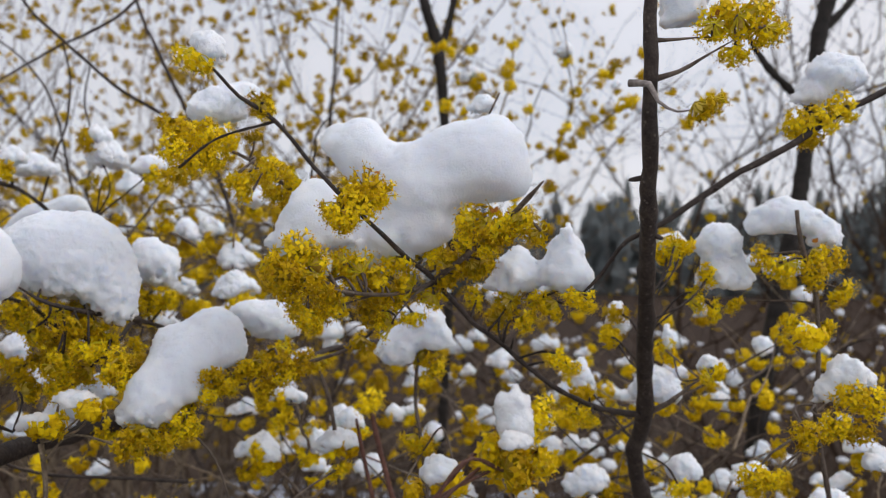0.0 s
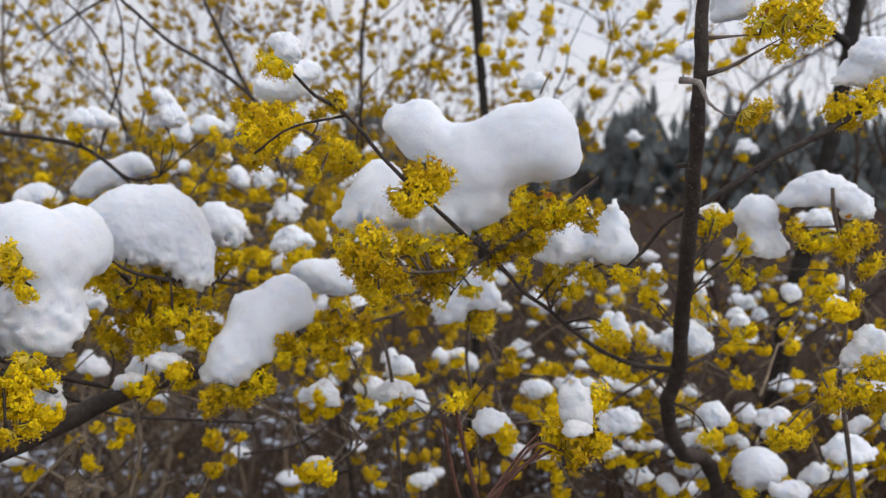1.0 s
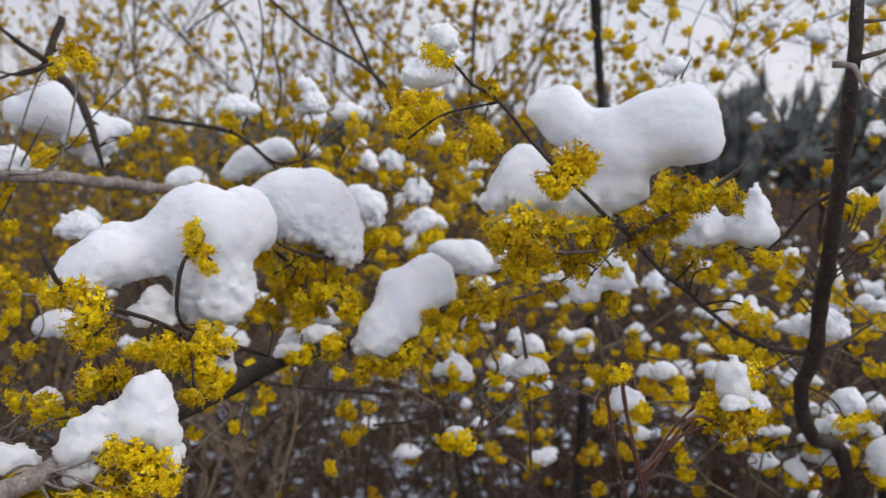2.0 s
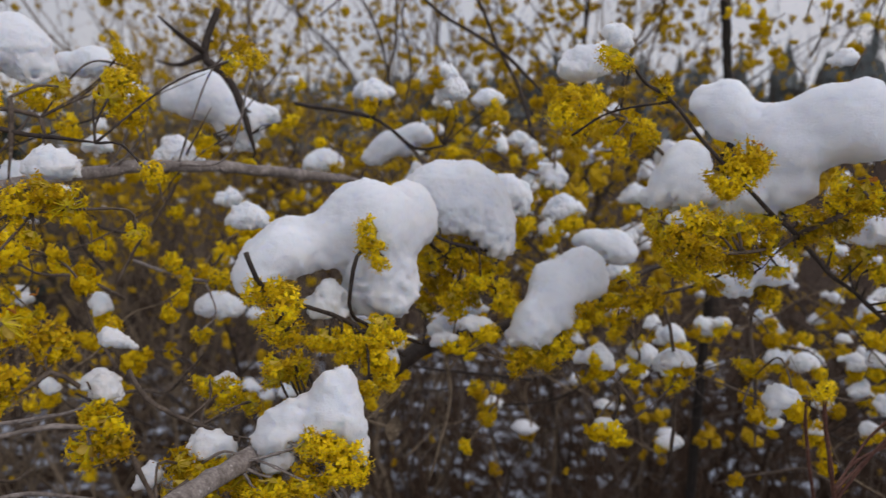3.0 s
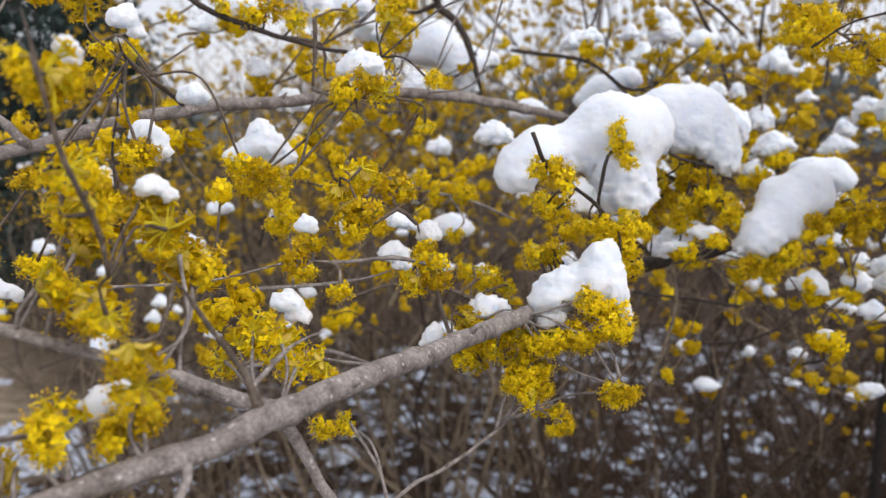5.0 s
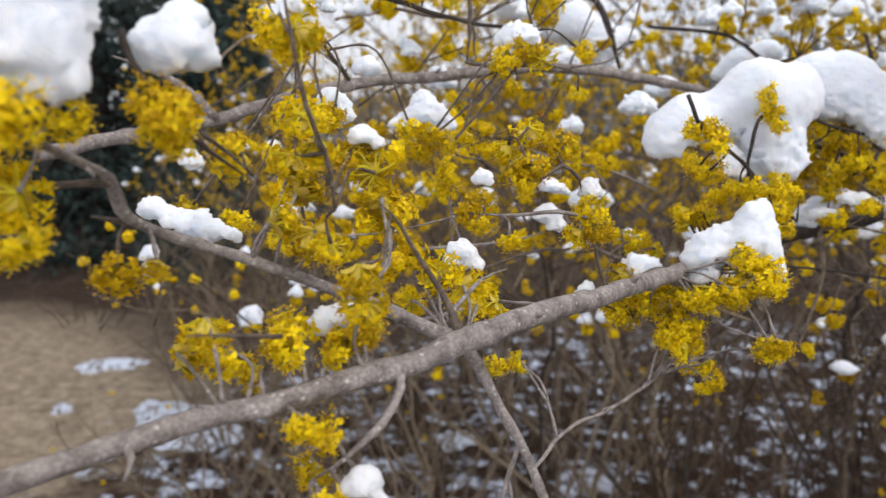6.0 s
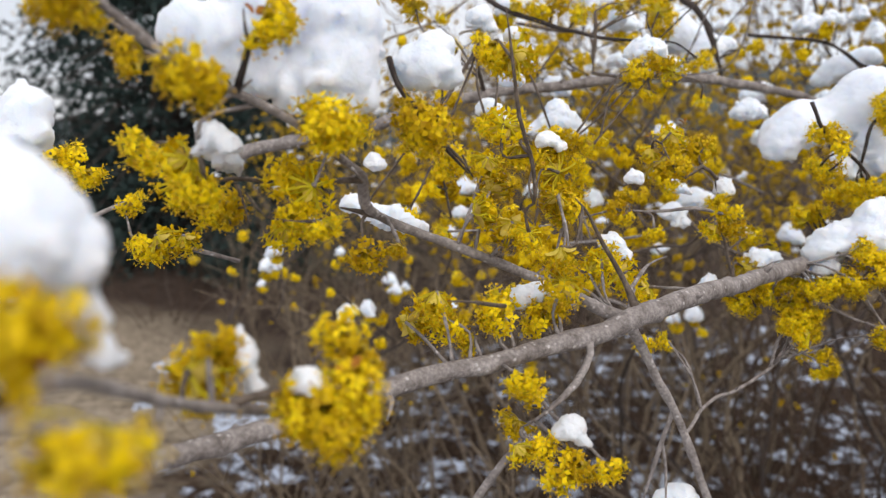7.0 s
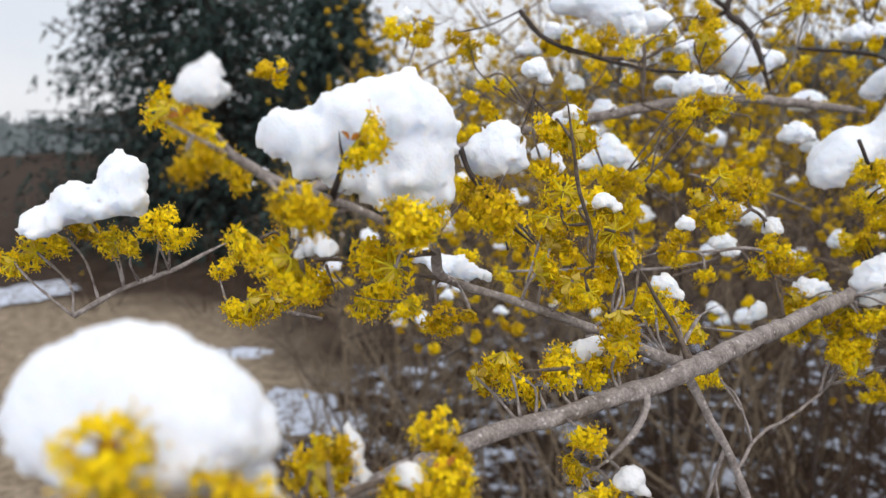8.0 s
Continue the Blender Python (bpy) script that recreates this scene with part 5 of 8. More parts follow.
snow([(-0.2274, 0.3675, 1.3657, 0.0230, 0.0207), (-0.2689, 0.3247, 1.3388, 0.0120, 0.0140), (-0.2597, 0.3315, 1.3501, 0.0140, 0.0154), (-0.2158, 0.3647, 1.3650, 0.0197, 0.0217), (-0.2066, 0.3899, 1.3649, 0.0183, 0.0232), (-0.2123, 0.3684, 1.3390, 0.0166, 0.0271), (-0.2405, 0.3618, 1.3560, 0.0175, 0.0143), (-0.2639, 0.3518, 1.3543, 0.0165, 0.0146), (-0.2544, 0.3538, 1.3465, 0.0159, 0.0102), (-0.2748, 0.3419, 1.3467, 0.0110, 0.0079), (-0.2131, 0.3663, 1.3264, 0.0175, 0.0153), (-0.2239, 0.3632, 1.3294, 0.0096, 0.0143)], "arched heap of snow over a bare twig and blossom")
snow([(-0.2324, 0.3371, 1.3291, 0.0097, 0.0085), (-0.2387, 0.334, 1.3224, 0.0085, 0.0073), (-0.229, 0.3368, 1.3201, 0.0079, 0.0055)], "melting icy lump under an arched snow heap", True)
snow([(-0.291, 0.3992, 1.3754, 0.006, 0.0078), (-0.3092, 0.3912, 1.3611, 0.014, 0.0084), (-0.2868, 0.3999, 1.375, 0.002, 0.0045), (-0.2959, 0.4004, 1.3738, 0.0032, 0.004), (-0.2867, 0.3985, 1.3741, 0.0021, 0.0037), (-0.2916, 0.3966, 1.3783, 0.0021, 0.0038)], "small peaked snow lump on a twig")
snow([(-0.1145, 0.4492, 1.3264, 0.0169, 0.0169), (-0.1250, 0.4388, 1.3148, 0.0174, 0.0174), (-0.1367, 0.4275, 1.3001, 0.0145, 0.0155), (-0.1411, 0.4247, 1.2908, 0.0110, 0.0086), (-0.1059, 0.4513, 1.3213, 0.0105, 0.0105), (-0.1320, 0.4430, 1.3227, 0.0112, 0.0119), (-0.1210, 0.4383, 1.3028, 0.0132, 0.0111), (-0.1102, 0.4540, 1.3350, 0.0092, 0.0078)], "long sagging roll of snow on a shrub branch")
snow([(-0.0992, 0.5398, 1.3307, 0.0182, 0.0154), (-0.1149, 0.5355, 1.3365, 0.0142, 0.0089)], "rounded snow cap beside a sagging snow roll")
snow([(-0.2007, 0.2688, 1.3008, 0.0067, 0.0133), (-0.2057, 0.2661, 1.2931, 0.0108, 0.0098), (-0.2151, 0.2622, 1.2879, 0.0115, 0.0087), (-0.2249, 0.2561, 1.2820, 0.0115, 0.0102), (-0.2257, 0.2545, 1.2731, 0.0089, 0.0064), (-0.1943, 0.2687, 1.2856, 0.0059, 0.0103), (-0.1900, 0.2686, 1.2755, 0.0036, 0.0072), (-0.2029, 0.2662, 1.2880, 0.0108, 0.0098), (-0.2212, 0.2601, 1.2865, 0.0128, 0.0092), (-0.2106, 0.2645, 1.2930, 0.0090, 0.0077)], "arch-shaped clump of grainy snow over blossom")
snow([(0.0493, 0.4459, 1.3642, 0.0135, 0.0156), (0.0412, 0.4459, 1.3582, 0.0084, 0.0075), (0.0766, 0.4414, 1.3628, 0.0125, 0.0125), (0.0766, 0.4413, 1.3697, 0.0107, 0.0149), (0.0774, 0.4410, 1.3798, 0.0065, 0.0101)], "pair of peaked snow caps on blossom")
snow([(0.1677, 0.4826, 1.3809, 0.0146, 0.0146), (0.1693, 0.4831, 1.3647, 0.0146, 0.0117), (0.1775, 0.4834, 1.3599, 0.0091, 0.0081)], "rounded snow cap on drooping blossom")
snow([(0.2010, 0.4728, 1.3966, 0.0165, 0.0114), (0.1883, 0.4728, 1.3902, 0.0079, 0.0070), (0.2226, 0.4685, 1.3854, 0.0110, 0.0104), (0.2140, 0.4702, 1.3917, 0.0095, 0.0079)], "snow cap lying over a thin upright twig")
snow([(0.2150, 0.4362, 1.4677, 0.0162, 0.0141), (0.2033, 0.4362, 1.4574, 0.0103, 0.0073)], "domed snow cap on a dark branch")
snow([(0.1217, 0.384, 1.4854, 0.0114, 0.0125), (0.1184, 0.3845, 1.462, 0.0073, 0.0078), (0.1261, 0.3838, 1.4945, 0.0104, 0.0104)], "snow wedged between stem and blossom")
snow([(0.0375, 0.2718, 1.3176, 0.0060, 0.0095), (0.0381, 0.2720, 1.3121, 0.0060, 0.0062), (0.0362, 0.2717, 1.3213, 0.0044, 0.0058)], "melting icy snow cap on blossom", True)
snow([(-0.1166, 0.4654, 1.4555, 0.0165, 0.0143), (-0.1024, 0.4655, 1.4635, 0.0095, 0.0095), (-0.0769, 0.4667, 1.4366, 0.0127, 0.0127), (-0.0864, 0.4663, 1.4445, 0.0079, 0.0070)], "snow bank behind a slender branch")
snow([(-0.0867, 0.3558, 1.4594, 0.0054, 0.0079), (-0.0923, 0.3556, 1.4632, 0.0049, 0.0044), (-0.0922, 0.3585, 1.4578, 0.0032, 0.0058), (-0.0886, 0.3537, 1.4586, 0.0031, 0.0042), (-0.0862, 0.355, 1.4607, 0.003, 0.0055), (-0.088, 0.3548, 1.4614, 0.0026, 0.0034)], "snow tuft on the tip of a twig")
snow([(-0.233, 0.5936, 1.4465, 0.0124, 0.0131), (-0.2391, 0.5931, 1.4602, 0.0101, 0.0081), (-0.2343, 0.5888, 1.4475, 0.0056, 0.0054), (-0.2367, 0.596, 1.4518, 0.0053, 0.0081), (-0.244, 0.596, 1.4439, 0.0041, 0.0093), (-0.23, 0.5945, 1.447, 0.0044, 0.0094)], "small snow ball on blossom")
snow([(-0.2075, 0.6043, 1.4395, 0.0126, 0.0084), (-0.2031, 0.6026, 1.4418, 0.0071, 0.0048), (-0.2023, 0.6014, 1.4415, 0.0041, 0.0055), (-0.1986, 0.601, 1.4393, 0.0064, 0.0051), (-0.2005, 0.6106, 1.439, 0.0067, 0.0045)], "small snow cap on blossom")
snow([(-0.0183, 0.5009, 1.3183, 0.0135, 0.0152), (-0.0032, 0.5008, 1.3319, 0.0142, 0.0142), (0.0036, 0.5012, 1.3235, 0.0101, 0.0084)], "snow cap on hanging blossom")
snow([(0.0325, 0.4681, 1.4579, 0.0067, 0.007), (0.0273, 0.4685, 1.4566, 0.0021, 0.0038), (0.0271, 0.472, 1.4568, 0.0039, 0.0029), (0.0368, 0.4661, 1.4573, 0.0027, 0.0029), (0.0328, 0.4665, 1.4579, 0.0022, 0.0031)], "small snow ball on a twig tip")
snow([(-0.188, 0.7964, 1.3756, 0.0119, 0.0101), (-0.1977, 0.7966, 1.3632, 0.0135, 0.0108), (-0.1785, 0.8007, 1.3727, 0.0067, 0.0055), (-0.189, 0.7919, 1.3785, 0.0047, 0.0049), (-0.1799, 0.7976, 1.3748, 0.0066, 0.0043), (-0.1925, 0.7916, 1.3751, 0.0044, 0.0066)], "small rounded snow cap among yellow blossom")
snow([(-0.2167, 0.7951, 1.4052, 0.0101, 0.0092), (-0.2087, 0.7929, 1.4036, 0.0051, 0.0048), (-0.2104, 0.7924, 1.4052, 0.0047, 0.0057), (-0.2175, 0.7988, 1.406, 0.0058, 0.0046), (-0.2218, 0.7927, 1.404, 0.005, 0.0046)], "small rounded snow cap among yellow blossom")
snow([(-0.2246, 0.7464, 1.3493, 0.0086, 0.0095), (-0.2375, 0.7443, 1.4212, 0.0071, 0.0081), (-0.2177, 0.7445, 1.3478, 0.0044, 0.005), (-0.2192, 0.7441, 1.3495, 0.004, 0.0059), (-0.2253, 0.7496, 1.3498, 0.0049, 0.0048), (-0.2289, 0.7444, 1.3482, 0.0042, 0.0047)], "small rounded snow cap among yellow blossom")
snow([(0.2146, 0.4253, 1.3127, 0.0116, 0.0101), (0.2089, 0.4254, 1.3054, 0.0113, 0.0062), (0.2276, 0.4324, 1.3093, 0.0043, 0.0059), (0.2171, 0.4187, 1.3147, 0.0043, 0.0062), (0.2118, 0.4278, 1.3158, 0.0054, 0.0054), (0.2191, 0.4214, 1.312, 0.0053, 0.0044)], "snow cap on blossom beside a thin twig")
snow([(0.2295, 0.4267, 1.2705, 0.0072, 0.0077), (0.2265, 0.4242, 1.2704, 0.0033, 0.0055), (0.2284, 0.4297, 1.2701, 0.0038, 0.004), (0.2235, 0.4229, 1.27, 0.0035, 0.0048), (0.2352, 0.4262, 1.2688, 0.0041, 0.0047)], "small rounded snow cap among yellow blossom")
snow([(0.1507, 0.5548, 1.2889, 0.0152, 0.0133), (0.1442, 0.5489, 1.2923, 0.0088, 0.0068), (0.1425, 0.5635, 1.2856, 0.0048, 0.0093), (0.1394, 0.5623, 1.2842, 0.0081, 0.0056), (0.1524, 0.5575, 1.2935, 0.0084, 0.0088)], "snow held in a fork of the stem")
snow([(0.1472, 0.556, 1.2417, 0.0063, 0.0101), (0.1676, 0.5565, 1.2355, 0.0119, 0.0111), (0.1484, 0.5587, 1.242, 0.0032, 0.0051), (0.1496, 0.5577, 1.2444, 0.0033, 0.0073), (0.1425, 0.5553, 1.2402, 0.0019, 0.0073), (0.1439, 0.5525, 1.2441, 0.0024, 0.0068)], "snow caps at the foot of the stem")
snow([(-0.0519, 0.5017, 1.2633, 0.0098, 0.0072), (-0.0541, 0.4972, 1.2636, 0.0032, 0.0043), (-0.0441, 0.5061, 1.2606, 0.0032, 0.0036), (-0.0594, 0.5011, 1.2621, 0.0038, 0.0048), (-0.0447, 0.5048, 1.2614, 0.0047, 0.0037)], "small rounded snow cap among yellow blossom")
snow([(-0.4427, 0.3627, 1.4613, 0.0204, 0.0204), (-0.4321, 0.3644, 1.4492, 0.0123, 0.0123), (-0.4751, 0.3540, 1.4730, 0.0263, 0.0112), (-0.4616, 0.3579, 1.4697, 0.0176, 0.0123)], "white snow mound on a dark twig")
snow([(-0.4405, 0.4267, 1.4582, 0.0176, 0.0118), (-0.4572, 0.4210, 1.4561, 0.0078, 0.0086)], "white snow mound on a dark twig")
snow([(-0.4323, 0.5538, 1.4379, 0.0260, 0.0246), (-0.4043, 0.5601, 1.4196, 0.0213, 0.0213), (-0.4592, 0.5450, 1.4376, 0.0085, 0.0132), (-0.3843, 0.5673, 1.4245, 0.0118, 0.0095), (-0.4010, 0.5584, 1.4009, 0.0104, 0.0085)], "snow mound behind a curved dark twig")
snow([(-0.3818, 0.2300, 1.3575, 0.0130, 0.0130), (-0.3911, 0.2241, 1.3516, 0.0087, 0.0068), (-0.3703, 0.2345, 1.3495, 0.0093, 0.0062)], "dome of snow on blossom")
snow([(-0.3856, 0.6881, 1.3828, 0.0198, 0.0122), (-0.3949, 0.6752, 1.3809, 0.0064, 0.0072), (-0.3947, 0.686, 1.383, 0.0076, 0.0053), (-0.3799, 0.6845, 1.3823, 0.0092, 0.0082), (-0.3864, 0.6956, 1.3847, 0.0092, 0.0087)], "small rounded snow cap among yellow blossom")
snow([(-0.2722, 0.6228, 1.4102, 0.0170, 0.0107), (-0.2925, 0.6148, 1.4003, 0.0195, 0.0131), (-0.3058, 0.6090, 1.3905, 0.0122, 0.0088)], "flat snow cap on a twig")
snow([(-0.338, 0.6924, 1.4507, 0.0165, 0.0101), (-0.3716, 0.682, 1.4541, 0.0097, 0.0108), (-0.3275, 0.7016, 1.4491, 0.009, 0.0073), (-0.3305, 0.6929, 1.4503, 0.0082, 0.0063), (-0.3409, 0.6814, 1.4506, 0.0058, 0.0062), (-0.3503, 0.6881, 1.4485, 0.0059, 0.0057)], "small rounded snow cap among yellow blossom")
snow([(-0.2583, 0.2565, 1.2721, 0.0107, 0.0063), (-0.2584, 0.2599, 1.2748, 0.0057, 0.0032), (-0.2534, 0.2586, 1.2722, 0.005, 0.003), (-0.2514, 0.2586, 1.271, 0.006, 0.0045), (-0.2647, 0.2598, 1.2723, 0.0052, 0.0039)], "white snow cap on yellow blossom")
snow([(-0.3124, 0.2536, 1.2992, 0.0083, 0.0069), (-0.3082, 0.2541, 1.2933, 0.0068, 0.0049), (-0.3142, 0.2505, 1.3002, 0.0028, 0.0037), (-0.3134, 0.253, 1.3015, 0.0038, 0.0045), (-0.3088, 0.2563, 1.2992, 0.003, 0.0029), (-0.3157, 0.2491, 1.2984, 0.0032, 0.003)], "icy snow lump on blossom", True)
snow([(-0.2922, 0.3312, 1.2772, 0.0081, 0.0049), (-0.294, 0.3263, 1.2785, 0.0034, 0.0028), (-0.2928, 0.3291, 1.278, 0.0031, 0.0025), (-0.2888, 0.3324, 1.2778, 0.0033, 0.0022), (-0.2874, 0.3336, 1.2763, 0.0025, 0.0021)], "small snow patch on blossom")
snow([(-0.3727, 0.4658, 1.2866, 0.0171, 0.01), (-0.3638, 0.4711, 1.2843, 0.0076, 0.0047), (-0.3826, 0.4696, 1.2876, 0.008, 0.0058), (-0.383, 0.4665, 1.2872, 0.0092, 0.0058), (-0.3733, 0.4725, 1.2913, 0.0065, 0.0044)], "white snow cap on a twig")
snow([(-0.4342, 0.3883, 1.4005, 0.012, 0.0069), (-0.4633, 0.3765, 1.3843, 0.0134, 0.0104), (-0.4461, 0.3882, 1.3985, 0.0056, 0.0044), (-0.4307, 0.3891, 1.4018, 0.0065, 0.0029), (-0.4343, 0.3885, 1.4047, 0.004, 0.0033), (-0.4392, 0.3837, 1.399, 0.004, 0.0037)], "white snow cap on yellow blossom")
snow([(-0.4167, 0.3946, 1.4044, 0.0088, 0.0069), (-0.4151, 0.3904, 1.4048, 0.0047, 0.0045), (-0.4183, 0.3886, 1.4033, 0.0035, 0.0031), (-0.4134, 0.3969, 1.4051, 0.0044, 0.005), (-0.4089, 0.3948, 1.4032, 0.0038, 0.004)], "small rounded snow cap among yellow blossom")
snow([(-0.368, 0.1212, 1.4108, 0.0068, 0.0056), (-0.3624, 0.123, 1.4047, 0.0052, 0.0038), (-0.3669, 0.1223, 1.4119, 0.0025, 0.0033), (-0.3726, 0.1212, 1.4117, 0.0027, 0.003), (-0.366, 0.1221, 1.4119, 0.003, 0.0039), (-0.3626, 0.1214, 1.41, 0.0026, 0.0039)], "white snow ball on yellow blossom")
snow([(-0.2839, 0.0181, 1.3873, 0.0039, 0.0034), (-0.2821, 0.0184, 1.3839, 0.0033, 0.0027), (-0.2805, 0.0187, 1.3864, 0.0018, 0.0022), (-0.2851, 0.0183, 1.3889, 0.002, 0.0015), (-0.2829, 0.0162, 1.3879, 0.0016, 0.0022), (-0.285, 0.0168, 1.3876, 0.0018, 0.0021)], "half-melted snow ball on blossom", True)
snow([(-0.3705, 0.1344, 1.3634, 0.0072, 0.0059), (-0.3646, 0.1362, 1.3566, 0.004, 0.0075), (-0.3665, 0.1337, 1.3628, 0.0034, 0.0027), (-0.3669, 0.1391, 1.3617, 0.0037, 0.0034), (-0.3755, 0.1342, 1.3637, 0.0041, 0.0038), (-0.3725, 0.1334, 1.3653, 0.0035, 0.0035)], "drooping snow cap on yellow blossom")
snow([(-0.2881, 0.0512, 1.3484, 0.0054, 0.003), (-0.2833, 0.0532, 1.3458, 0.0032, 0.0028), (-0.2889, 0.0497, 1.3485, 0.0023, 0.0014), (-0.2891, 0.0483, 1.3484, 0.0018, 0.0016), (-0.2887, 0.0473, 1.3485, 0.003, 0.0016), (-0.2878, 0.0521, 1.3495, 0.0019, 0.0019)], "snow cap on a cluster of blossom")
snow([(-0.2966, 0.1321, 1.2958, 0.0071, 0.005), (-0.2922, 0.1335, 1.291, 0.0051, 0.0047), (-0.2971, 0.1348, 1.2977, 0.0026, 0.0025), (-0.2993, 0.1299, 1.2962, 0.0041, 0.0023), (-0.2935, 0.1352, 1.2948, 0.0025, 0.0031), (-0.2979, 0.1322, 1.2972, 0.0031, 0.0035)], "grainy snow cap on blossom")
snow([(-0.3806, 0.0356, 1.3196, 0.0063, 0.0058), (-0.3748, 0.039, 1.3165, 0.0073, 0.0058), (-0.3676, 0.0434, 1.3134, 0.0083, 0.0049), (-0.3609, 0.0477, 1.3107, 0.0073, 0.0036), (-0.3554, 0.0512, 1.3091, 0.0044, 0.0022)], "long snow strip lying on a branch")
snow([(-0.2478, -0.0044, 1.2526, 0.0053, 0.0057), (-0.2445, -0.0028, 1.2479, 0.003, 0.0028), (-0.2505, -0.007, 1.2501, 0.0032, 0.0028)], "icy snow lump on a hanging cluster of blossom", True)
snow([(-0.2486, 0.1039, 1.1856, 0.0082, 0.0032), (-0.2538, 0.0997, 1.1845, 0.0059, 0.0027), (-0.2422, 0.1049, 1.1861, 0.0024, 0.002), (-0.2453, 0.1037, 1.1864, 0.0032, 0.0016), (-0.2525, 0.1027, 1.1848, 0.003, 0.0015), (-0.2492, 0.1014, 1.1863, 0.003, 0.0022)], "small snow patch on a hanging twig")
snow([(-0.2162, 0.3714, 1.2892, 0.0062, 0.0096), (-0.2114, 0.3719, 1.2935, 0.004, 0.0057), (-0.2133, 0.3708, 1.2808, 0.0045, 0.004)], "melting icy snow among blossom", True)
snow([(-0.3035, -0.0683, 1.3930, 0.0152, 0.0130), (-0.2935, -0.0620, 1.3842, 0.0102, 0.0149), (-0.2932, -0.0649, 1.3696, 0.0108, 0.0130), (-0.3014, -0.0727, 1.3646, 0.0071, 0.0078), (-0.3125, -0.0805, 1.3890, 0.0138, 0.0114), (-0.3219, -0.0920, 1.3842, 0.0124, 0.0106), (-0.3177, -0.0905, 1.3751, 0.0082, 0.0082), (-0.3152, -0.0684, 1.3763, 0.0139, 0.0154), (-0.3048, -0.0627, 1.3750, 0.0134, 0.0153)], "big bright lump of snow over a side branch")
snow([(-0.2883, -0.0267, 1.3756, 0.0105, 0.0101), (-0.2929, -0.0307, 1.3748, 0.0057, 0.0081), (-0.2825, -0.0228, 1.3713, 0.0041, 0.0057)], "egg-shaped snow lump on blossom")
snow([(-0.2333, -0.2041, 1.3479, 0.0169, 0.0119), (-0.2442, -0.2111, 1.3451, 0.0116, 0.0097), (-0.2238, -0.1974, 1.3430, 0.0091, 0.0087), (-0.2335, -0.2058, 1.3408, 0.0178, 0.0068)], "large soft snow lump close to the end of the walk")
snow([(-0.4854, -0.0594, 1.3686, 0.0122, 0.0103), (-0.4876, -0.0640, 1.3554, 0.0135, 0.0122), (-0.5021, -0.0763, 1.3535, 0.0157, 0.0113), (-0.5139, -0.0880, 1.3449, 0.0122, 0.0089), (-0.4806, -0.0574, 1.3590, 0.0068, 0.0130)], "sloping snow drift on blossom")
snow([(-0.2771, -0.1571, 1.3983, 0.0059, 0.0054), (-0.2754, -0.1549, 1.4020, 0.0032, 0.0035), (-0.2795, -0.1593, 1.3972, 0.0042, 0.0038)], "icy translucent snow tuft on a twig tip", True)
snow([(-0.2613, -0.1324, 1.3074, 0.0035, 0.0054), (-0.2734, -0.1422, 1.3051, 0.0054, 0.0041), (-0.2591, -0.1322, 1.2994, 0.0024, 0.0034)], "melting icy snow among blossom", True)
snow([(-0.2423, -0.1314, 1.3028, 0.0049, 0.0028), (-0.2424, -0.1317, 1.3039, 0.0026, 0.0018), (-0.2442, -0.134, 1.3027, 0.0019, 0.0015), (-0.2418, -0.13, 1.3026, 0.0016, 0.0018), (-0.2462, -0.1332, 1.3018, 0.0019, 0.002)], "melting snow behind blossom")
snow([(-0.2245, -0.1891, 1.3308, 0.003, 0.0045), (-0.2227, -0.1886, 1.326, 0.0026, 0.004), (-0.2251, -0.1876, 1.3316, 0.0013, 0.0026), (-0.2251, -0.1917, 1.33, 0.0017, 0.0021), (-0.2263, -0.189, 1.3301, 0.0012, 0.0022), (-0.2242, -0.1904, 1.3323, 0.0014, 0.003)], "melting snow beside the near blossom", True)
snow([(-0.2974, -0.1073, 1.3529, 0.0046, 0.0054), (-0.3096, -0.1144, 1.3648, 0.0041, 0.0051), (-0.2983, -0.1063, 1.355, 0.0024, 0.0029), (-0.2996, -0.1091, 1.3529, 0.0017, 0.0023), (-0.2949, -0.1052, 1.3516, 0.0027, 0.0023), (-0.2999, -0.1094, 1.352, 0.0017, 0.0033)], "icy translucent snow held between twigs", True)
snow([(-0.2837, 0.0231, 1.2884, 0.0072, 0.0052), (-0.2781, 0.0277, 1.2918, 0.0051, 0.0036), (-0.2839, 0.0245, 1.2904, 0.0029, 0.0029), (-0.282, 0.0282, 1.2873, 0.0034, 0.0028), (-0.2776, 0.0236, 1.288, 0.0023, 0.0024), (-0.284, 0.0185, 1.2894, 0.0025, 0.0028)], "snow patch on blossom")
snow([(-0.388, 0.1853, 1.3808, 0.0087, 0.0034), (-0.3876, 0.1879, 1.3817, 0.0028, 0.0018), (-0.3877, 0.1897, 1.3804, 0.0036, 0.0016), (-0.3871, 0.1807, 1.3814, 0.0026, 0.0019), (-0.3863, 0.1823, 1.3824, 0.004, 0.0014)], "thin snow on a grey branch")
snow([(-0.2609, 0.1889, 1.3199, 0.0052, 0.0065), (-0.2586, 0.1923, 1.3188, 0.0025, 0.0032), (-0.2567, 0.1901, 1.3183, 0.0016, 0.0027), (-0.2594, 0.1893, 1.3204, 0.002, 0.004), (-0.258, 0.1912, 1.3187, 0.0016, 0.0043)], "icy snow lump on blossom", True)
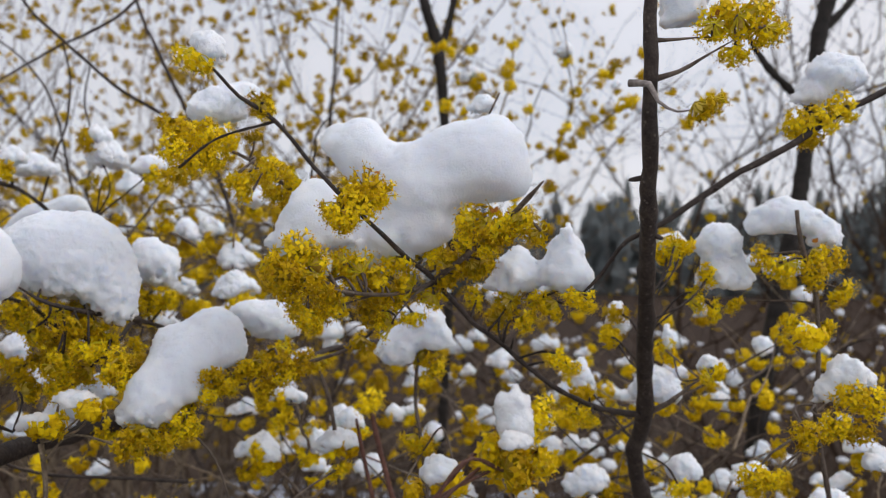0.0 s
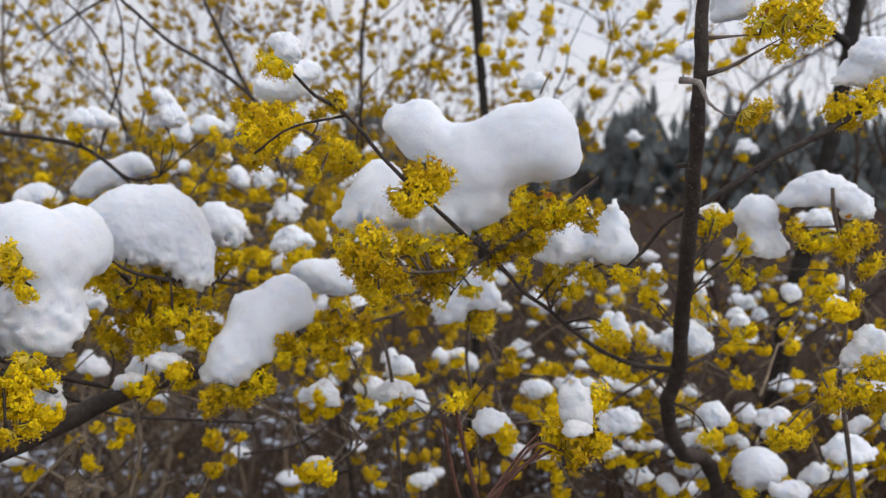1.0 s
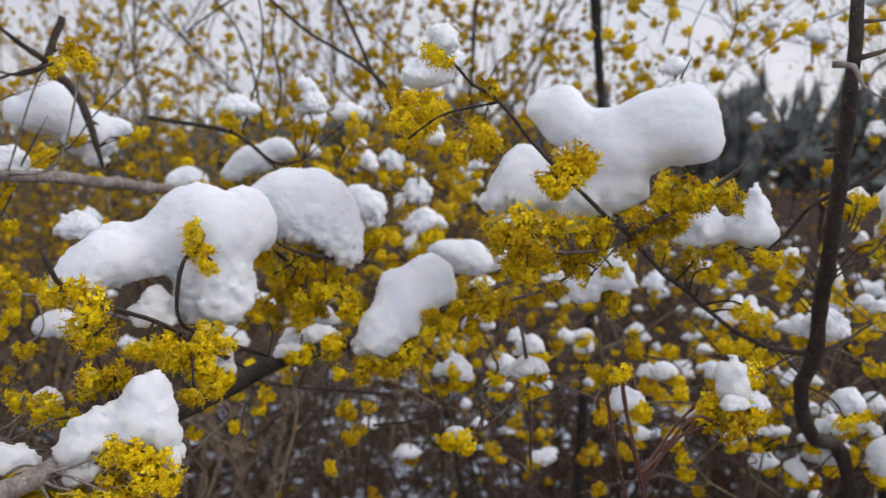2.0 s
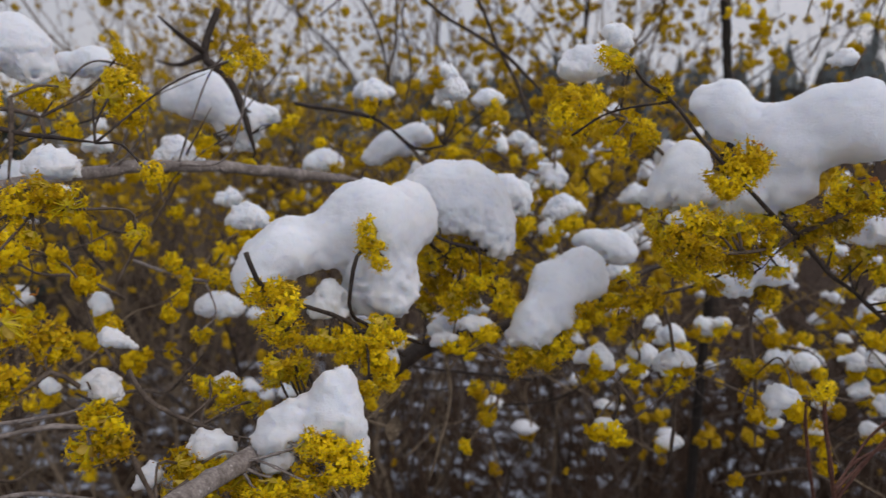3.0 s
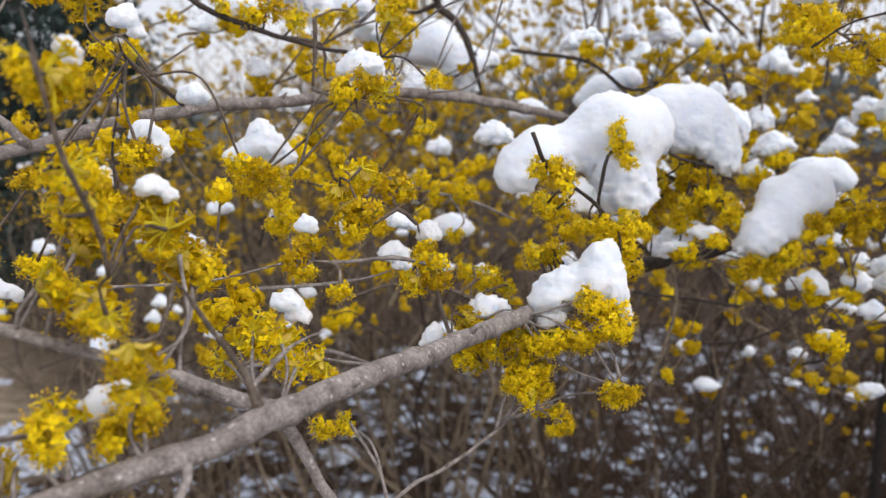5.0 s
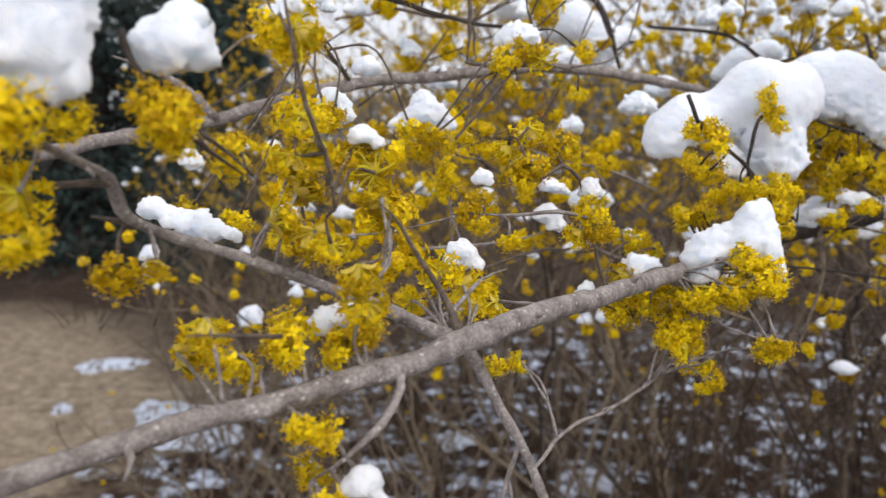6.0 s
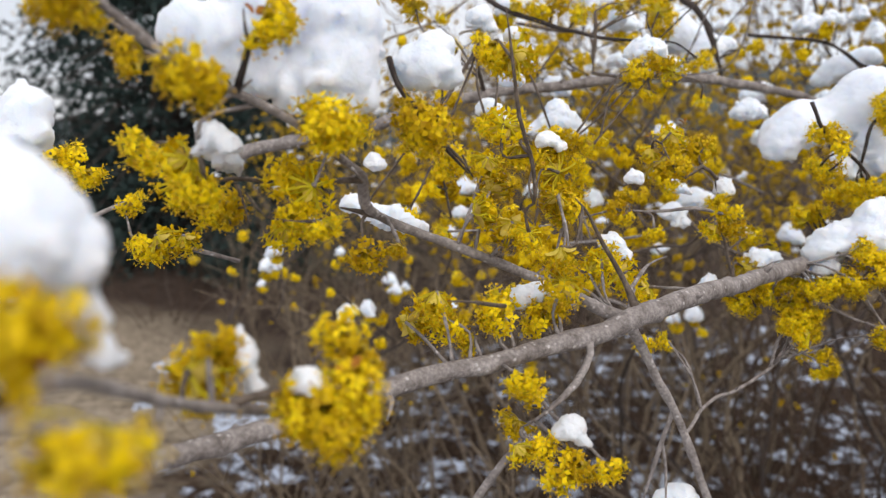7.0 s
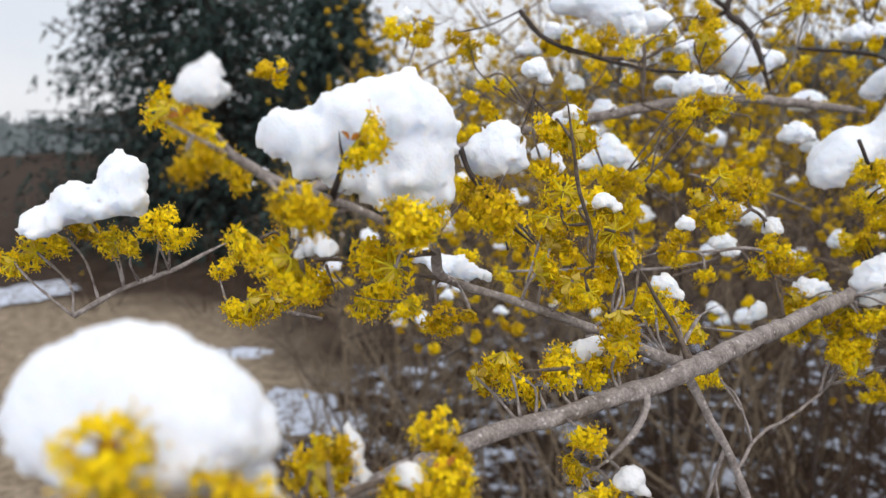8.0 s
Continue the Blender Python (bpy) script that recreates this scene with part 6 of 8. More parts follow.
snow([(-0.3459, 0.2416, 1.3832, 0.0088, 0.0077), (-0.3304, 0.2522, 1.3977, 0.0137, 0.0061), (-0.3513, 0.2399, 1.3819, 0.0034, 0.0037), (-0.3402, 0.2465, 1.381, 0.0049, 0.0045), (-0.348, 0.2468, 1.3872, 0.0027, 0.0037), (-0.3523, 0.2401, 1.382, 0.005, 0.0056)], "white snow cap on yellow blossom")
snow([(-0.2838, 0.1274, 1.3288, 0.0042, 0.0045), (-0.283, 0.1289, 1.3284, 0.0024, 0.0022), (-0.2848, 0.1287, 1.3302, 0.0015, 0.0029), (-0.2828, 0.1291, 1.3291, 0.0023, 0.0033), (-0.2798, 0.1267, 1.3282, 0.0014, 0.0031)], "grey-white wet snow lump on a bud")
snow([(-0.3982, 0.0699, 1.3371, 0.0057, 0.0049), (-0.4001, 0.0715, 1.337, 0.0032, 0.0033), (-0.399, 0.0707, 1.3405, 0.0025, 0.0025), (-0.3968, 0.0718, 1.3378, 0.0028, 0.0033), (-0.3944, 0.0708, 1.3363, 0.0031, 0.003)], "icy snow lump on a twig", True)
snow([(-0.1882, 0.4793, 1.2966, 0.0109, 0.0085), (-0.1999, 0.4792, 1.2856, 0.0133, 0.0071), (-0.2087, 0.4750, 1.2769, 0.0102, 0.0051)], "thin ridge of snow along a dark branch")
snow([(-0.2225, 0.2489, 1.2710, 0.0065, 0.0045), (-0.2178, 0.2507, 1.2731, 0.0045, 0.0038)], "glassy thawing fringe under a wedge of snow", True)
snow([(-0.1873, 0.2607, 1.2740, 0.0035, 0.0050), (-0.1865, 0.2636, 1.2774, 0.0025, 0.0045)], "glassy thawing fringe under a wedge of snow", True)
snow([(-0.2887, 0.2549, 1.2561, 0.0054, 0.0076), (-0.2926, 0.2531, 1.2520, 0.0041, 0.0038)], "slanting snow lump caught between twigs")
snow([(-0.3211, 0.2742, 1.3142, 0.0074, 0.0057), (-0.3147, 0.2758, 1.3109, 0.0051, 0.0037)], "white snow cap among yellow blossom")
snow([(-0.0485, 0.3970, 1.3664, 0.0097, 0.0065), (-0.0570, 0.3988, 1.3686, 0.0070, 0.0049)], "glassy thawing rim under a large snow lump", True)
snow([(0.0363, 0.2640, 1.3107, 0.0050, 0.0028), (0.0404, 0.2661, 1.3110, 0.0029, 0.0025)], "glassy thawing foot of a small snow lump", True)
snow([(-0.3448, -0.0694, 1.3502, 0.0064, 0.0078), (-0.3417, -0.0684, 1.3443, 0.0044, 0.0057), (-0.3475, -0.0703, 1.3553, 0.0042, 0.0042)], "grey thawing snow lump on a twig", True)
# flowering twigs of the shrub behind
spray((-0.217, 0.699, 1.245), (0.147, 0.003, 0.001), (-0.000, -0.002, 0.080), (-0.003, 0.150, 0.004), 16, 18, 3, 101)
spray((0.029, 0.729, 1.232), (0.132, 0.002, 0.001), (-0.000, -0.002, 0.073), (-0.003, 0.175, 0.005), 12, 30, 6, 102)
spray((0.287, 0.758, 1.259), (0.132, 0.002, 0.001), (-0.000, -0.003, 0.106), (-0.003, 0.150, 0.004), 16, 28, 6, 103)
spray((-0.238, 0.795, 1.395), (0.100, 0.002, 0.000), (-0.000, -0.002, 0.076), (-0.003, 0.150, 0.004), 10, 24, 6, 104)
spray((0.126, 0.972, 1.575), (0.069, 0.001, 0.000), (-0.000, -0.002, 0.092), (-0.002, 0.125, 0.003), 6, 26, 3, 113)
spray((-0.515, 0.490, 1.367), (0.104, 0.034, 0.001), (-0.006, 0.013, 0.099), (-0.038, 0.118, -0.017), 14, 40, 5, 105)
spray((-0.464, 0.407, 1.230), (0.087, 0.028, 0.001), (-0.003, 0.007, 0.052), (-0.031, 0.094, -0.014), 8, 18, 2, 106)
spray((-0.110, 0.894, 1.418), (0.211, 0.069, 0.003), (-0.005, 0.011, 0.084), (-0.038, 0.118, -0.017), 12, 30, 6, 107)
spray((-0.582, 0.397, 1.404), (0.170, 0.087, -0.005), (-0.004, 0.011, 0.076), (-0.050, 0.097, -0.017), 10, 30, 6, 108)
spray((-0.452, 0.353, 1.293), (0.110, 0.056, -0.003), (-0.003, 0.011, 0.071), (-0.041, 0.079, -0.014), 5, 26, 2, 109)
spray((-0.404, 0.247, 1.332), (0.078, 0.060, -0.002), (-0.005, 0.010, 0.074), (-0.048, 0.063, -0.012), 3, 24, 0, 110)
spray((-0.751, 0.424, 1.180), (0.122, 0.094, -0.003), (-0.006, 0.011, 0.083), (-0.121, 0.157, -0.029), 10, 26, 10, 111)
spray((-0.502, 0.173, 1.445), (0.083, 0.067, -0.004), (-0.002, 0.003, 0.021), (-0.078, 0.095, -0.021), 3, 12, 2, 112)
spray((-0.041, 0.727, 1.185), (0.201, 0.009, 0.001), (-0.001, 0.007, 0.089), (-0.008, 0.174, -0.014), 16, 38, 5, 121)
spray((0.252, 0.742, 1.208), (0.144, 0.006, 0.001), (-0.001, 0.009, 0.110), (-0.008, 0.174, -0.014), 18, 34, 6, 122)
spray((-0.271, 0.779, 1.331), (0.156, 0.007, 0.001), (-0.001, 0.008, 0.100), (-0.008, 0.174, -0.014), 14, 60, 12, 123)
spray((0.142, 1.041, 1.545), (0.106, 0.005, 0.001), (-0.001, 0.008, 0.095), (-0.007, 0.149, -0.012), 6, 36, 2, 124)
spray((-0.288, 0.618, 1.211), (0.096, 0.004, 0.001), (-0.001, 0.006, 0.077), (-0.005, 0.124, -0.010), 18, 14, 1, 125)
spray((0.34, 0.98, 1.25), (0.30, 0.006, 0.001), (0.0, 0.0, 0.15), (0.0, 0.18, 0.0), 30, 84, 44, 131)
spray((0.02, 0.95, 1.20), (0.20, 0.006, 0.001), (0.0, 0.0, 0.11), (0.0, 0.16, 0.0), 22, 60, 26, 132)
spray((0.20, 0.66, 1.17), (0.16, 0.006, 0.001), (0.0, 0.0, 0.06), (0.0, 0.08, 0.0), 10, 26, 12, 133)
spray((-0.30, 0.92, 1.36), (0.20, 0.05, 0.001), (0.0, 0.0, 0.08), (-0.04, 0.12, 0.0), 16, 56, 26, 134)
spray((-0.84, 0.74, 1.12), (0.22, 0.18, 0.0), (0.0, 0.0, 0.09), (-0.12, 0.15, 0.0), 18, 60, 16, 136)
# small snow caps among the blossom of the shrub behind
snow([(-0.0548, 0.577, 1.2622, 0.0094, 0.009), (-0.0491, 0.5769, 1.258, 0.0053, 0.004), (-0.0632, 0.5766, 1.2617, 0.005, 0.0032), (-0.0632, 0.5762, 1.2562, 0.0058, 0.0038)], "small white snow cap resting on yellow blossom")
flowers([(-0.0556, 0.5709, 1.2496, 0.9744), (-0.0471, 0.5716, 1.2531, 0.8733)], PLAIN_UMBELS)
snow([(-0.0546, 0.5067, 1.2614, 0.0113, 0.0074), (-0.0507, 0.507, 1.2634, 0.0066, 0.0032), (-0.0461, 0.5072, 1.2634, 0.0071, 0.0049), (-0.0608, 0.5061, 1.2572, 0.0079, 0.0025)], "small white snow cap resting on yellow blossom")
flowers([(-0.0489, 0.5015, 1.2562, 0.8758), (-0.0557, 0.5011, 1.2552, 0.8312)], PLAIN_UMBELS)
snow([(0.009, 0.4588, 1.2565, 0.0113, 0.0091), (0.0159, 0.4592, 1.2567, 0.0049, 0.0055), (0.0079, 0.4584, 1.2523, 0.0053, 0.0042), (0.0158, 0.459, 1.255, 0.0064, 0.0039)], "small white snow cap resting on yellow blossom")
flowers([(-0.0032, 0.4523, 1.2443, 0.7715), (0.0177, 0.4535, 1.2478, 0.9878)], PLAIN_UMBELS)
snow([(-0.0947, 0.4521, 1.2299, 0.0081, 0.0055), (-0.0962, 0.4518, 1.2266, 0.0047, 0.0023), (-0.0907, 0.4521, 1.2281, 0.0051, 0.0028), (-0.0991, 0.4518, 1.2282, 0.0034, 0.0033)], "small white snow cap resting on yellow blossom")
flowers([(-0.0912, 0.4469, 1.2255, 0.9496), (-0.0991, 0.4465, 1.2254, 0.9495)], PLAIN_UMBELS)
snow([(-0.0965, 0.5567, 1.2817, 0.0097, 0.0055), (-0.0988, 0.5565, 1.2796, 0.0059, 0.0038), (-0.0869, 0.557, 1.2796, 0.0066, 0.0021), (-0.0923, 0.5567, 1.2789, 0.0051, 0.003)], "small white snow cap resting on yellow blossom")
flowers([(-0.096, 0.5511, 1.2744, 0.8293), (-0.0978, 0.5513, 1.2779, 0.855)], PLAIN_UMBELS)
snow([(-0.0301, 0.6577, 1.2532, 0.0076, 0.0064), (-0.028, 0.6575, 1.2494, 0.0055, 0.0029), (-0.0227, 0.6581, 1.2542, 0.0052, 0.0025), (-0.0315, 0.6578, 1.2548, 0.0053, 0.0042)], "little snow cap on a twig of the thicket")
flowers([(-0.0358, 0.6519, 1.2464, 0.8145)], PLAIN_UMBELS)
snow([(-0.0136, 0.6586, 1.2556, 0.0068, 0.006), (-0.0137, 0.6585, 1.2543, 0.0028, 0.004), (-0.0166, 0.6585, 1.2549, 0.0027, 0.002), (-0.0177, 0.6585, 1.2556, 0.0049, 0.004)], "little snow cap on a twig of the thicket")
flowers([(-0.0137, 0.6531, 1.2496, 0.9167)], PLAIN_UMBELS)
snow([(-0.1612, 0.662, 1.3748, 0.0106, 0.0136), (-0.1536, 0.6623, 1.3748, 0.0071, 0.0067), (-0.1591, 0.6617, 1.3694, 0.006, 0.0082), (-0.1571, 0.6626, 1.3793, 0.0041, 0.0053)], "little snow cap on a twig of the thicket")
flowers([(-0.1667, 0.6556, 1.3612, 0.7622)], PLAIN_UMBELS)
snow([(-0.1449, 0.6107, 1.3526, 0.0126, 0.0119), (-0.1521, 0.6101, 1.3493, 0.0089, 0.0056), (-0.1483, 0.6104, 1.3516, 0.008, 0.0076), (-0.1338, 0.6111, 1.3521, 0.0081, 0.0055)], "small white snow cap resting on yellow blossom")
flowers([(-0.1346, 0.6051, 1.3408, 0.9678), (-0.1435, 0.6044, 1.3368, 0.8837)], PLAIN_UMBELS)
snow([(-0.1803, 0.6632, 1.3992, 0.0068, 0.0106), (-0.1828, 0.6629, 1.3975, 0.0027, 0.0037), (-0.1799, 0.6631, 1.3977, 0.0047, 0.0036), (-0.1795, 0.6631, 1.3975, 0.0041, 0.0066)], "little snow cap on a twig of the thicket")
flowers([(-0.1785, 0.6571, 1.3859, 0.8729)], PLAIN_UMBELS)
snow([(-0.2112, 0.6633, 1.4169, 0.0053, 0.0051), (-0.21, 0.6634, 1.4173, 0.0031, 0.003), (-0.2144, 0.6629, 1.4135, 0.0035, 0.0036), (-0.2134, 0.6632, 1.4163, 0.0025, 0.0018)], "little snow cap on a twig of the thicket")
flowers([(-0.2153, 0.6576, 1.4114, 0.9653)], PLAIN_UMBELS)
snow([(-0.2939, 0.5815, 1.4434, 0.0094, 0.0083), (-0.3002, 0.581, 1.4404, 0.0044, 0.003), (-0.2996, 0.581, 1.4405, 0.0053, 0.0045), (-0.2948, 0.5815, 1.4439, 0.0052, 0.0057)], "small white snow cap resting on yellow blossom")
flowers([(-0.2976, 0.5754, 1.4317, 0.8128), (-0.2978, 0.5756, 1.434, 0.7732)], PLAIN_UMBELS)
snow([(-0.4471, 0.7573, 1.4638, 0.0078, 0.0068), (-0.4404, 0.7576, 1.4636, 0.0034, 0.0023), (-0.454, 0.7571, 1.4646, 0.0041, 0.0039), (-0.4396, 0.7573, 1.4601, 0.0036, 0.0039)], "little snow cap on a twig of the thicket")
flowers([(-0.4369, 0.7522, 1.457, 0.9635)], PLAIN_UMBELS)
snow([(0.0529, 0.6591, 1.2255, 0.0113, 0.0077), (0.0506, 0.6587, 1.222, 0.0056, 0.0044), (0.053, 0.6592, 1.2272, 0.0075, 0.005), (0.0525, 0.659, 1.225, 0.0083, 0.0037)], "little snow cap on a twig of the thicket")
flowers([(0.0622, 0.6538, 1.2179, 0.8434)], PLAIN_UMBELS)
snow([(0.1152, 0.6106, 1.2143, 0.0147, 0.0119), (0.1111, 0.6107, 1.2175, 0.0071, 0.005), (0.1023, 0.6099, 1.2117, 0.008, 0.0041), (0.1051, 0.6096, 1.2073, 0.0063, 0.0057)], "small white snow cap resting on yellow blossom")
flowers([(0.1293, 0.6054, 1.2045, 0.8525), (0.1244, 0.6053, 1.2052, 0.767)], PLAIN_UMBELS)
snow([(0.1017, 0.5665, 1.2951, 0.0065, 0.0128), (0.1073, 0.5664, 1.2907, 0.0031, 0.0066), (0.0985, 0.5658, 1.288, 0.0047, 0.0046), (0.102, 0.5667, 1.297, 0.0034, 0.0079)], "small white snow cap resting on yellow blossom")
flowers([(0.1041, 0.5606, 1.2832, 0.8331), (0.1, 0.5603, 1.2815, 0.9205)], PLAIN_UMBELS)
snow([(0.2086, 0.5826, 1.1901, 0.0184, 0.0151), (0.2192, 0.5831, 1.1901, 0.01, 0.0054), (0.2038, 0.5816, 1.1808, 0.0104, 0.0083), (0.2125, 0.5825, 1.1866, 0.0125, 0.0065)], "small white snow cap resting on yellow blossom")
flowers([(0.1996, 0.5755, 1.1697, 0.875), (0.226, 0.5773, 1.1773, 0.9458)], PLAIN_UMBELS)
snow([(0.1834, 0.6598, 1.1651, 0.0151, 0.0128), (0.1826, 0.6596, 1.1633, 0.0107, 0.0049), (0.1838, 0.6599, 1.1661, 0.0076, 0.0083), (0.1804, 0.6592, 1.1593, 0.0057, 0.0092)], "little snow cap on a twig of the thicket")
flowers([(0.1976, 0.6541, 1.1499, 0.7992)], PLAIN_UMBELS)
snow([(0.2264, 0.5624, 1.1788, 0.013, 0.0091), (0.2304, 0.5626, 1.1801, 0.0067, 0.0032), (0.2152, 0.562, 1.1803, 0.0057, 0.006), (0.2198, 0.5617, 1.1743, 0.0049, 0.0032)], "small white snow cap resting on yellow blossom")
flowers([(0.212, 0.5557, 1.167, 0.9543), (0.2106, 0.5557, 1.167, 0.8066)], PLAIN_UMBELS)
snow([(0.1731, 0.5205, 1.3081, 0.0065, 0.006), (0.17, 0.5202, 1.3065, 0.003, 0.0043), (0.1714, 0.5203, 1.3066, 0.0039, 0.0027), (0.1762, 0.5203, 1.3041, 0.0039, 0.0022)], "small white snow cap resting on yellow blossom")
flowers([(0.1761, 0.515, 1.301, 0.8725), (0.1739, 0.515, 1.3026, 0.826)], PLAIN_UMBELS)
snow([(0.1171, 0.5204, 1.3373, 0.0065, 0.01), (0.1173, 0.5206, 1.34, 0.0039, 0.0041), (0.114, 0.5198, 1.3316, 0.0039, 0.0043), (0.1198, 0.52, 1.3307, 0.0047, 0.0065)], "small white snow cap resting on yellow blossom")
flowers([(0.1138, 0.5143, 1.3252, 0.8962), (0.1102, 0.514, 1.3245, 0.8803)], PLAIN_UMBELS)
snow([(0.1602, 0.5711, 1.3197, 0.0032, 0.0109), (0.1604, 0.5707, 1.3153, 0.0013, 0.0046), (0.1633, 0.5712, 1.3201, 0.0015, 0.004), (0.159, 0.5708, 1.3173, 0.0013, 0.0049)], "small white snow cap resting on yellow blossom")
flowers([(0.1572, 0.5651, 1.3097, 0.948), (0.1624, 0.5649, 1.3042, 0.8602)], PLAIN_UMBELS)
snow([(0.14, 0.4749, 1.3819, 0.0068, 0.0061), (0.1341, 0.4746, 1.3818, 0.0039, 0.0029), (0.1431, 0.4748, 1.3794, 0.0048, 0.0031), (0.1365, 0.4744, 1.3784, 0.0048, 0.0023)], "small white snow cap resting on yellow blossom")
flowers([(0.1343, 0.469, 1.3741, 0.9552), (0.1455, 0.4697, 1.3767, 0.7973)], PLAIN_UMBELS)
snow([(0.2666, 0.5665, 1.2074, 0.0162, 0.0073), (0.2641, 0.5662, 1.2058, 0.0108, 0.004), (0.2672, 0.5665, 1.208, 0.01, 0.0041), (0.281, 0.5672, 1.2085, 0.0068, 0.0034)], "small white snow cap resting on yellow blossom")
flowers([(0.2582, 0.5605, 1.2003, 0.7929), (0.2719, 0.561, 1.1986, 0.7516)], PLAIN_UMBELS)
snow([(0.1934, 0.4232, 1.3356, 0.0044, 0.0041), (0.197, 0.4234, 1.3367, 0.0021, 0.0021), (0.1927, 0.4232, 1.3361, 0.0028, 0.0027), (0.191, 0.4231, 1.3363, 0.0025, 0.0016)], "small white snow cap resting on yellow blossom")
flowers([(0.1956, 0.4178, 1.3305, 0.9587), (0.1904, 0.4176, 1.3306, 0.8479)], PLAIN_UMBELS)
snow([(0.1117, 0.715, 1.2639, 0.0101, 0.01), (0.1108, 0.7152, 1.2661, 0.0039, 0.006), (0.1056, 0.7142, 1.2576, 0.0059, 0.0056), (0.1197, 0.7154, 1.2643, 0.0038, 0.0042)], "little snow cap on a twig of the thicket")
flowers([(0.1101, 0.7092, 1.2549, 0.8202)], PLAIN_UMBELS)
snow([(0.2567, 0.7704, 1.2503, 0.0078, 0.0058), (0.2604, 0.7706, 1.2501, 0.0039, 0.0025), (0.2573, 0.7701, 1.2465, 0.0034, 0.0039), (0.261, 0.7705, 1.2488, 0.0045, 0.0031)], "little snow cap on a twig of the thicket")
flowers([(0.2483, 0.7645, 1.2439, 0.9973)], PLAIN_UMBELS)
snow([(-0.1682, 0.4145, 1.2993, 0.0084, 0.0056), (-0.1644, 0.4146, 1.2986, 0.0046, 0.0038), (-0.1766, 0.4141, 1.3, 0.0062, 0.0033), (-0.1627, 0.4146, 1.2982, 0.0033, 0.003)], "small white snow cap resting on yellow blossom")
flowers([(-0.1639, 0.4093, 1.2952, 0.8702), (-0.158, 0.4096, 1.2953, 0.7615)], PLAIN_UMBELS)
snow([(-0.1868, 0.4127, 1.2883, 0.0075, 0.0039), (-0.1927, 0.4124, 1.2869, 0.0053, 0.0015), (-0.1816, 0.413, 1.2888, 0.0043, 0.0025), (-0.1924, 0.4124, 1.2877, 0.0052, 0.0018)], "small white snow cap resting on yellow blossom")
flowers([(-0.1797, 0.4078, 1.285, 0.9858), (-0.1863, 0.4074, 1.284, 0.7689)], PLAIN_UMBELS)
snow([(-0.2128, 0.3714, 1.2878, 0.0064, 0.0089), (-0.2149, 0.3714, 1.2895, 0.0033, 0.0044), (-0.2161, 0.3712, 1.2871, 0.004, 0.005), (-0.216, 0.371, 1.2845, 0.0041, 0.0044)], "small white snow cap resting on yellow blossom")
flowers([(-0.2107, 0.3658, 1.2803, 0.9587), (-0.2122, 0.3657, 1.2796, 0.9822)], PLAIN_UMBELS)
snow([(-0.2585, 0.5506, 1.2928, 0.0071, 0.0091), (-0.2613, 0.5506, 1.294, 0.0037, 0.0049), (-0.2569, 0.5506, 1.2922, 0.0045, 0.0031), (-0.2525, 0.5508, 1.2916, 0.0039, 0.0046)], "small white snow cap resting on yellow blossom")
flowers([(-0.2598, 0.5445, 1.2807, 0.8632), (-0.2627, 0.5446, 1.2835, 0.8713)], PLAIN_UMBELS)
snow([(-0.2749, 0.5515, 1.3128, 0.0081, 0.0109), (-0.2772, 0.5516, 1.3153, 0.0057, 0.0043), (-0.2712, 0.5516, 1.3119, 0.0045, 0.0065), (-0.2828, 0.551, 1.3111, 0.0044, 0.0055)], "small white snow cap resting on yellow blossom")
flowers([(-0.2816, 0.5455, 1.3038, 0.8725), (-0.2733, 0.5456, 1.3015, 0.7791)], PLAIN_UMBELS)
snow([(0.0797, 0.7065, 1.1778, 0.0081, 0.0064), (0.0775, 0.7063, 1.1757, 0.0055, 0.004), (0.0716, 0.7062, 1.1777, 0.0045, 0.0041), (0.0808, 0.7063, 1.1749, 0.0051, 0.0023)], "little snow cap on a twig of the thicket")
flowers([(0.0879, 0.7013, 1.1714, 0.9009)], PLAIN_UMBELS)
snow([(-0.1013, 0.6581, 1.2951, 0.0106, 0.006), (-0.1064, 0.6576, 1.2917, 0.0079, 0.0028), (-0.1016, 0.6582, 1.2967, 0.007, 0.0035), (-0.1069, 0.6576, 1.2921, 0.0061, 0.0041)], "little snow cap on a twig of the thicket")
flowers([(-0.093, 0.653, 1.2903, 0.8093)], PLAIN_UMBELS)
snow([(0.2809, 0.7254, 1.3003, 0.0073, 0.0109), (0.2859, 0.7259, 1.3036, 0.0031, 0.0076), (0.2854, 0.7257, 1.3012, 0.0037, 0.0038), (0.2754, 0.7254, 1.3038, 0.0043, 0.0062)], "little snow cap on a twig of the thicket")
flowers([(0.2733, 0.7188, 1.2853, 0.8719)], PLAIN_UMBELS)
snow([(0.2772, 0.7806, 1.3635, 0.0086, 0.0097), (0.2789, 0.7805, 1.3604, 0.0039, 0.0063), (0.2757, 0.7804, 1.3619, 0.0037, 0.0042), (0.2765, 0.7803, 1.3598, 0.0047, 0.0054)], "little snow cap on a twig of the thicket")
flowers([(0.2805, 0.7749, 1.3527, 0.754)], PLAIN_UMBELS)
snow([(0.0419, 0.7521, 1.1412, 0.0112, 0.0078), (0.0434, 0.7518, 1.1365, 0.0044, 0.004), (0.0454, 0.7521, 1.14, 0.0047, 0.0041), (0.0325, 0.7518, 1.1432, 0.0056, 0.0031)], "little snow cap on a twig of the thicket")
flowers([(0.0419, 0.7462, 1.1311, 0.8038)], PLAIN_UMBELS)
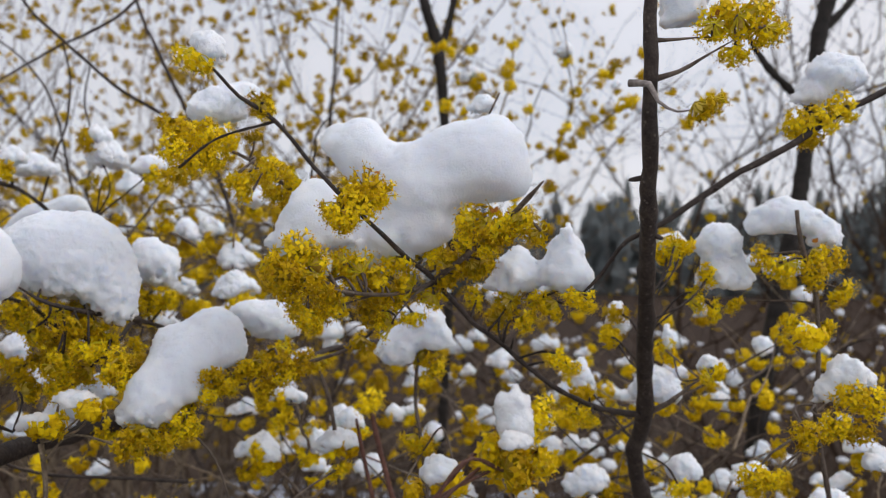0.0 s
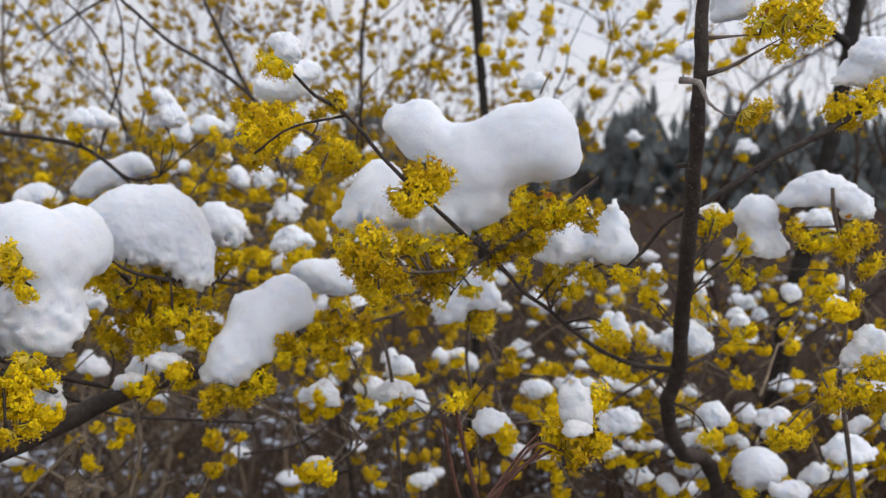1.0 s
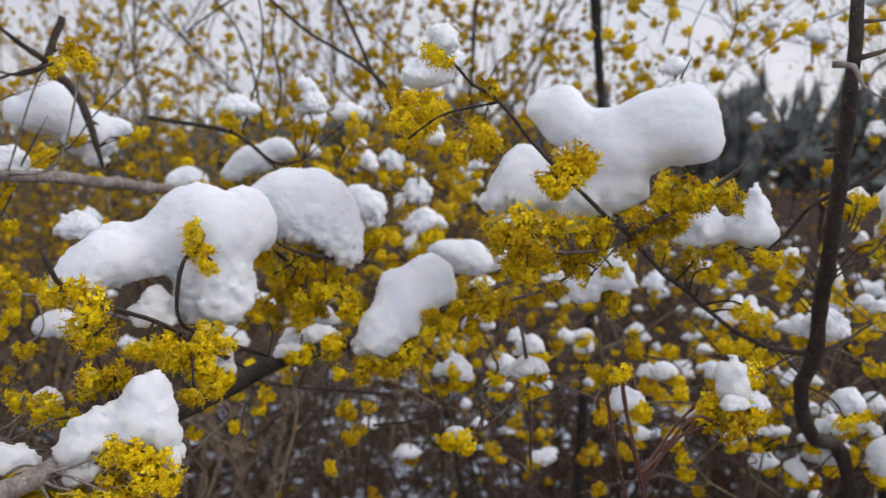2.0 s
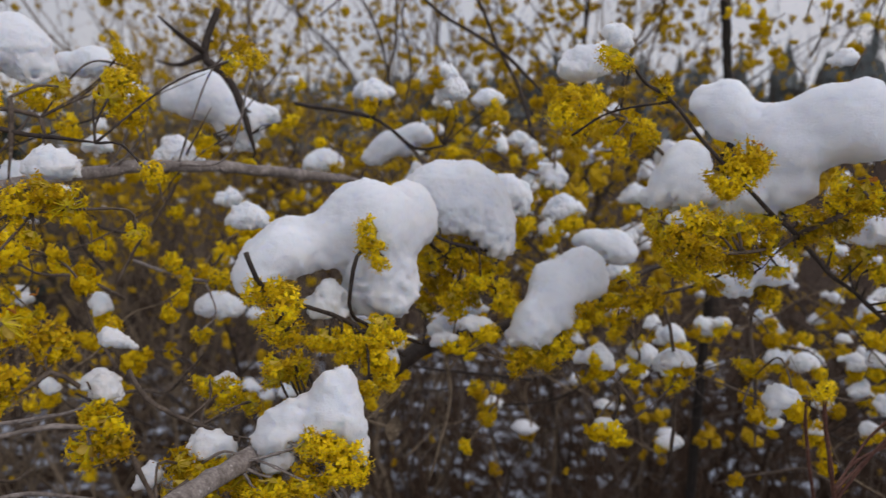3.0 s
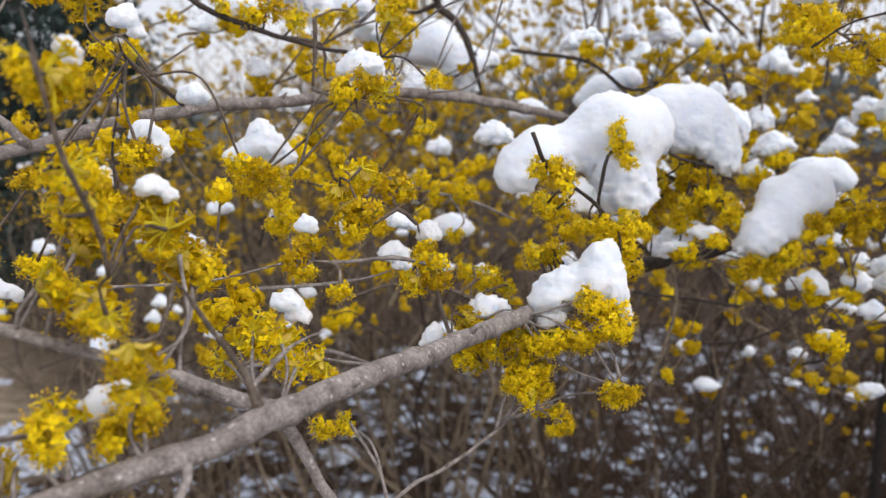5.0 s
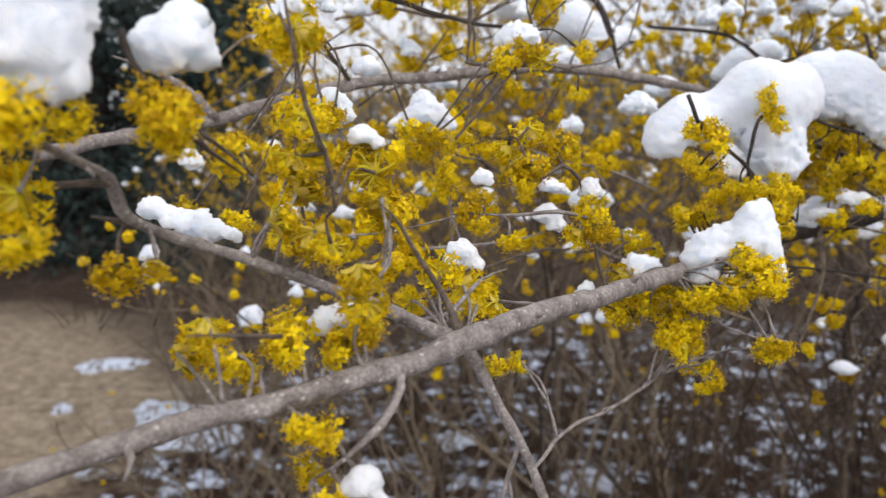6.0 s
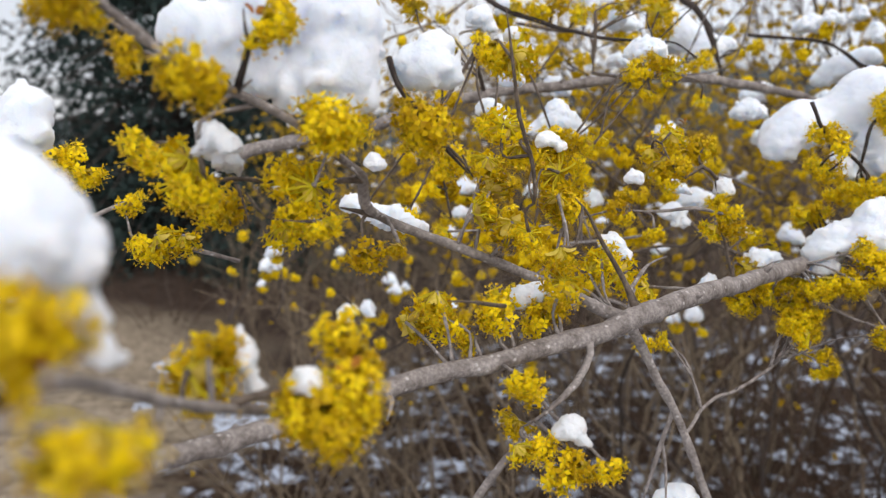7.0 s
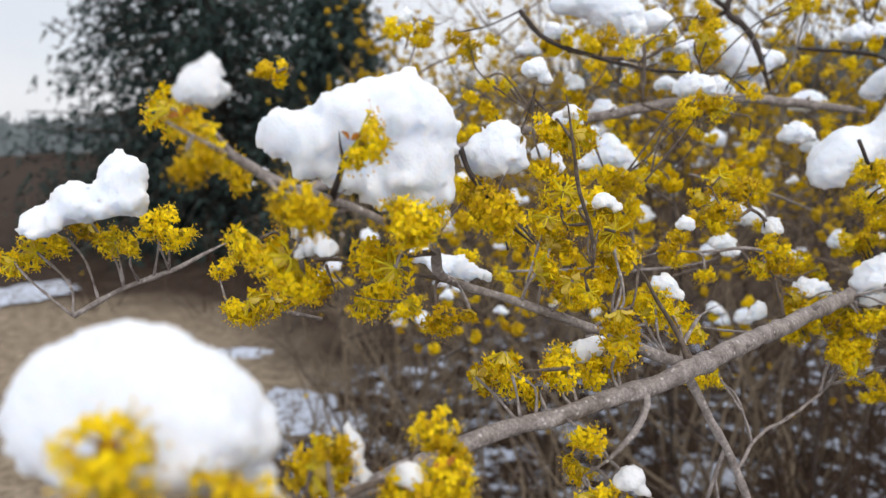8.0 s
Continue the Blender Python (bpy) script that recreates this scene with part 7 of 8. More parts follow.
snow([(-0.0549, 0.7456, 1.1137, 0.0104, 0.0068), (-0.0448, 0.746, 1.1136, 0.0071, 0.0037), (-0.0491, 0.7456, 1.1101, 0.0072, 0.0027), (-0.0468, 0.7461, 1.1152, 0.0067, 0.0024)], "little snow cap on a twig of the thicket")
flowers([(-0.0591, 0.74, 1.1088, 0.9054)], PLAIN_UMBELS)
snow([(-0.2279, 0.7402, 1.1394, 0.0086, 0.0068), (-0.2311, 0.7399, 1.1378, 0.0039, 0.0033), (-0.221, 0.7403, 1.1377, 0.0048, 0.0042), (-0.2194, 0.7405, 1.1395, 0.0036, 0.0029)], "little snow cap on a twig of the thicket")
flowers([(-0.233, 0.7344, 1.1332, 0.9355)], PLAIN_UMBELS)
snow([(0.1459, 0.7061, 1.1379, 0.0122, 0.01), (0.1523, 0.7066, 1.1402, 0.0053, 0.0047), (0.1543, 0.7064, 1.1364, 0.007, 0.0045), (0.1471, 0.706, 1.1352, 0.0061, 0.0057)], "little snow cap on a twig of the thicket")
flowers([(0.1519, 0.7006, 1.1285, 0.864)], PLAIN_UMBELS)
# a withered leaf caught in the twigs
withered_leaf((-0.2203, 0.4125, 1.2415))
# rusty scales on some umbels
scales([(-0.0205, 0.3834, 1.4094), (0.2078, 0.4434, 1.3798), (0.0426, 0.3751, 1.3895), (0.0357, 0.3899, 1.391), (-0.3133, 0.2178, 1.3462), (-0.2717, 0.1608, 1.3536), (-0.2335, -0.1278, 1.306), (-0.2175, -0.2192, 1.3456), (-0.2818, -0.1062, 1.383), (-0.2103, -0.204, 1.3291), (-0.0609, 0.4675, 1.4161), (-0.244, 0.583, 1.4617), (-0.2601, 0.6681, 1.474), (0.1332, 0.3694, 1.477), (-0.322, -0.0522, 1.356), (-0.3241, 0.0683, 1.3051), (-0.2889, -0.1551, 1.3916)])
grow_branches()

# ---- the thicket behind: shrubs of many thin stems ----
def far_umbel(V, F, spot, size, rng):
    for k in range(4):
        way = Vector((rng.gauss(0, 1), rng.gauss(0, 1), rng.gauss(0, 1))).normalized()
        p = spot + way * size * rng.uniform(0.35, 0.9)
        r = size * rng.uniform(0.42, 0.7)
        a = way.orthogonal().normalized()
        b = way.cross(a)
        s = len(V)
        V.extend([p + a * r, p + b * r, p - a * r, p - b * r, p + way * r * 0.7, p - way * r * 0.9])
        F.extend([(s, s + 1, s + 4), (s + 1, s + 2, s + 4), (s + 2, s + 3, s + 4), (s + 3, s, s + 4),
                  (s + 1, s, s + 5), (s + 2, s + 1, s + 5), (s + 3, s + 2, s + 5), (s, s + 3, s + 5)])


def far_snow(V, F, spot, w, h, rng):
    s, rings, sides = len(V), 4, 7
    V.append(spot + Vector((0, 0, h)))
    for i in range(1, rings):
        a = math.pi * i / rings
        for k in range(sides):
            t = 2 * math.pi * k / sides
            r = w * math.sin(a) * rng.uniform(0.6, 1.3)
            V.append(spot + Vector((r * math.cos(t), r * math.sin(t), h * math.cos(a) * rng.uniform(0.85, 1.1))))
    V.append(spot - Vector((0, 0, h * 0.6)))
    for k in range(sides):
        F.append((s, s + 1 + k, s + 1 + (k + 1) % sides))
        for i in range(rings - 2):
            q, o = s + 1 + i * sides, (k + 1) % sides
            F.append((q + k, q + sides + k, q + sides + o, q + o))
        q = s + 1 + (rings - 2) * sides
        F.append((q + k, len(V) - 1, q + (k + 1) % sides))


def thicket_shrub(x, y, height, stems, seed, bloom, white, spread=0.45, low=0.3, thick=1.0, label="leafless shrub of many brown stems with small yellow blossom", bark_of=bark_far, depth=3, bloom_size=1.0):
    rng = random.Random(seed)
    shrub = thing("background_shrub", label, "shrub", "shrubs of the thicket", (x, y, 0))
    BV, BF, SV, SF = [], [], [], []
    origin = Vector((x, y, 0))

    def clear(p):
        """Keeps twigs out of the way that is walked, in front of the near shrubs."""
        q = origin + p
        return (q.y + 0.5 * q.x) > 0.55 or q.z > 2.2 or q.z < 0.6

    def shoot(V, F, p, way, length, radius, level):
        count = max(3, int(length / 0.05))
        pts, rad = [p], [radius]
        for i in range(count):
            way = (way + Vector((rng.gauss(0, 0.15), rng.gauss(0, 0.15), rng.gauss(0.02, 0.08)))).normalized()
            p = p + way * length / count
            if not clear(p):
                break
            pts.append(p)
            rad.append(radius * (1 - 0.75 * (i + 1) / count))
            if level < depth and i > count * (low if level == 0 else 0.12) and rng.random() < (0.55 if level == 0 else 0.5):
                side = Vector((rng.gauss(0, 1), rng.gauss(0, 1), rng.gauss(0.35, 0.5))).normalized()
                shoot(V, F, p, (way * 0.75 + side * 0.8).normalized(), length * rng.uniform(0.28, 0.5) * (1 - 0.5 * i / count), rad[-1] * 0.62, level + 1)
            if level > 0 and rng.random() < bloom * min(1.0, max(0.04, (p.z - 0.88) * 5)):
                spot = p + Vector((rng.gauss(0, 0.006), rng.gauss(0, 0.006), rng.gauss(-0.004, 0.006)))
                far_umbel(BV, BF, spot, rng.uniform(0.0062, 0.0105) * bloom_size, rng)
                if rng.random() < white * min(1.0, max(0.0, spot.z * 2 - 1.6)) and abs(way.z) < 0.97:
                    far_snow(SV, SF, spot + Vector((0, 0, 0.012)), rng.uniform(0.006, 0.017), rng.uniform(0.005, 0.012), rng)
        if len(pts) > 1:
            if level:
                pts, rad = pts[:-1:2] + pts[-1:], rad[:-1:2] + rad[-1:]
            tube(V, F, pts, rad, 5 if level == 0 else 4 if level == 1 else 3)

    for k in range(stems):
        a = rng.uniform(0, 2 * math.pi)
        r = rng.uniform(0.02, 0.22)
        lean = Vector((math.cos(a) * spread * rng.uniform(0.2, 1), math.sin(a) * spread * rng.uniform(0.2, 1), 1)).normalized()
        V, F = [], []
        shoot(V, F, Vector((r * math.cos(a), r * math.sin(a), -0.02)), lean, height * rng.uniform(0.75, 1.15), rng.uniform(0.006, 0.012) * thick * height / 1.8, 0)
        part("stem", mesh_of("stem", V, F, [bark_of if k % 5 < 4 else bark_twig], smooth=True), shrub)
    if BV:
        tagged(part("blossom", mesh_of("blossom", BV, BF, [far_petal]), shrub), kind="stuff")
    if SV:
        caps = tagged(new("snow_caps", mesh_of("snow_caps", SV, SF, [snow_far], smooth=True)), "small snow caps scattered over thicket twigs", "snow", "", "stuff")
        caps.location = origin


for x, y, height, stems, seed, bloom, white in (
        (-0.15, 1.2, 1.0, 20, 11, 0.14, 0.25), (0.45, 1.1, 1.0, 18, 12, 0.24, 0.6), (-0.72, 1.05, 1.0, 20, 13, 0.06, 0.1),
        (0.15, 1.6, 1.05, 18, 14, 0.24, 0.5), (-0.5, 1.5, 1.1, 20, 15, 0.14, 0.12), (0.85, 1.4, 1.1, 16, 16, 0.22, 0.6),
        (-1.1, 1.35, 1.0, 18, 17, 0.06, 0.06)):
    if x < -0.6:
        thicket_shrub(x, y, height, int(stems * 0.6), seed, bloom * 1.8, white * 1.1, 0.6, 0.3, 1.0, "pale brown twiggy shrub with dull yellow blossom", bark_tan)
    else:
        thicket_shrub(x, y, height, stems, seed, bloom, white * 1.1, 0.55)
for x, y, height, stems, seed, bloom, white in (
        (-1.55, 1.9, 1.2, 12, 22, 0.3, 0.08), (1.3, 1.9, 1.2, 12, 23, 0.16, 0.5), (-0.3, 2.1, 1.2, 14, 24, 0.2, 0.2), (0.6, 2.0, 1.15, 14, 25, 0.24, 0.5),
        (-0.9, 2.7, 1.3, 12, 26, 0.2, 0.1), (0.1, 2.8, 1.3, 12, 27, 0.2, 0.2), (1.1, 2.7, 1.25, 12, 28, 0.15, 0.3), (1.9, 2.4, 1.2, 10, 29, 0.1, 0.3), (-1.7, 3.0, 1.3, 12, 30, 0.2, 0.06)):
    if x < -0.6:
        thicket_shrub(x, y, height, int(stems * 0.6), seed, bloom * 1.8, white * 1.1, 0.6, 0.3, 1.0, "pale brown twiggy shrub with dull yellow blossom", bark_tan)
    else:
        thicket_shrub(x, y, height, stems, seed, bloom, white * 1.1, 0.55)
for x, y, height, stems, seed, bloom, white in (
        (-0.6, 1.9, 2.2, 6, 41, 0.55, 0.1), (-0.25, 2.2, 2.3, 4, 42, 0.55, 0.1), (-0.15, 2.6, 2.6, 4, 43, 0.55, 0.06), (-1.2, 2.3, 2.3, 7, 44, 0.55, 0.06), (1.0, 2.4, 2.4, 3, 45, 0.3, 0.1),
        (-0.95, 2.0, 2.2, 7, 46, 0.55, 0.05), (-0.5, 1.55, 1.9, 5, 47, 0.55, 0.1), (-1.5, 2.6, 2.5, 6, 48, 0.5, 0.05), (-1.95, 1.8, 1.75, 9, 49, 0.5, 0.08), (-2.4, 2.4, 1.9, 8, 50, 0.4, 0.05)):
    thicket_shrub(x, y, height, stems, seed, bloom * 0.45, white * 0.3, 0.4, 0.5, 0.6, "tall open shrub with fine twigs and scattered yellow blossom", bark_tan if x < -0.55 else bark_dark, 3, 1.55)
for x, y, height, stems, seed, bloom in ((-1.75, 1.3, 1.15, 9, 61, 0.2), (-2.2, 1.75, 1.25, 10, 62, 0.22), (-2.7, 2.2, 1.45, 10, 63, 0.25), (-1.5, 1.65, 1.1, 9, 64, 0.22), (-3.3, 2.9, 1.45, 9, 65, 0.2)):
    thicket_shrub(x, y, height, stems, seed, bloom, 0.1, 0.6, 0.25, 0.8, "pale brown twiggy shrub with dull yellow blossom", bark_tan)
for x, y, height, stems, seed, bloom in ((-1.0, 2.9, 1.5, 9, 91, 0.4), (-1.6, 3.6, 1.6, 9, 92, 0.4), (-2.3, 3.3, 1.6, 9, 93, 0.4), (-0.5, 3.5, 1.55, 8, 94, 0.35), (-2.9, 4.3, 1.8, 9, 95, 0.35)):
    thicket_shrub(x, y, height, stems, seed, bloom, 0.2, 0.6, 0.3, 0.9, "pale brown twiggy shrub with dull yellow blossom", bark_tan, 3, 1.4)
for x, y, height, stems, seed in ((-4.0, 5.2, 2.0, 14, 96), (-4.9, 6.4, 2.3, 14, 98)):
    thicket_shrub(x, y, height, stems, seed, 0.12, 0.1, 0.55, 0.15, 1.3, "pale brown hedge shrub at the far edge of the field", bark_tan, 2, 1.6)
for x, y, height, stems, seed in ((-5.2, 3.3, 0.8, 16, 51), (-4.4, 4.2, 0.9, 16, 52), (-3.4, 4.6, 1.0, 16, 53), (-6.2, 2.9, 0.8, 14, 54), (-2.6, 4.0, 1.0, 16, 55)):
    thicket_shrub(x, y, height, stems, seed, 0.03, 0.3, 0.8, 0.2, 1.0, "low dark leafless bush at the edge of the field")
for x, y, height, stems, seed in ((1.5, 3.2, 3.0, 5, 31), (0.9, 3.6, 3.2, 3, 32), (2.2, 3.0, 2.8, 5, 33), (-0.8, 2.5, 2.5, 5, 34), (-1.3, 3.1, 2.6, 4, 35)):
    thicket_shrub(x, y, height, stems, seed, 0.04, 0.0, 0.3, 0.3, 0.6, "tall bare shrub with thin dark twigs against the sky")

for x, y, height, stems, seed in ((0.05, 1.45, 0.95, 22, 71), (0.5, 1.55, 0.95, 22, 72), (0.95, 1.75, 1.0, 22, 73), (0.3, 2.4, 1.05, 24, 74), (0.85, 2.3, 1.05, 24, 75), (1.4, 2.3, 1.05, 24, 76),
                                  (0.0, 3.3, 1.1, 22, 78), (0.7, 3.2, 1.1, 24, 79), (1.6, 3.1, 1.1, 24, 80)):
    thicket_shrub(x, y, height, int(stems * 0.7), seed, 0.12, 0.9, 0.95, 0.12, 1.1, "dense leafless brush of dark brown stems", bark_far, 2)

# ---- ground, far woods, conifer ----
def ground_material():
    mat, n, l, shader = material("winter_ground", 0.95)
    shader.inputs["Specular IOR Level"].default_value = 0.04
    here = place_of(n)
    broad, middle, fine = noise_node(n, l, 0.55, 4, here), noise_node(n, l, 5.0, 6, here), noise_node(n, l, 60, 5, here)
    grass = ramp(n, l, noise_node(n, l, 13, 7, here, 0.68), (0.34, (0.15, 0.115, 0.08)), (0.5, (0.26, 0.205, 0.145)), (0.66, (0.37, 0.305, 0.22)))
    soil = ramp(n, l, fine, (0.3, (0.02, 0.014, 0.011)), (0.7, (0.095, 0.068, 0.052)))
    soil = mixed(n, l, 0.7, soil, ramp(n, l, middle, (0.38, (0.45, 0.42, 0.4)), (0.62, (1.15, 1.1, 1.05))), "MULTIPLY")
    meadow = n.new("ShaderNodeVectorMath")
    meadow.operation = "DISTANCE"
    l.new(here, meadow.inputs[0])
    meadow.inputs[1].default_value = (-5.2, 0.9, 0)
    worn = n.new("ShaderNodeMath")
    worn.operation = "MULTIPLY_ADD"
    l.new(broad, worn.inputs[0])
    worn.inputs[1].default_value = 2.4
    l.new(meadow.outputs["Value"], worn.inputs[2])
    rim = n.new("ShaderNodeMapRange")
    rim.inputs["From Min"].default_value, rim.inputs["From Max"].default_value = 3.5, 4.3
    l.new(worn.outputs[0], rim.inputs["Value"])
    base = mixed(n, l, rim.outputs[0], grass, soil)
    base = mixed(n, l, 0.5, base, ramp(n, l, fine, (0.3, (0.45, 0.45, 0.45)), (0.7, (1.1, 1.1, 1.1))), "MULTIPLY")
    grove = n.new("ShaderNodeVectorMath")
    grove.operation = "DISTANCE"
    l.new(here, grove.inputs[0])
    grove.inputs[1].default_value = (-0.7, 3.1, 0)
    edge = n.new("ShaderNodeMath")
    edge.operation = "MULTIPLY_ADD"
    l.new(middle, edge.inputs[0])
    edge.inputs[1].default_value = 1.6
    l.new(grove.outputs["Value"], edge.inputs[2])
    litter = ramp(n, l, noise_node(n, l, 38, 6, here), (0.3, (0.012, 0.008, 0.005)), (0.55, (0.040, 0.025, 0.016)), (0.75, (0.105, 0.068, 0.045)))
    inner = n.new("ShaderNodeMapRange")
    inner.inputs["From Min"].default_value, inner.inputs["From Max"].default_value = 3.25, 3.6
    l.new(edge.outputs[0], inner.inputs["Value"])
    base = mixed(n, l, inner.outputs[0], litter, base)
    specks = ramp(n, l, noise_node(n, l, 8, 7, here, 0.72), (0.53, (1, 1, 1)), (0.63, (0, 0, 0)))
    bare = mixed(n, l, inner.outputs[0], specks, (1, 1, 1))
    base = mixed(n, l, bare, (0.58, 0.64, 0.75), base)
    # unseen broken snow behind the camera, added to bounce light onto the shrubs
    bounce_snow = n.new("ShaderNodeVectorMath")
    bounce_snow.operation = "DISTANCE"
    l.new(here, bounce_snow.inputs[0])
    bounce_snow.inputs[1].default_value = (1.0, -10.5, 0)
    bounce_fray = n.new("ShaderNodeMath")
    bounce_fray.operation = "MULTIPLY_ADD"
    l.new(mixed(n, l, 0.35, noise_node(n, l, 1.1, 5, here, 0.6), middle), bounce_fray.inputs[0])
    bounce_fray.inputs[1].default_value = 9.0
    l.new(bounce_snow.outputs["Value"], bounce_fray.inputs[2])
    cover_edge = n.new("ShaderNodeMapRange")
    cover_edge.inputs["From Min"].default_value, cover_edge.inputs["From Max"].default_value = 13.6, 14.2
    l.new(bounce_fray.outputs[0], cover_edge.inputs["Value"])
    base = mixed(n, l, cover_edge.outputs[0], ramp(n, l, middle, (0.35, (0.72, 0.75, 0.80)), (0.6, (0.9, 0.92, 0.95))), base)
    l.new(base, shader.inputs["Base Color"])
    relief(n, l, shader, fine, 0.4, 0.01)
    return mat


def build_ground():
    V, F, N = [], [], 96
    for i in range(N + 1):
        for j in range(N + 1):
            u, v = 2 * i / N - 1, 2 * j / N - 1
            x, y = 400 * u * abs(u) ** 3 + 6 * u, 400 * v * abs(v) ** 3 + 6 * v
            d = math.hypot(x, y)
            z = 0.03 * noise.noise(Vector((x, y, 0)) * 1.1) + min(d / 40, 1) * 0.5 * noise.noise(Vector((x, y, 3)) * 0.05) - min(d, 30) * 0.01
            V.append((x, y, z))
    for i in range(N):
        for j in range(N):
            a = i * (N + 1) + j
            F.append((a, a + N + 1, a + N + 2, a + 1))
    tagged(new("ground", mesh_of("ground", V, F, [ground_material()], smooth=True)), "dry tan grass and dark soil with snow patches, and unseen snow added behind the camera to bounce light", "ground", "", "structure")


build_ground()


def old_snow():
    mat, n, l, shader = material("old_ground_snow", 0.8)
    bits = noise_node(n, l, 22, 6, place_of(n), 0.7)
    l.new(ramp(n, l, bits, (0.42, (0.13, 0.10, 0.07)), (0.50, (0.45, 0.49, 0.57)), (0.7, (0.62, 0.67, 0.76))), shader.inputs["Base Color"])
    relief(n, l, shader, bits, 0.6, 0.01)
    return mat


snow_old = old_snow()


def snow_patch(x, y, wide, deep, turn, seed, label):
    """A thin, frayed patch of old snow on the ground."""
    rng = random.Random(seed)
    V, F, rings, sides = [Vector((0, 0, 0.035))], [], 5, 40
    for i in range(1, rings + 1):
        for k in range(sides):
            a = 2 * math.pi * k / sides
            edge = 1 + 0.6 * noise.noise(Vector((math.cos(a) * 1.6, math.sin(a) * 1.6, seed))) + 0.5 * noise.noise(Vector((math.cos(a) * 5, math.sin(a) * 5, seed)))
            r = i / rings * edge
            V.append(Vector((r * wide * math.cos(a), r * deep * math.sin(a), 0.035 * (1 - (i / rings) ** 3) - 0.012 + rng.uniform(-0.004, 0.004))))
    for k in range(sides):
        F.append((0, 1 + k, 1 + (k + 1) % sides))
        for i in range(rings - 1):
            q, o = 1 + i * sides, (k + 1) % sides
            F.append((q + k, q + sides + k, q + sides + o, q + o))
    ob = new("snow_patch", mesh_of("snow_patch", V, F, [snow_old], smooth=True))
    height = 0.03 * noise.noise(Vector((x, y, 0)) * 1.1) - math.hypot(x, y) * 0.01
    ob.matrix_world = pose(x, y, height, 0, 0, turn)
    tagged(ob, label, "snow", "snow patches on the field")


snow_patch(-3.16, 2.29, 0.19, 0.26, 51, 3, "ragged patch of old snow on tan grass")
snow_patch(-4.36, 2.77, 0.19, 0.15, 55, 4, "thin strip of old snow on tan grass")
snow_patch(-3.83, 2.15, 0.05, 0.07, 58, 5, "small patch of old snow on grass")
snow_patch(-7.82, 3.05, 0.57, 0.42, 67, 6, "long strip of snow along the field edge")
snow_patch(-2.91, 2.24, 0.16, 0.16, 48, 7, "patch of old snow under the shrubs")
snow_patch(-3.34, 2.34, 0.12, 0.18, 52, 8, "patch of old snow on bare ground")
snow_patch(-1.26, 2.65, 0.13, 0.13, 22, 9, "patch of old snow under the shrubs")
snow_patch(-1.94, 2.79, 0.10, 0.11, 32, 10, "small patch of snow on leaf litter")


def needle_material(name, dark, light):
    mat, n, l, shader = material(name, 0.7)
    shader.inputs["Specular IOR Level"].default_value = 0.1
    tone = ramp(n, l, noise_node(n, l, 3.0, 5, place_of(n)), (0.3, dark), (0.7, light))
    l.new(tone, shader.inputs["Base Color"])
    return mat


needles = needle_material("dark_needles", (0.011, 0.020, 0.019), (0.048, 0.072, 0.062))
# woods green paled towards blue-grey: the distance haze is painted into the colour
hazed_green = needle_material("far_woods", (0.10, 0.118, 0.122), (0.17, 0.188, 0.186))


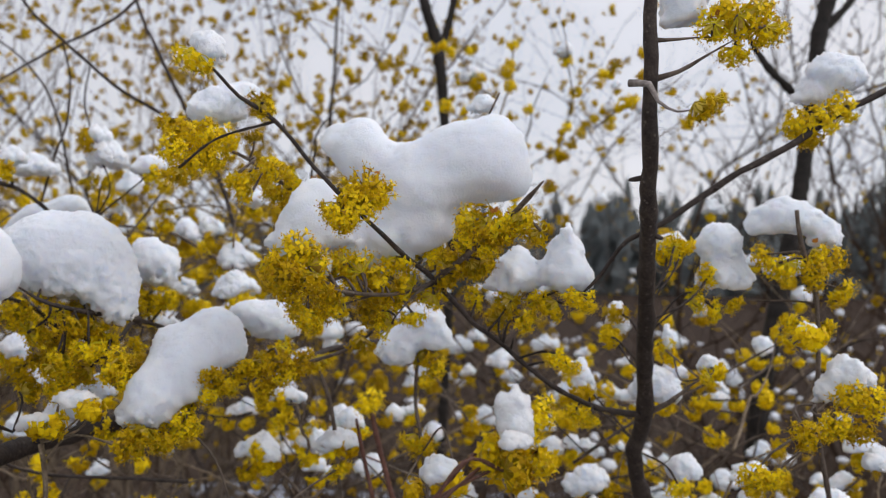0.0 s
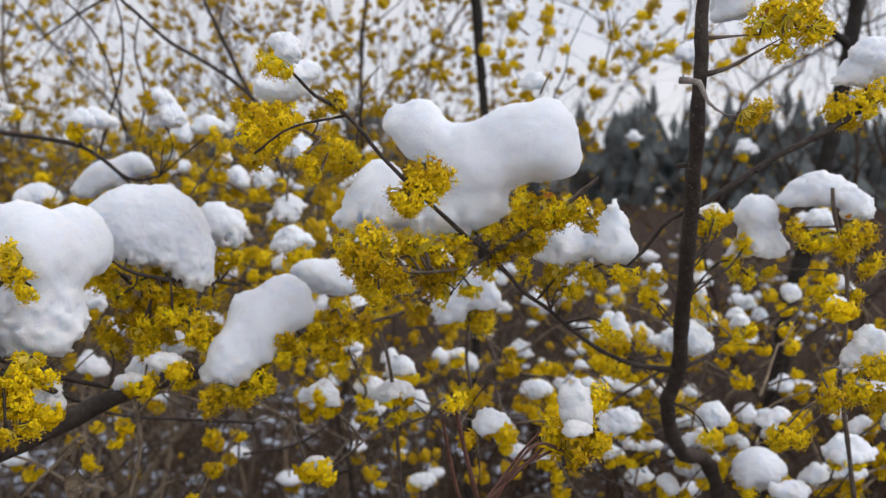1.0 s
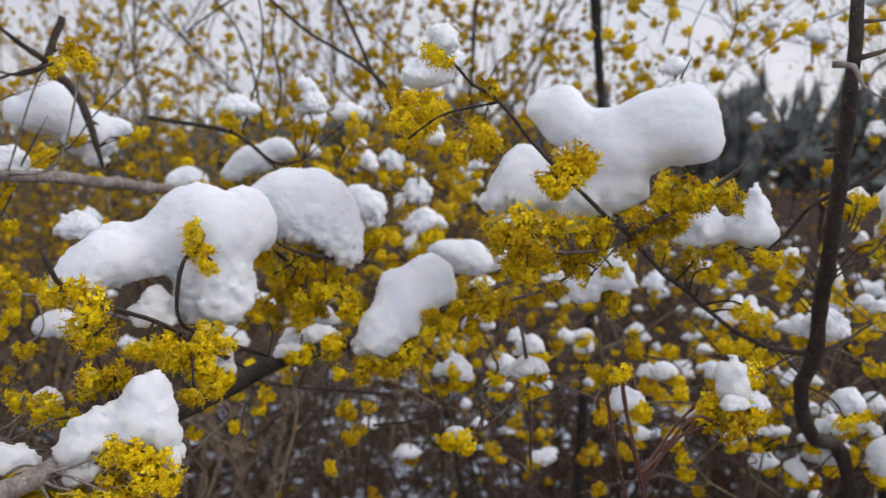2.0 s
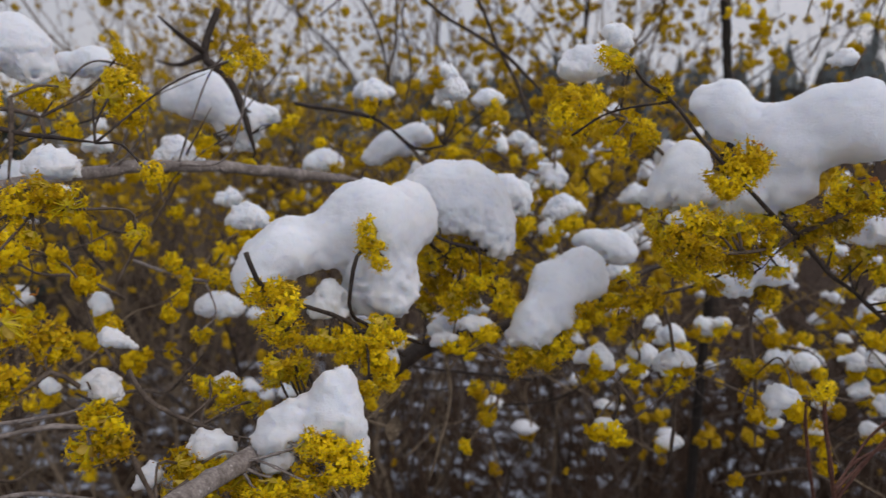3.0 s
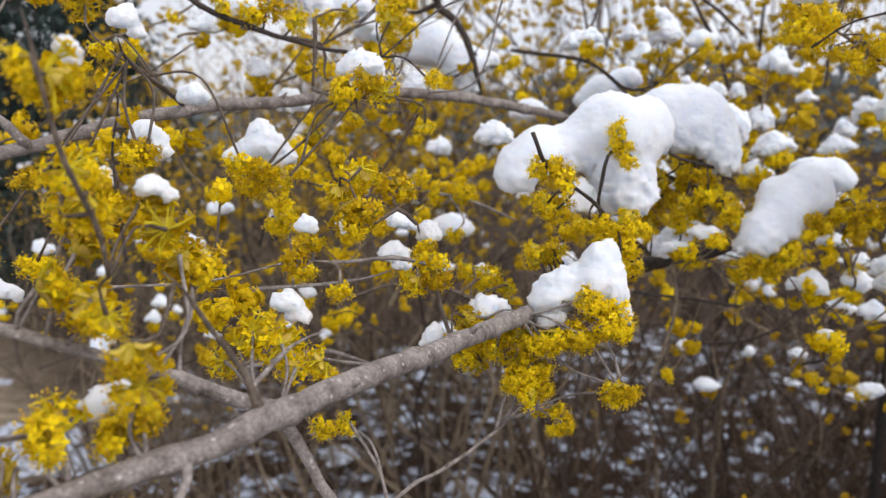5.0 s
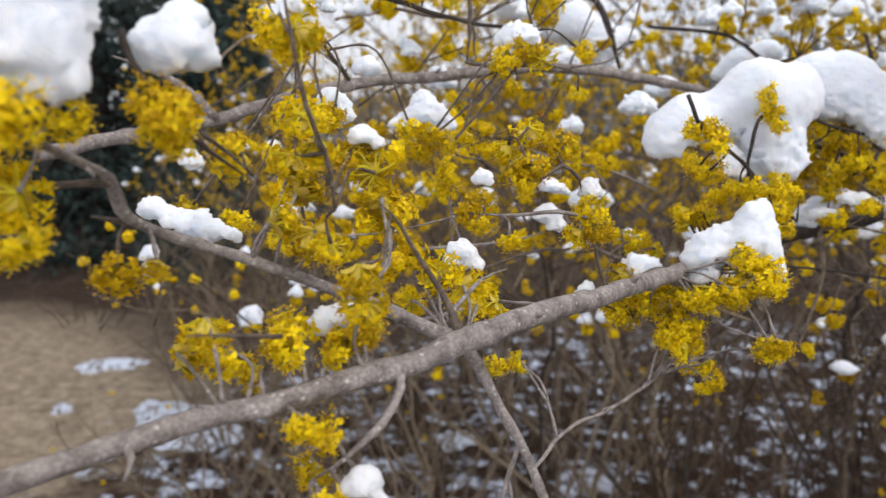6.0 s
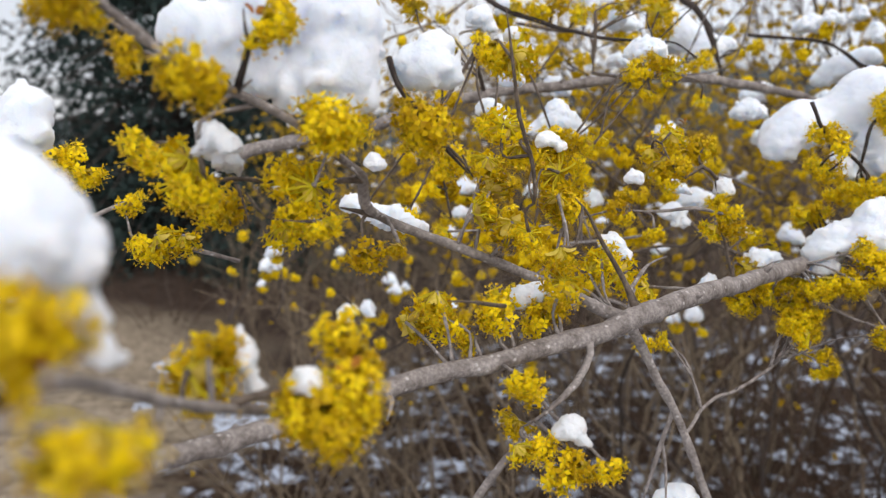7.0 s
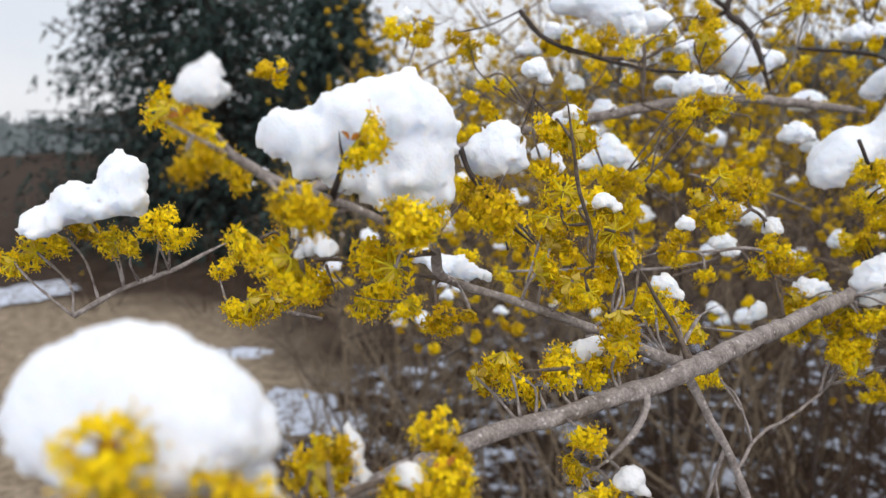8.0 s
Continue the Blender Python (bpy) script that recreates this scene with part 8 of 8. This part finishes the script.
def conifer(x, y, height, radius, seed, boughs=640):
    rng = random.Random(seed)
    tree = thing("conifer", "dark green conifer standing behind the shrubs", "tree", "", (x, y, -0.2))
    V, F, CV, CF = [], [], [], []
    tube(V, F, [(0, 0, 0), (0, 0, height * 0.5), (0, 0, height)], [0.18, 0.1, 0.02], 8)
    for k in range(boughs):
        z = height * (0.04 + 0.96 * rng.random() ** 1.2)
        reach = radius * (1 - z / height) ** 0.75 * rng.uniform(0.55, 1.1) + 0.1
        a = rng.uniform(0, 2 * math.pi)
        out, across = Vector((math.cos(a), math.sin(a), 0)), Vector((-math.sin(a), math.cos(a), 0))
        tip = Vector((0, 0, z)) + out * reach + Vector((0, 0, rng.uniform(-0.9, 0.25) * (0.4 + reach / radius)))
        tube(V, F, [(0, 0, z), tip], [0.02, 0.006], 3)
        for j in range(44):
            p = Vector((0, 0, z)).lerp(tip, rng.uniform(0.3, 1.05)) + Vector((rng.gauss(0, 0.11), rng.gauss(0, 0.11), rng.gauss(-0.1, 0.14)))
            way = (out * rng.uniform(0.2, 1) + across * rng.uniform(-1, 1) + Vector((0, 0, rng.uniform(-1.4, 0.5)))).normalized() * rng.uniform(0.07, 0.17)
            wide = way.orthogonal().normalized() * 0.022
            s = len(CV)
            CV.extend([p - wide, p + wide, p + way * 0.6 + wide.cross(way).normalized() * 0.012, p + way])
            CF.extend([(s, s + 1, s + 2), (s + 1, s + 3, s + 2), (s, s + 2, s + 3)])
    part("trunk", mesh_of("trunk", V, F, [bark_dark]), tree)
    part("crown", mesh_of("crown", CV, CF, [needles]), tree)


conifer(-8.9, 6.1, 6.8, 2.5, 5)
conifer(-6.3, 5.7, 2.9, 1.3, 6, 260)


def far_woods():
    rng = random.Random(9)
    V, F = [], []
    for k in range(1100):
        a = radians(rng.uniform(-75, 100))
        d = rng.uniform(55, 95)
        h = rng.uniform(4.8, 7.6) * (1.0 - 0.8 * max(0, math.sin(a)))
        p = Vector((-d * math.sin(a), d * math.cos(a), -1))
        for j in range(14):
            t = rng.random()
            w = rng.uniform(0.6, 1.5) * (1.12 - t) ** 0.6
            q = p + Vector((rng.gauss(0, 0.9 * (1.1 - t)), rng.gauss(0, 0.9), h * t))
            turn = rng.uniform(0, 3.14)
            s = len(V)
            for m in range(4):
                V.append(q + Vector((w * math.cos(turn + m * 1.571), w * math.sin(turn + m * 1.571), rng.uniform(-0.3, 0.3))))
            V.extend([q + Vector((0, 0, rng.uniform(0.8, 1.8))), q - Vector((0, 0, 1.2))])
            for m in range(4):
                o = (m + 1) % 4
                F.extend([(s + m, s + o, s + 4), (s + o, s + m, s + 5)])
    tagged(new("far_woods", mesh_of("far_woods", V, F, [hazed_green])), "dark line of woods on the horizon, haze mixed into its colour", "woods", "", "stuff")


far_woods()
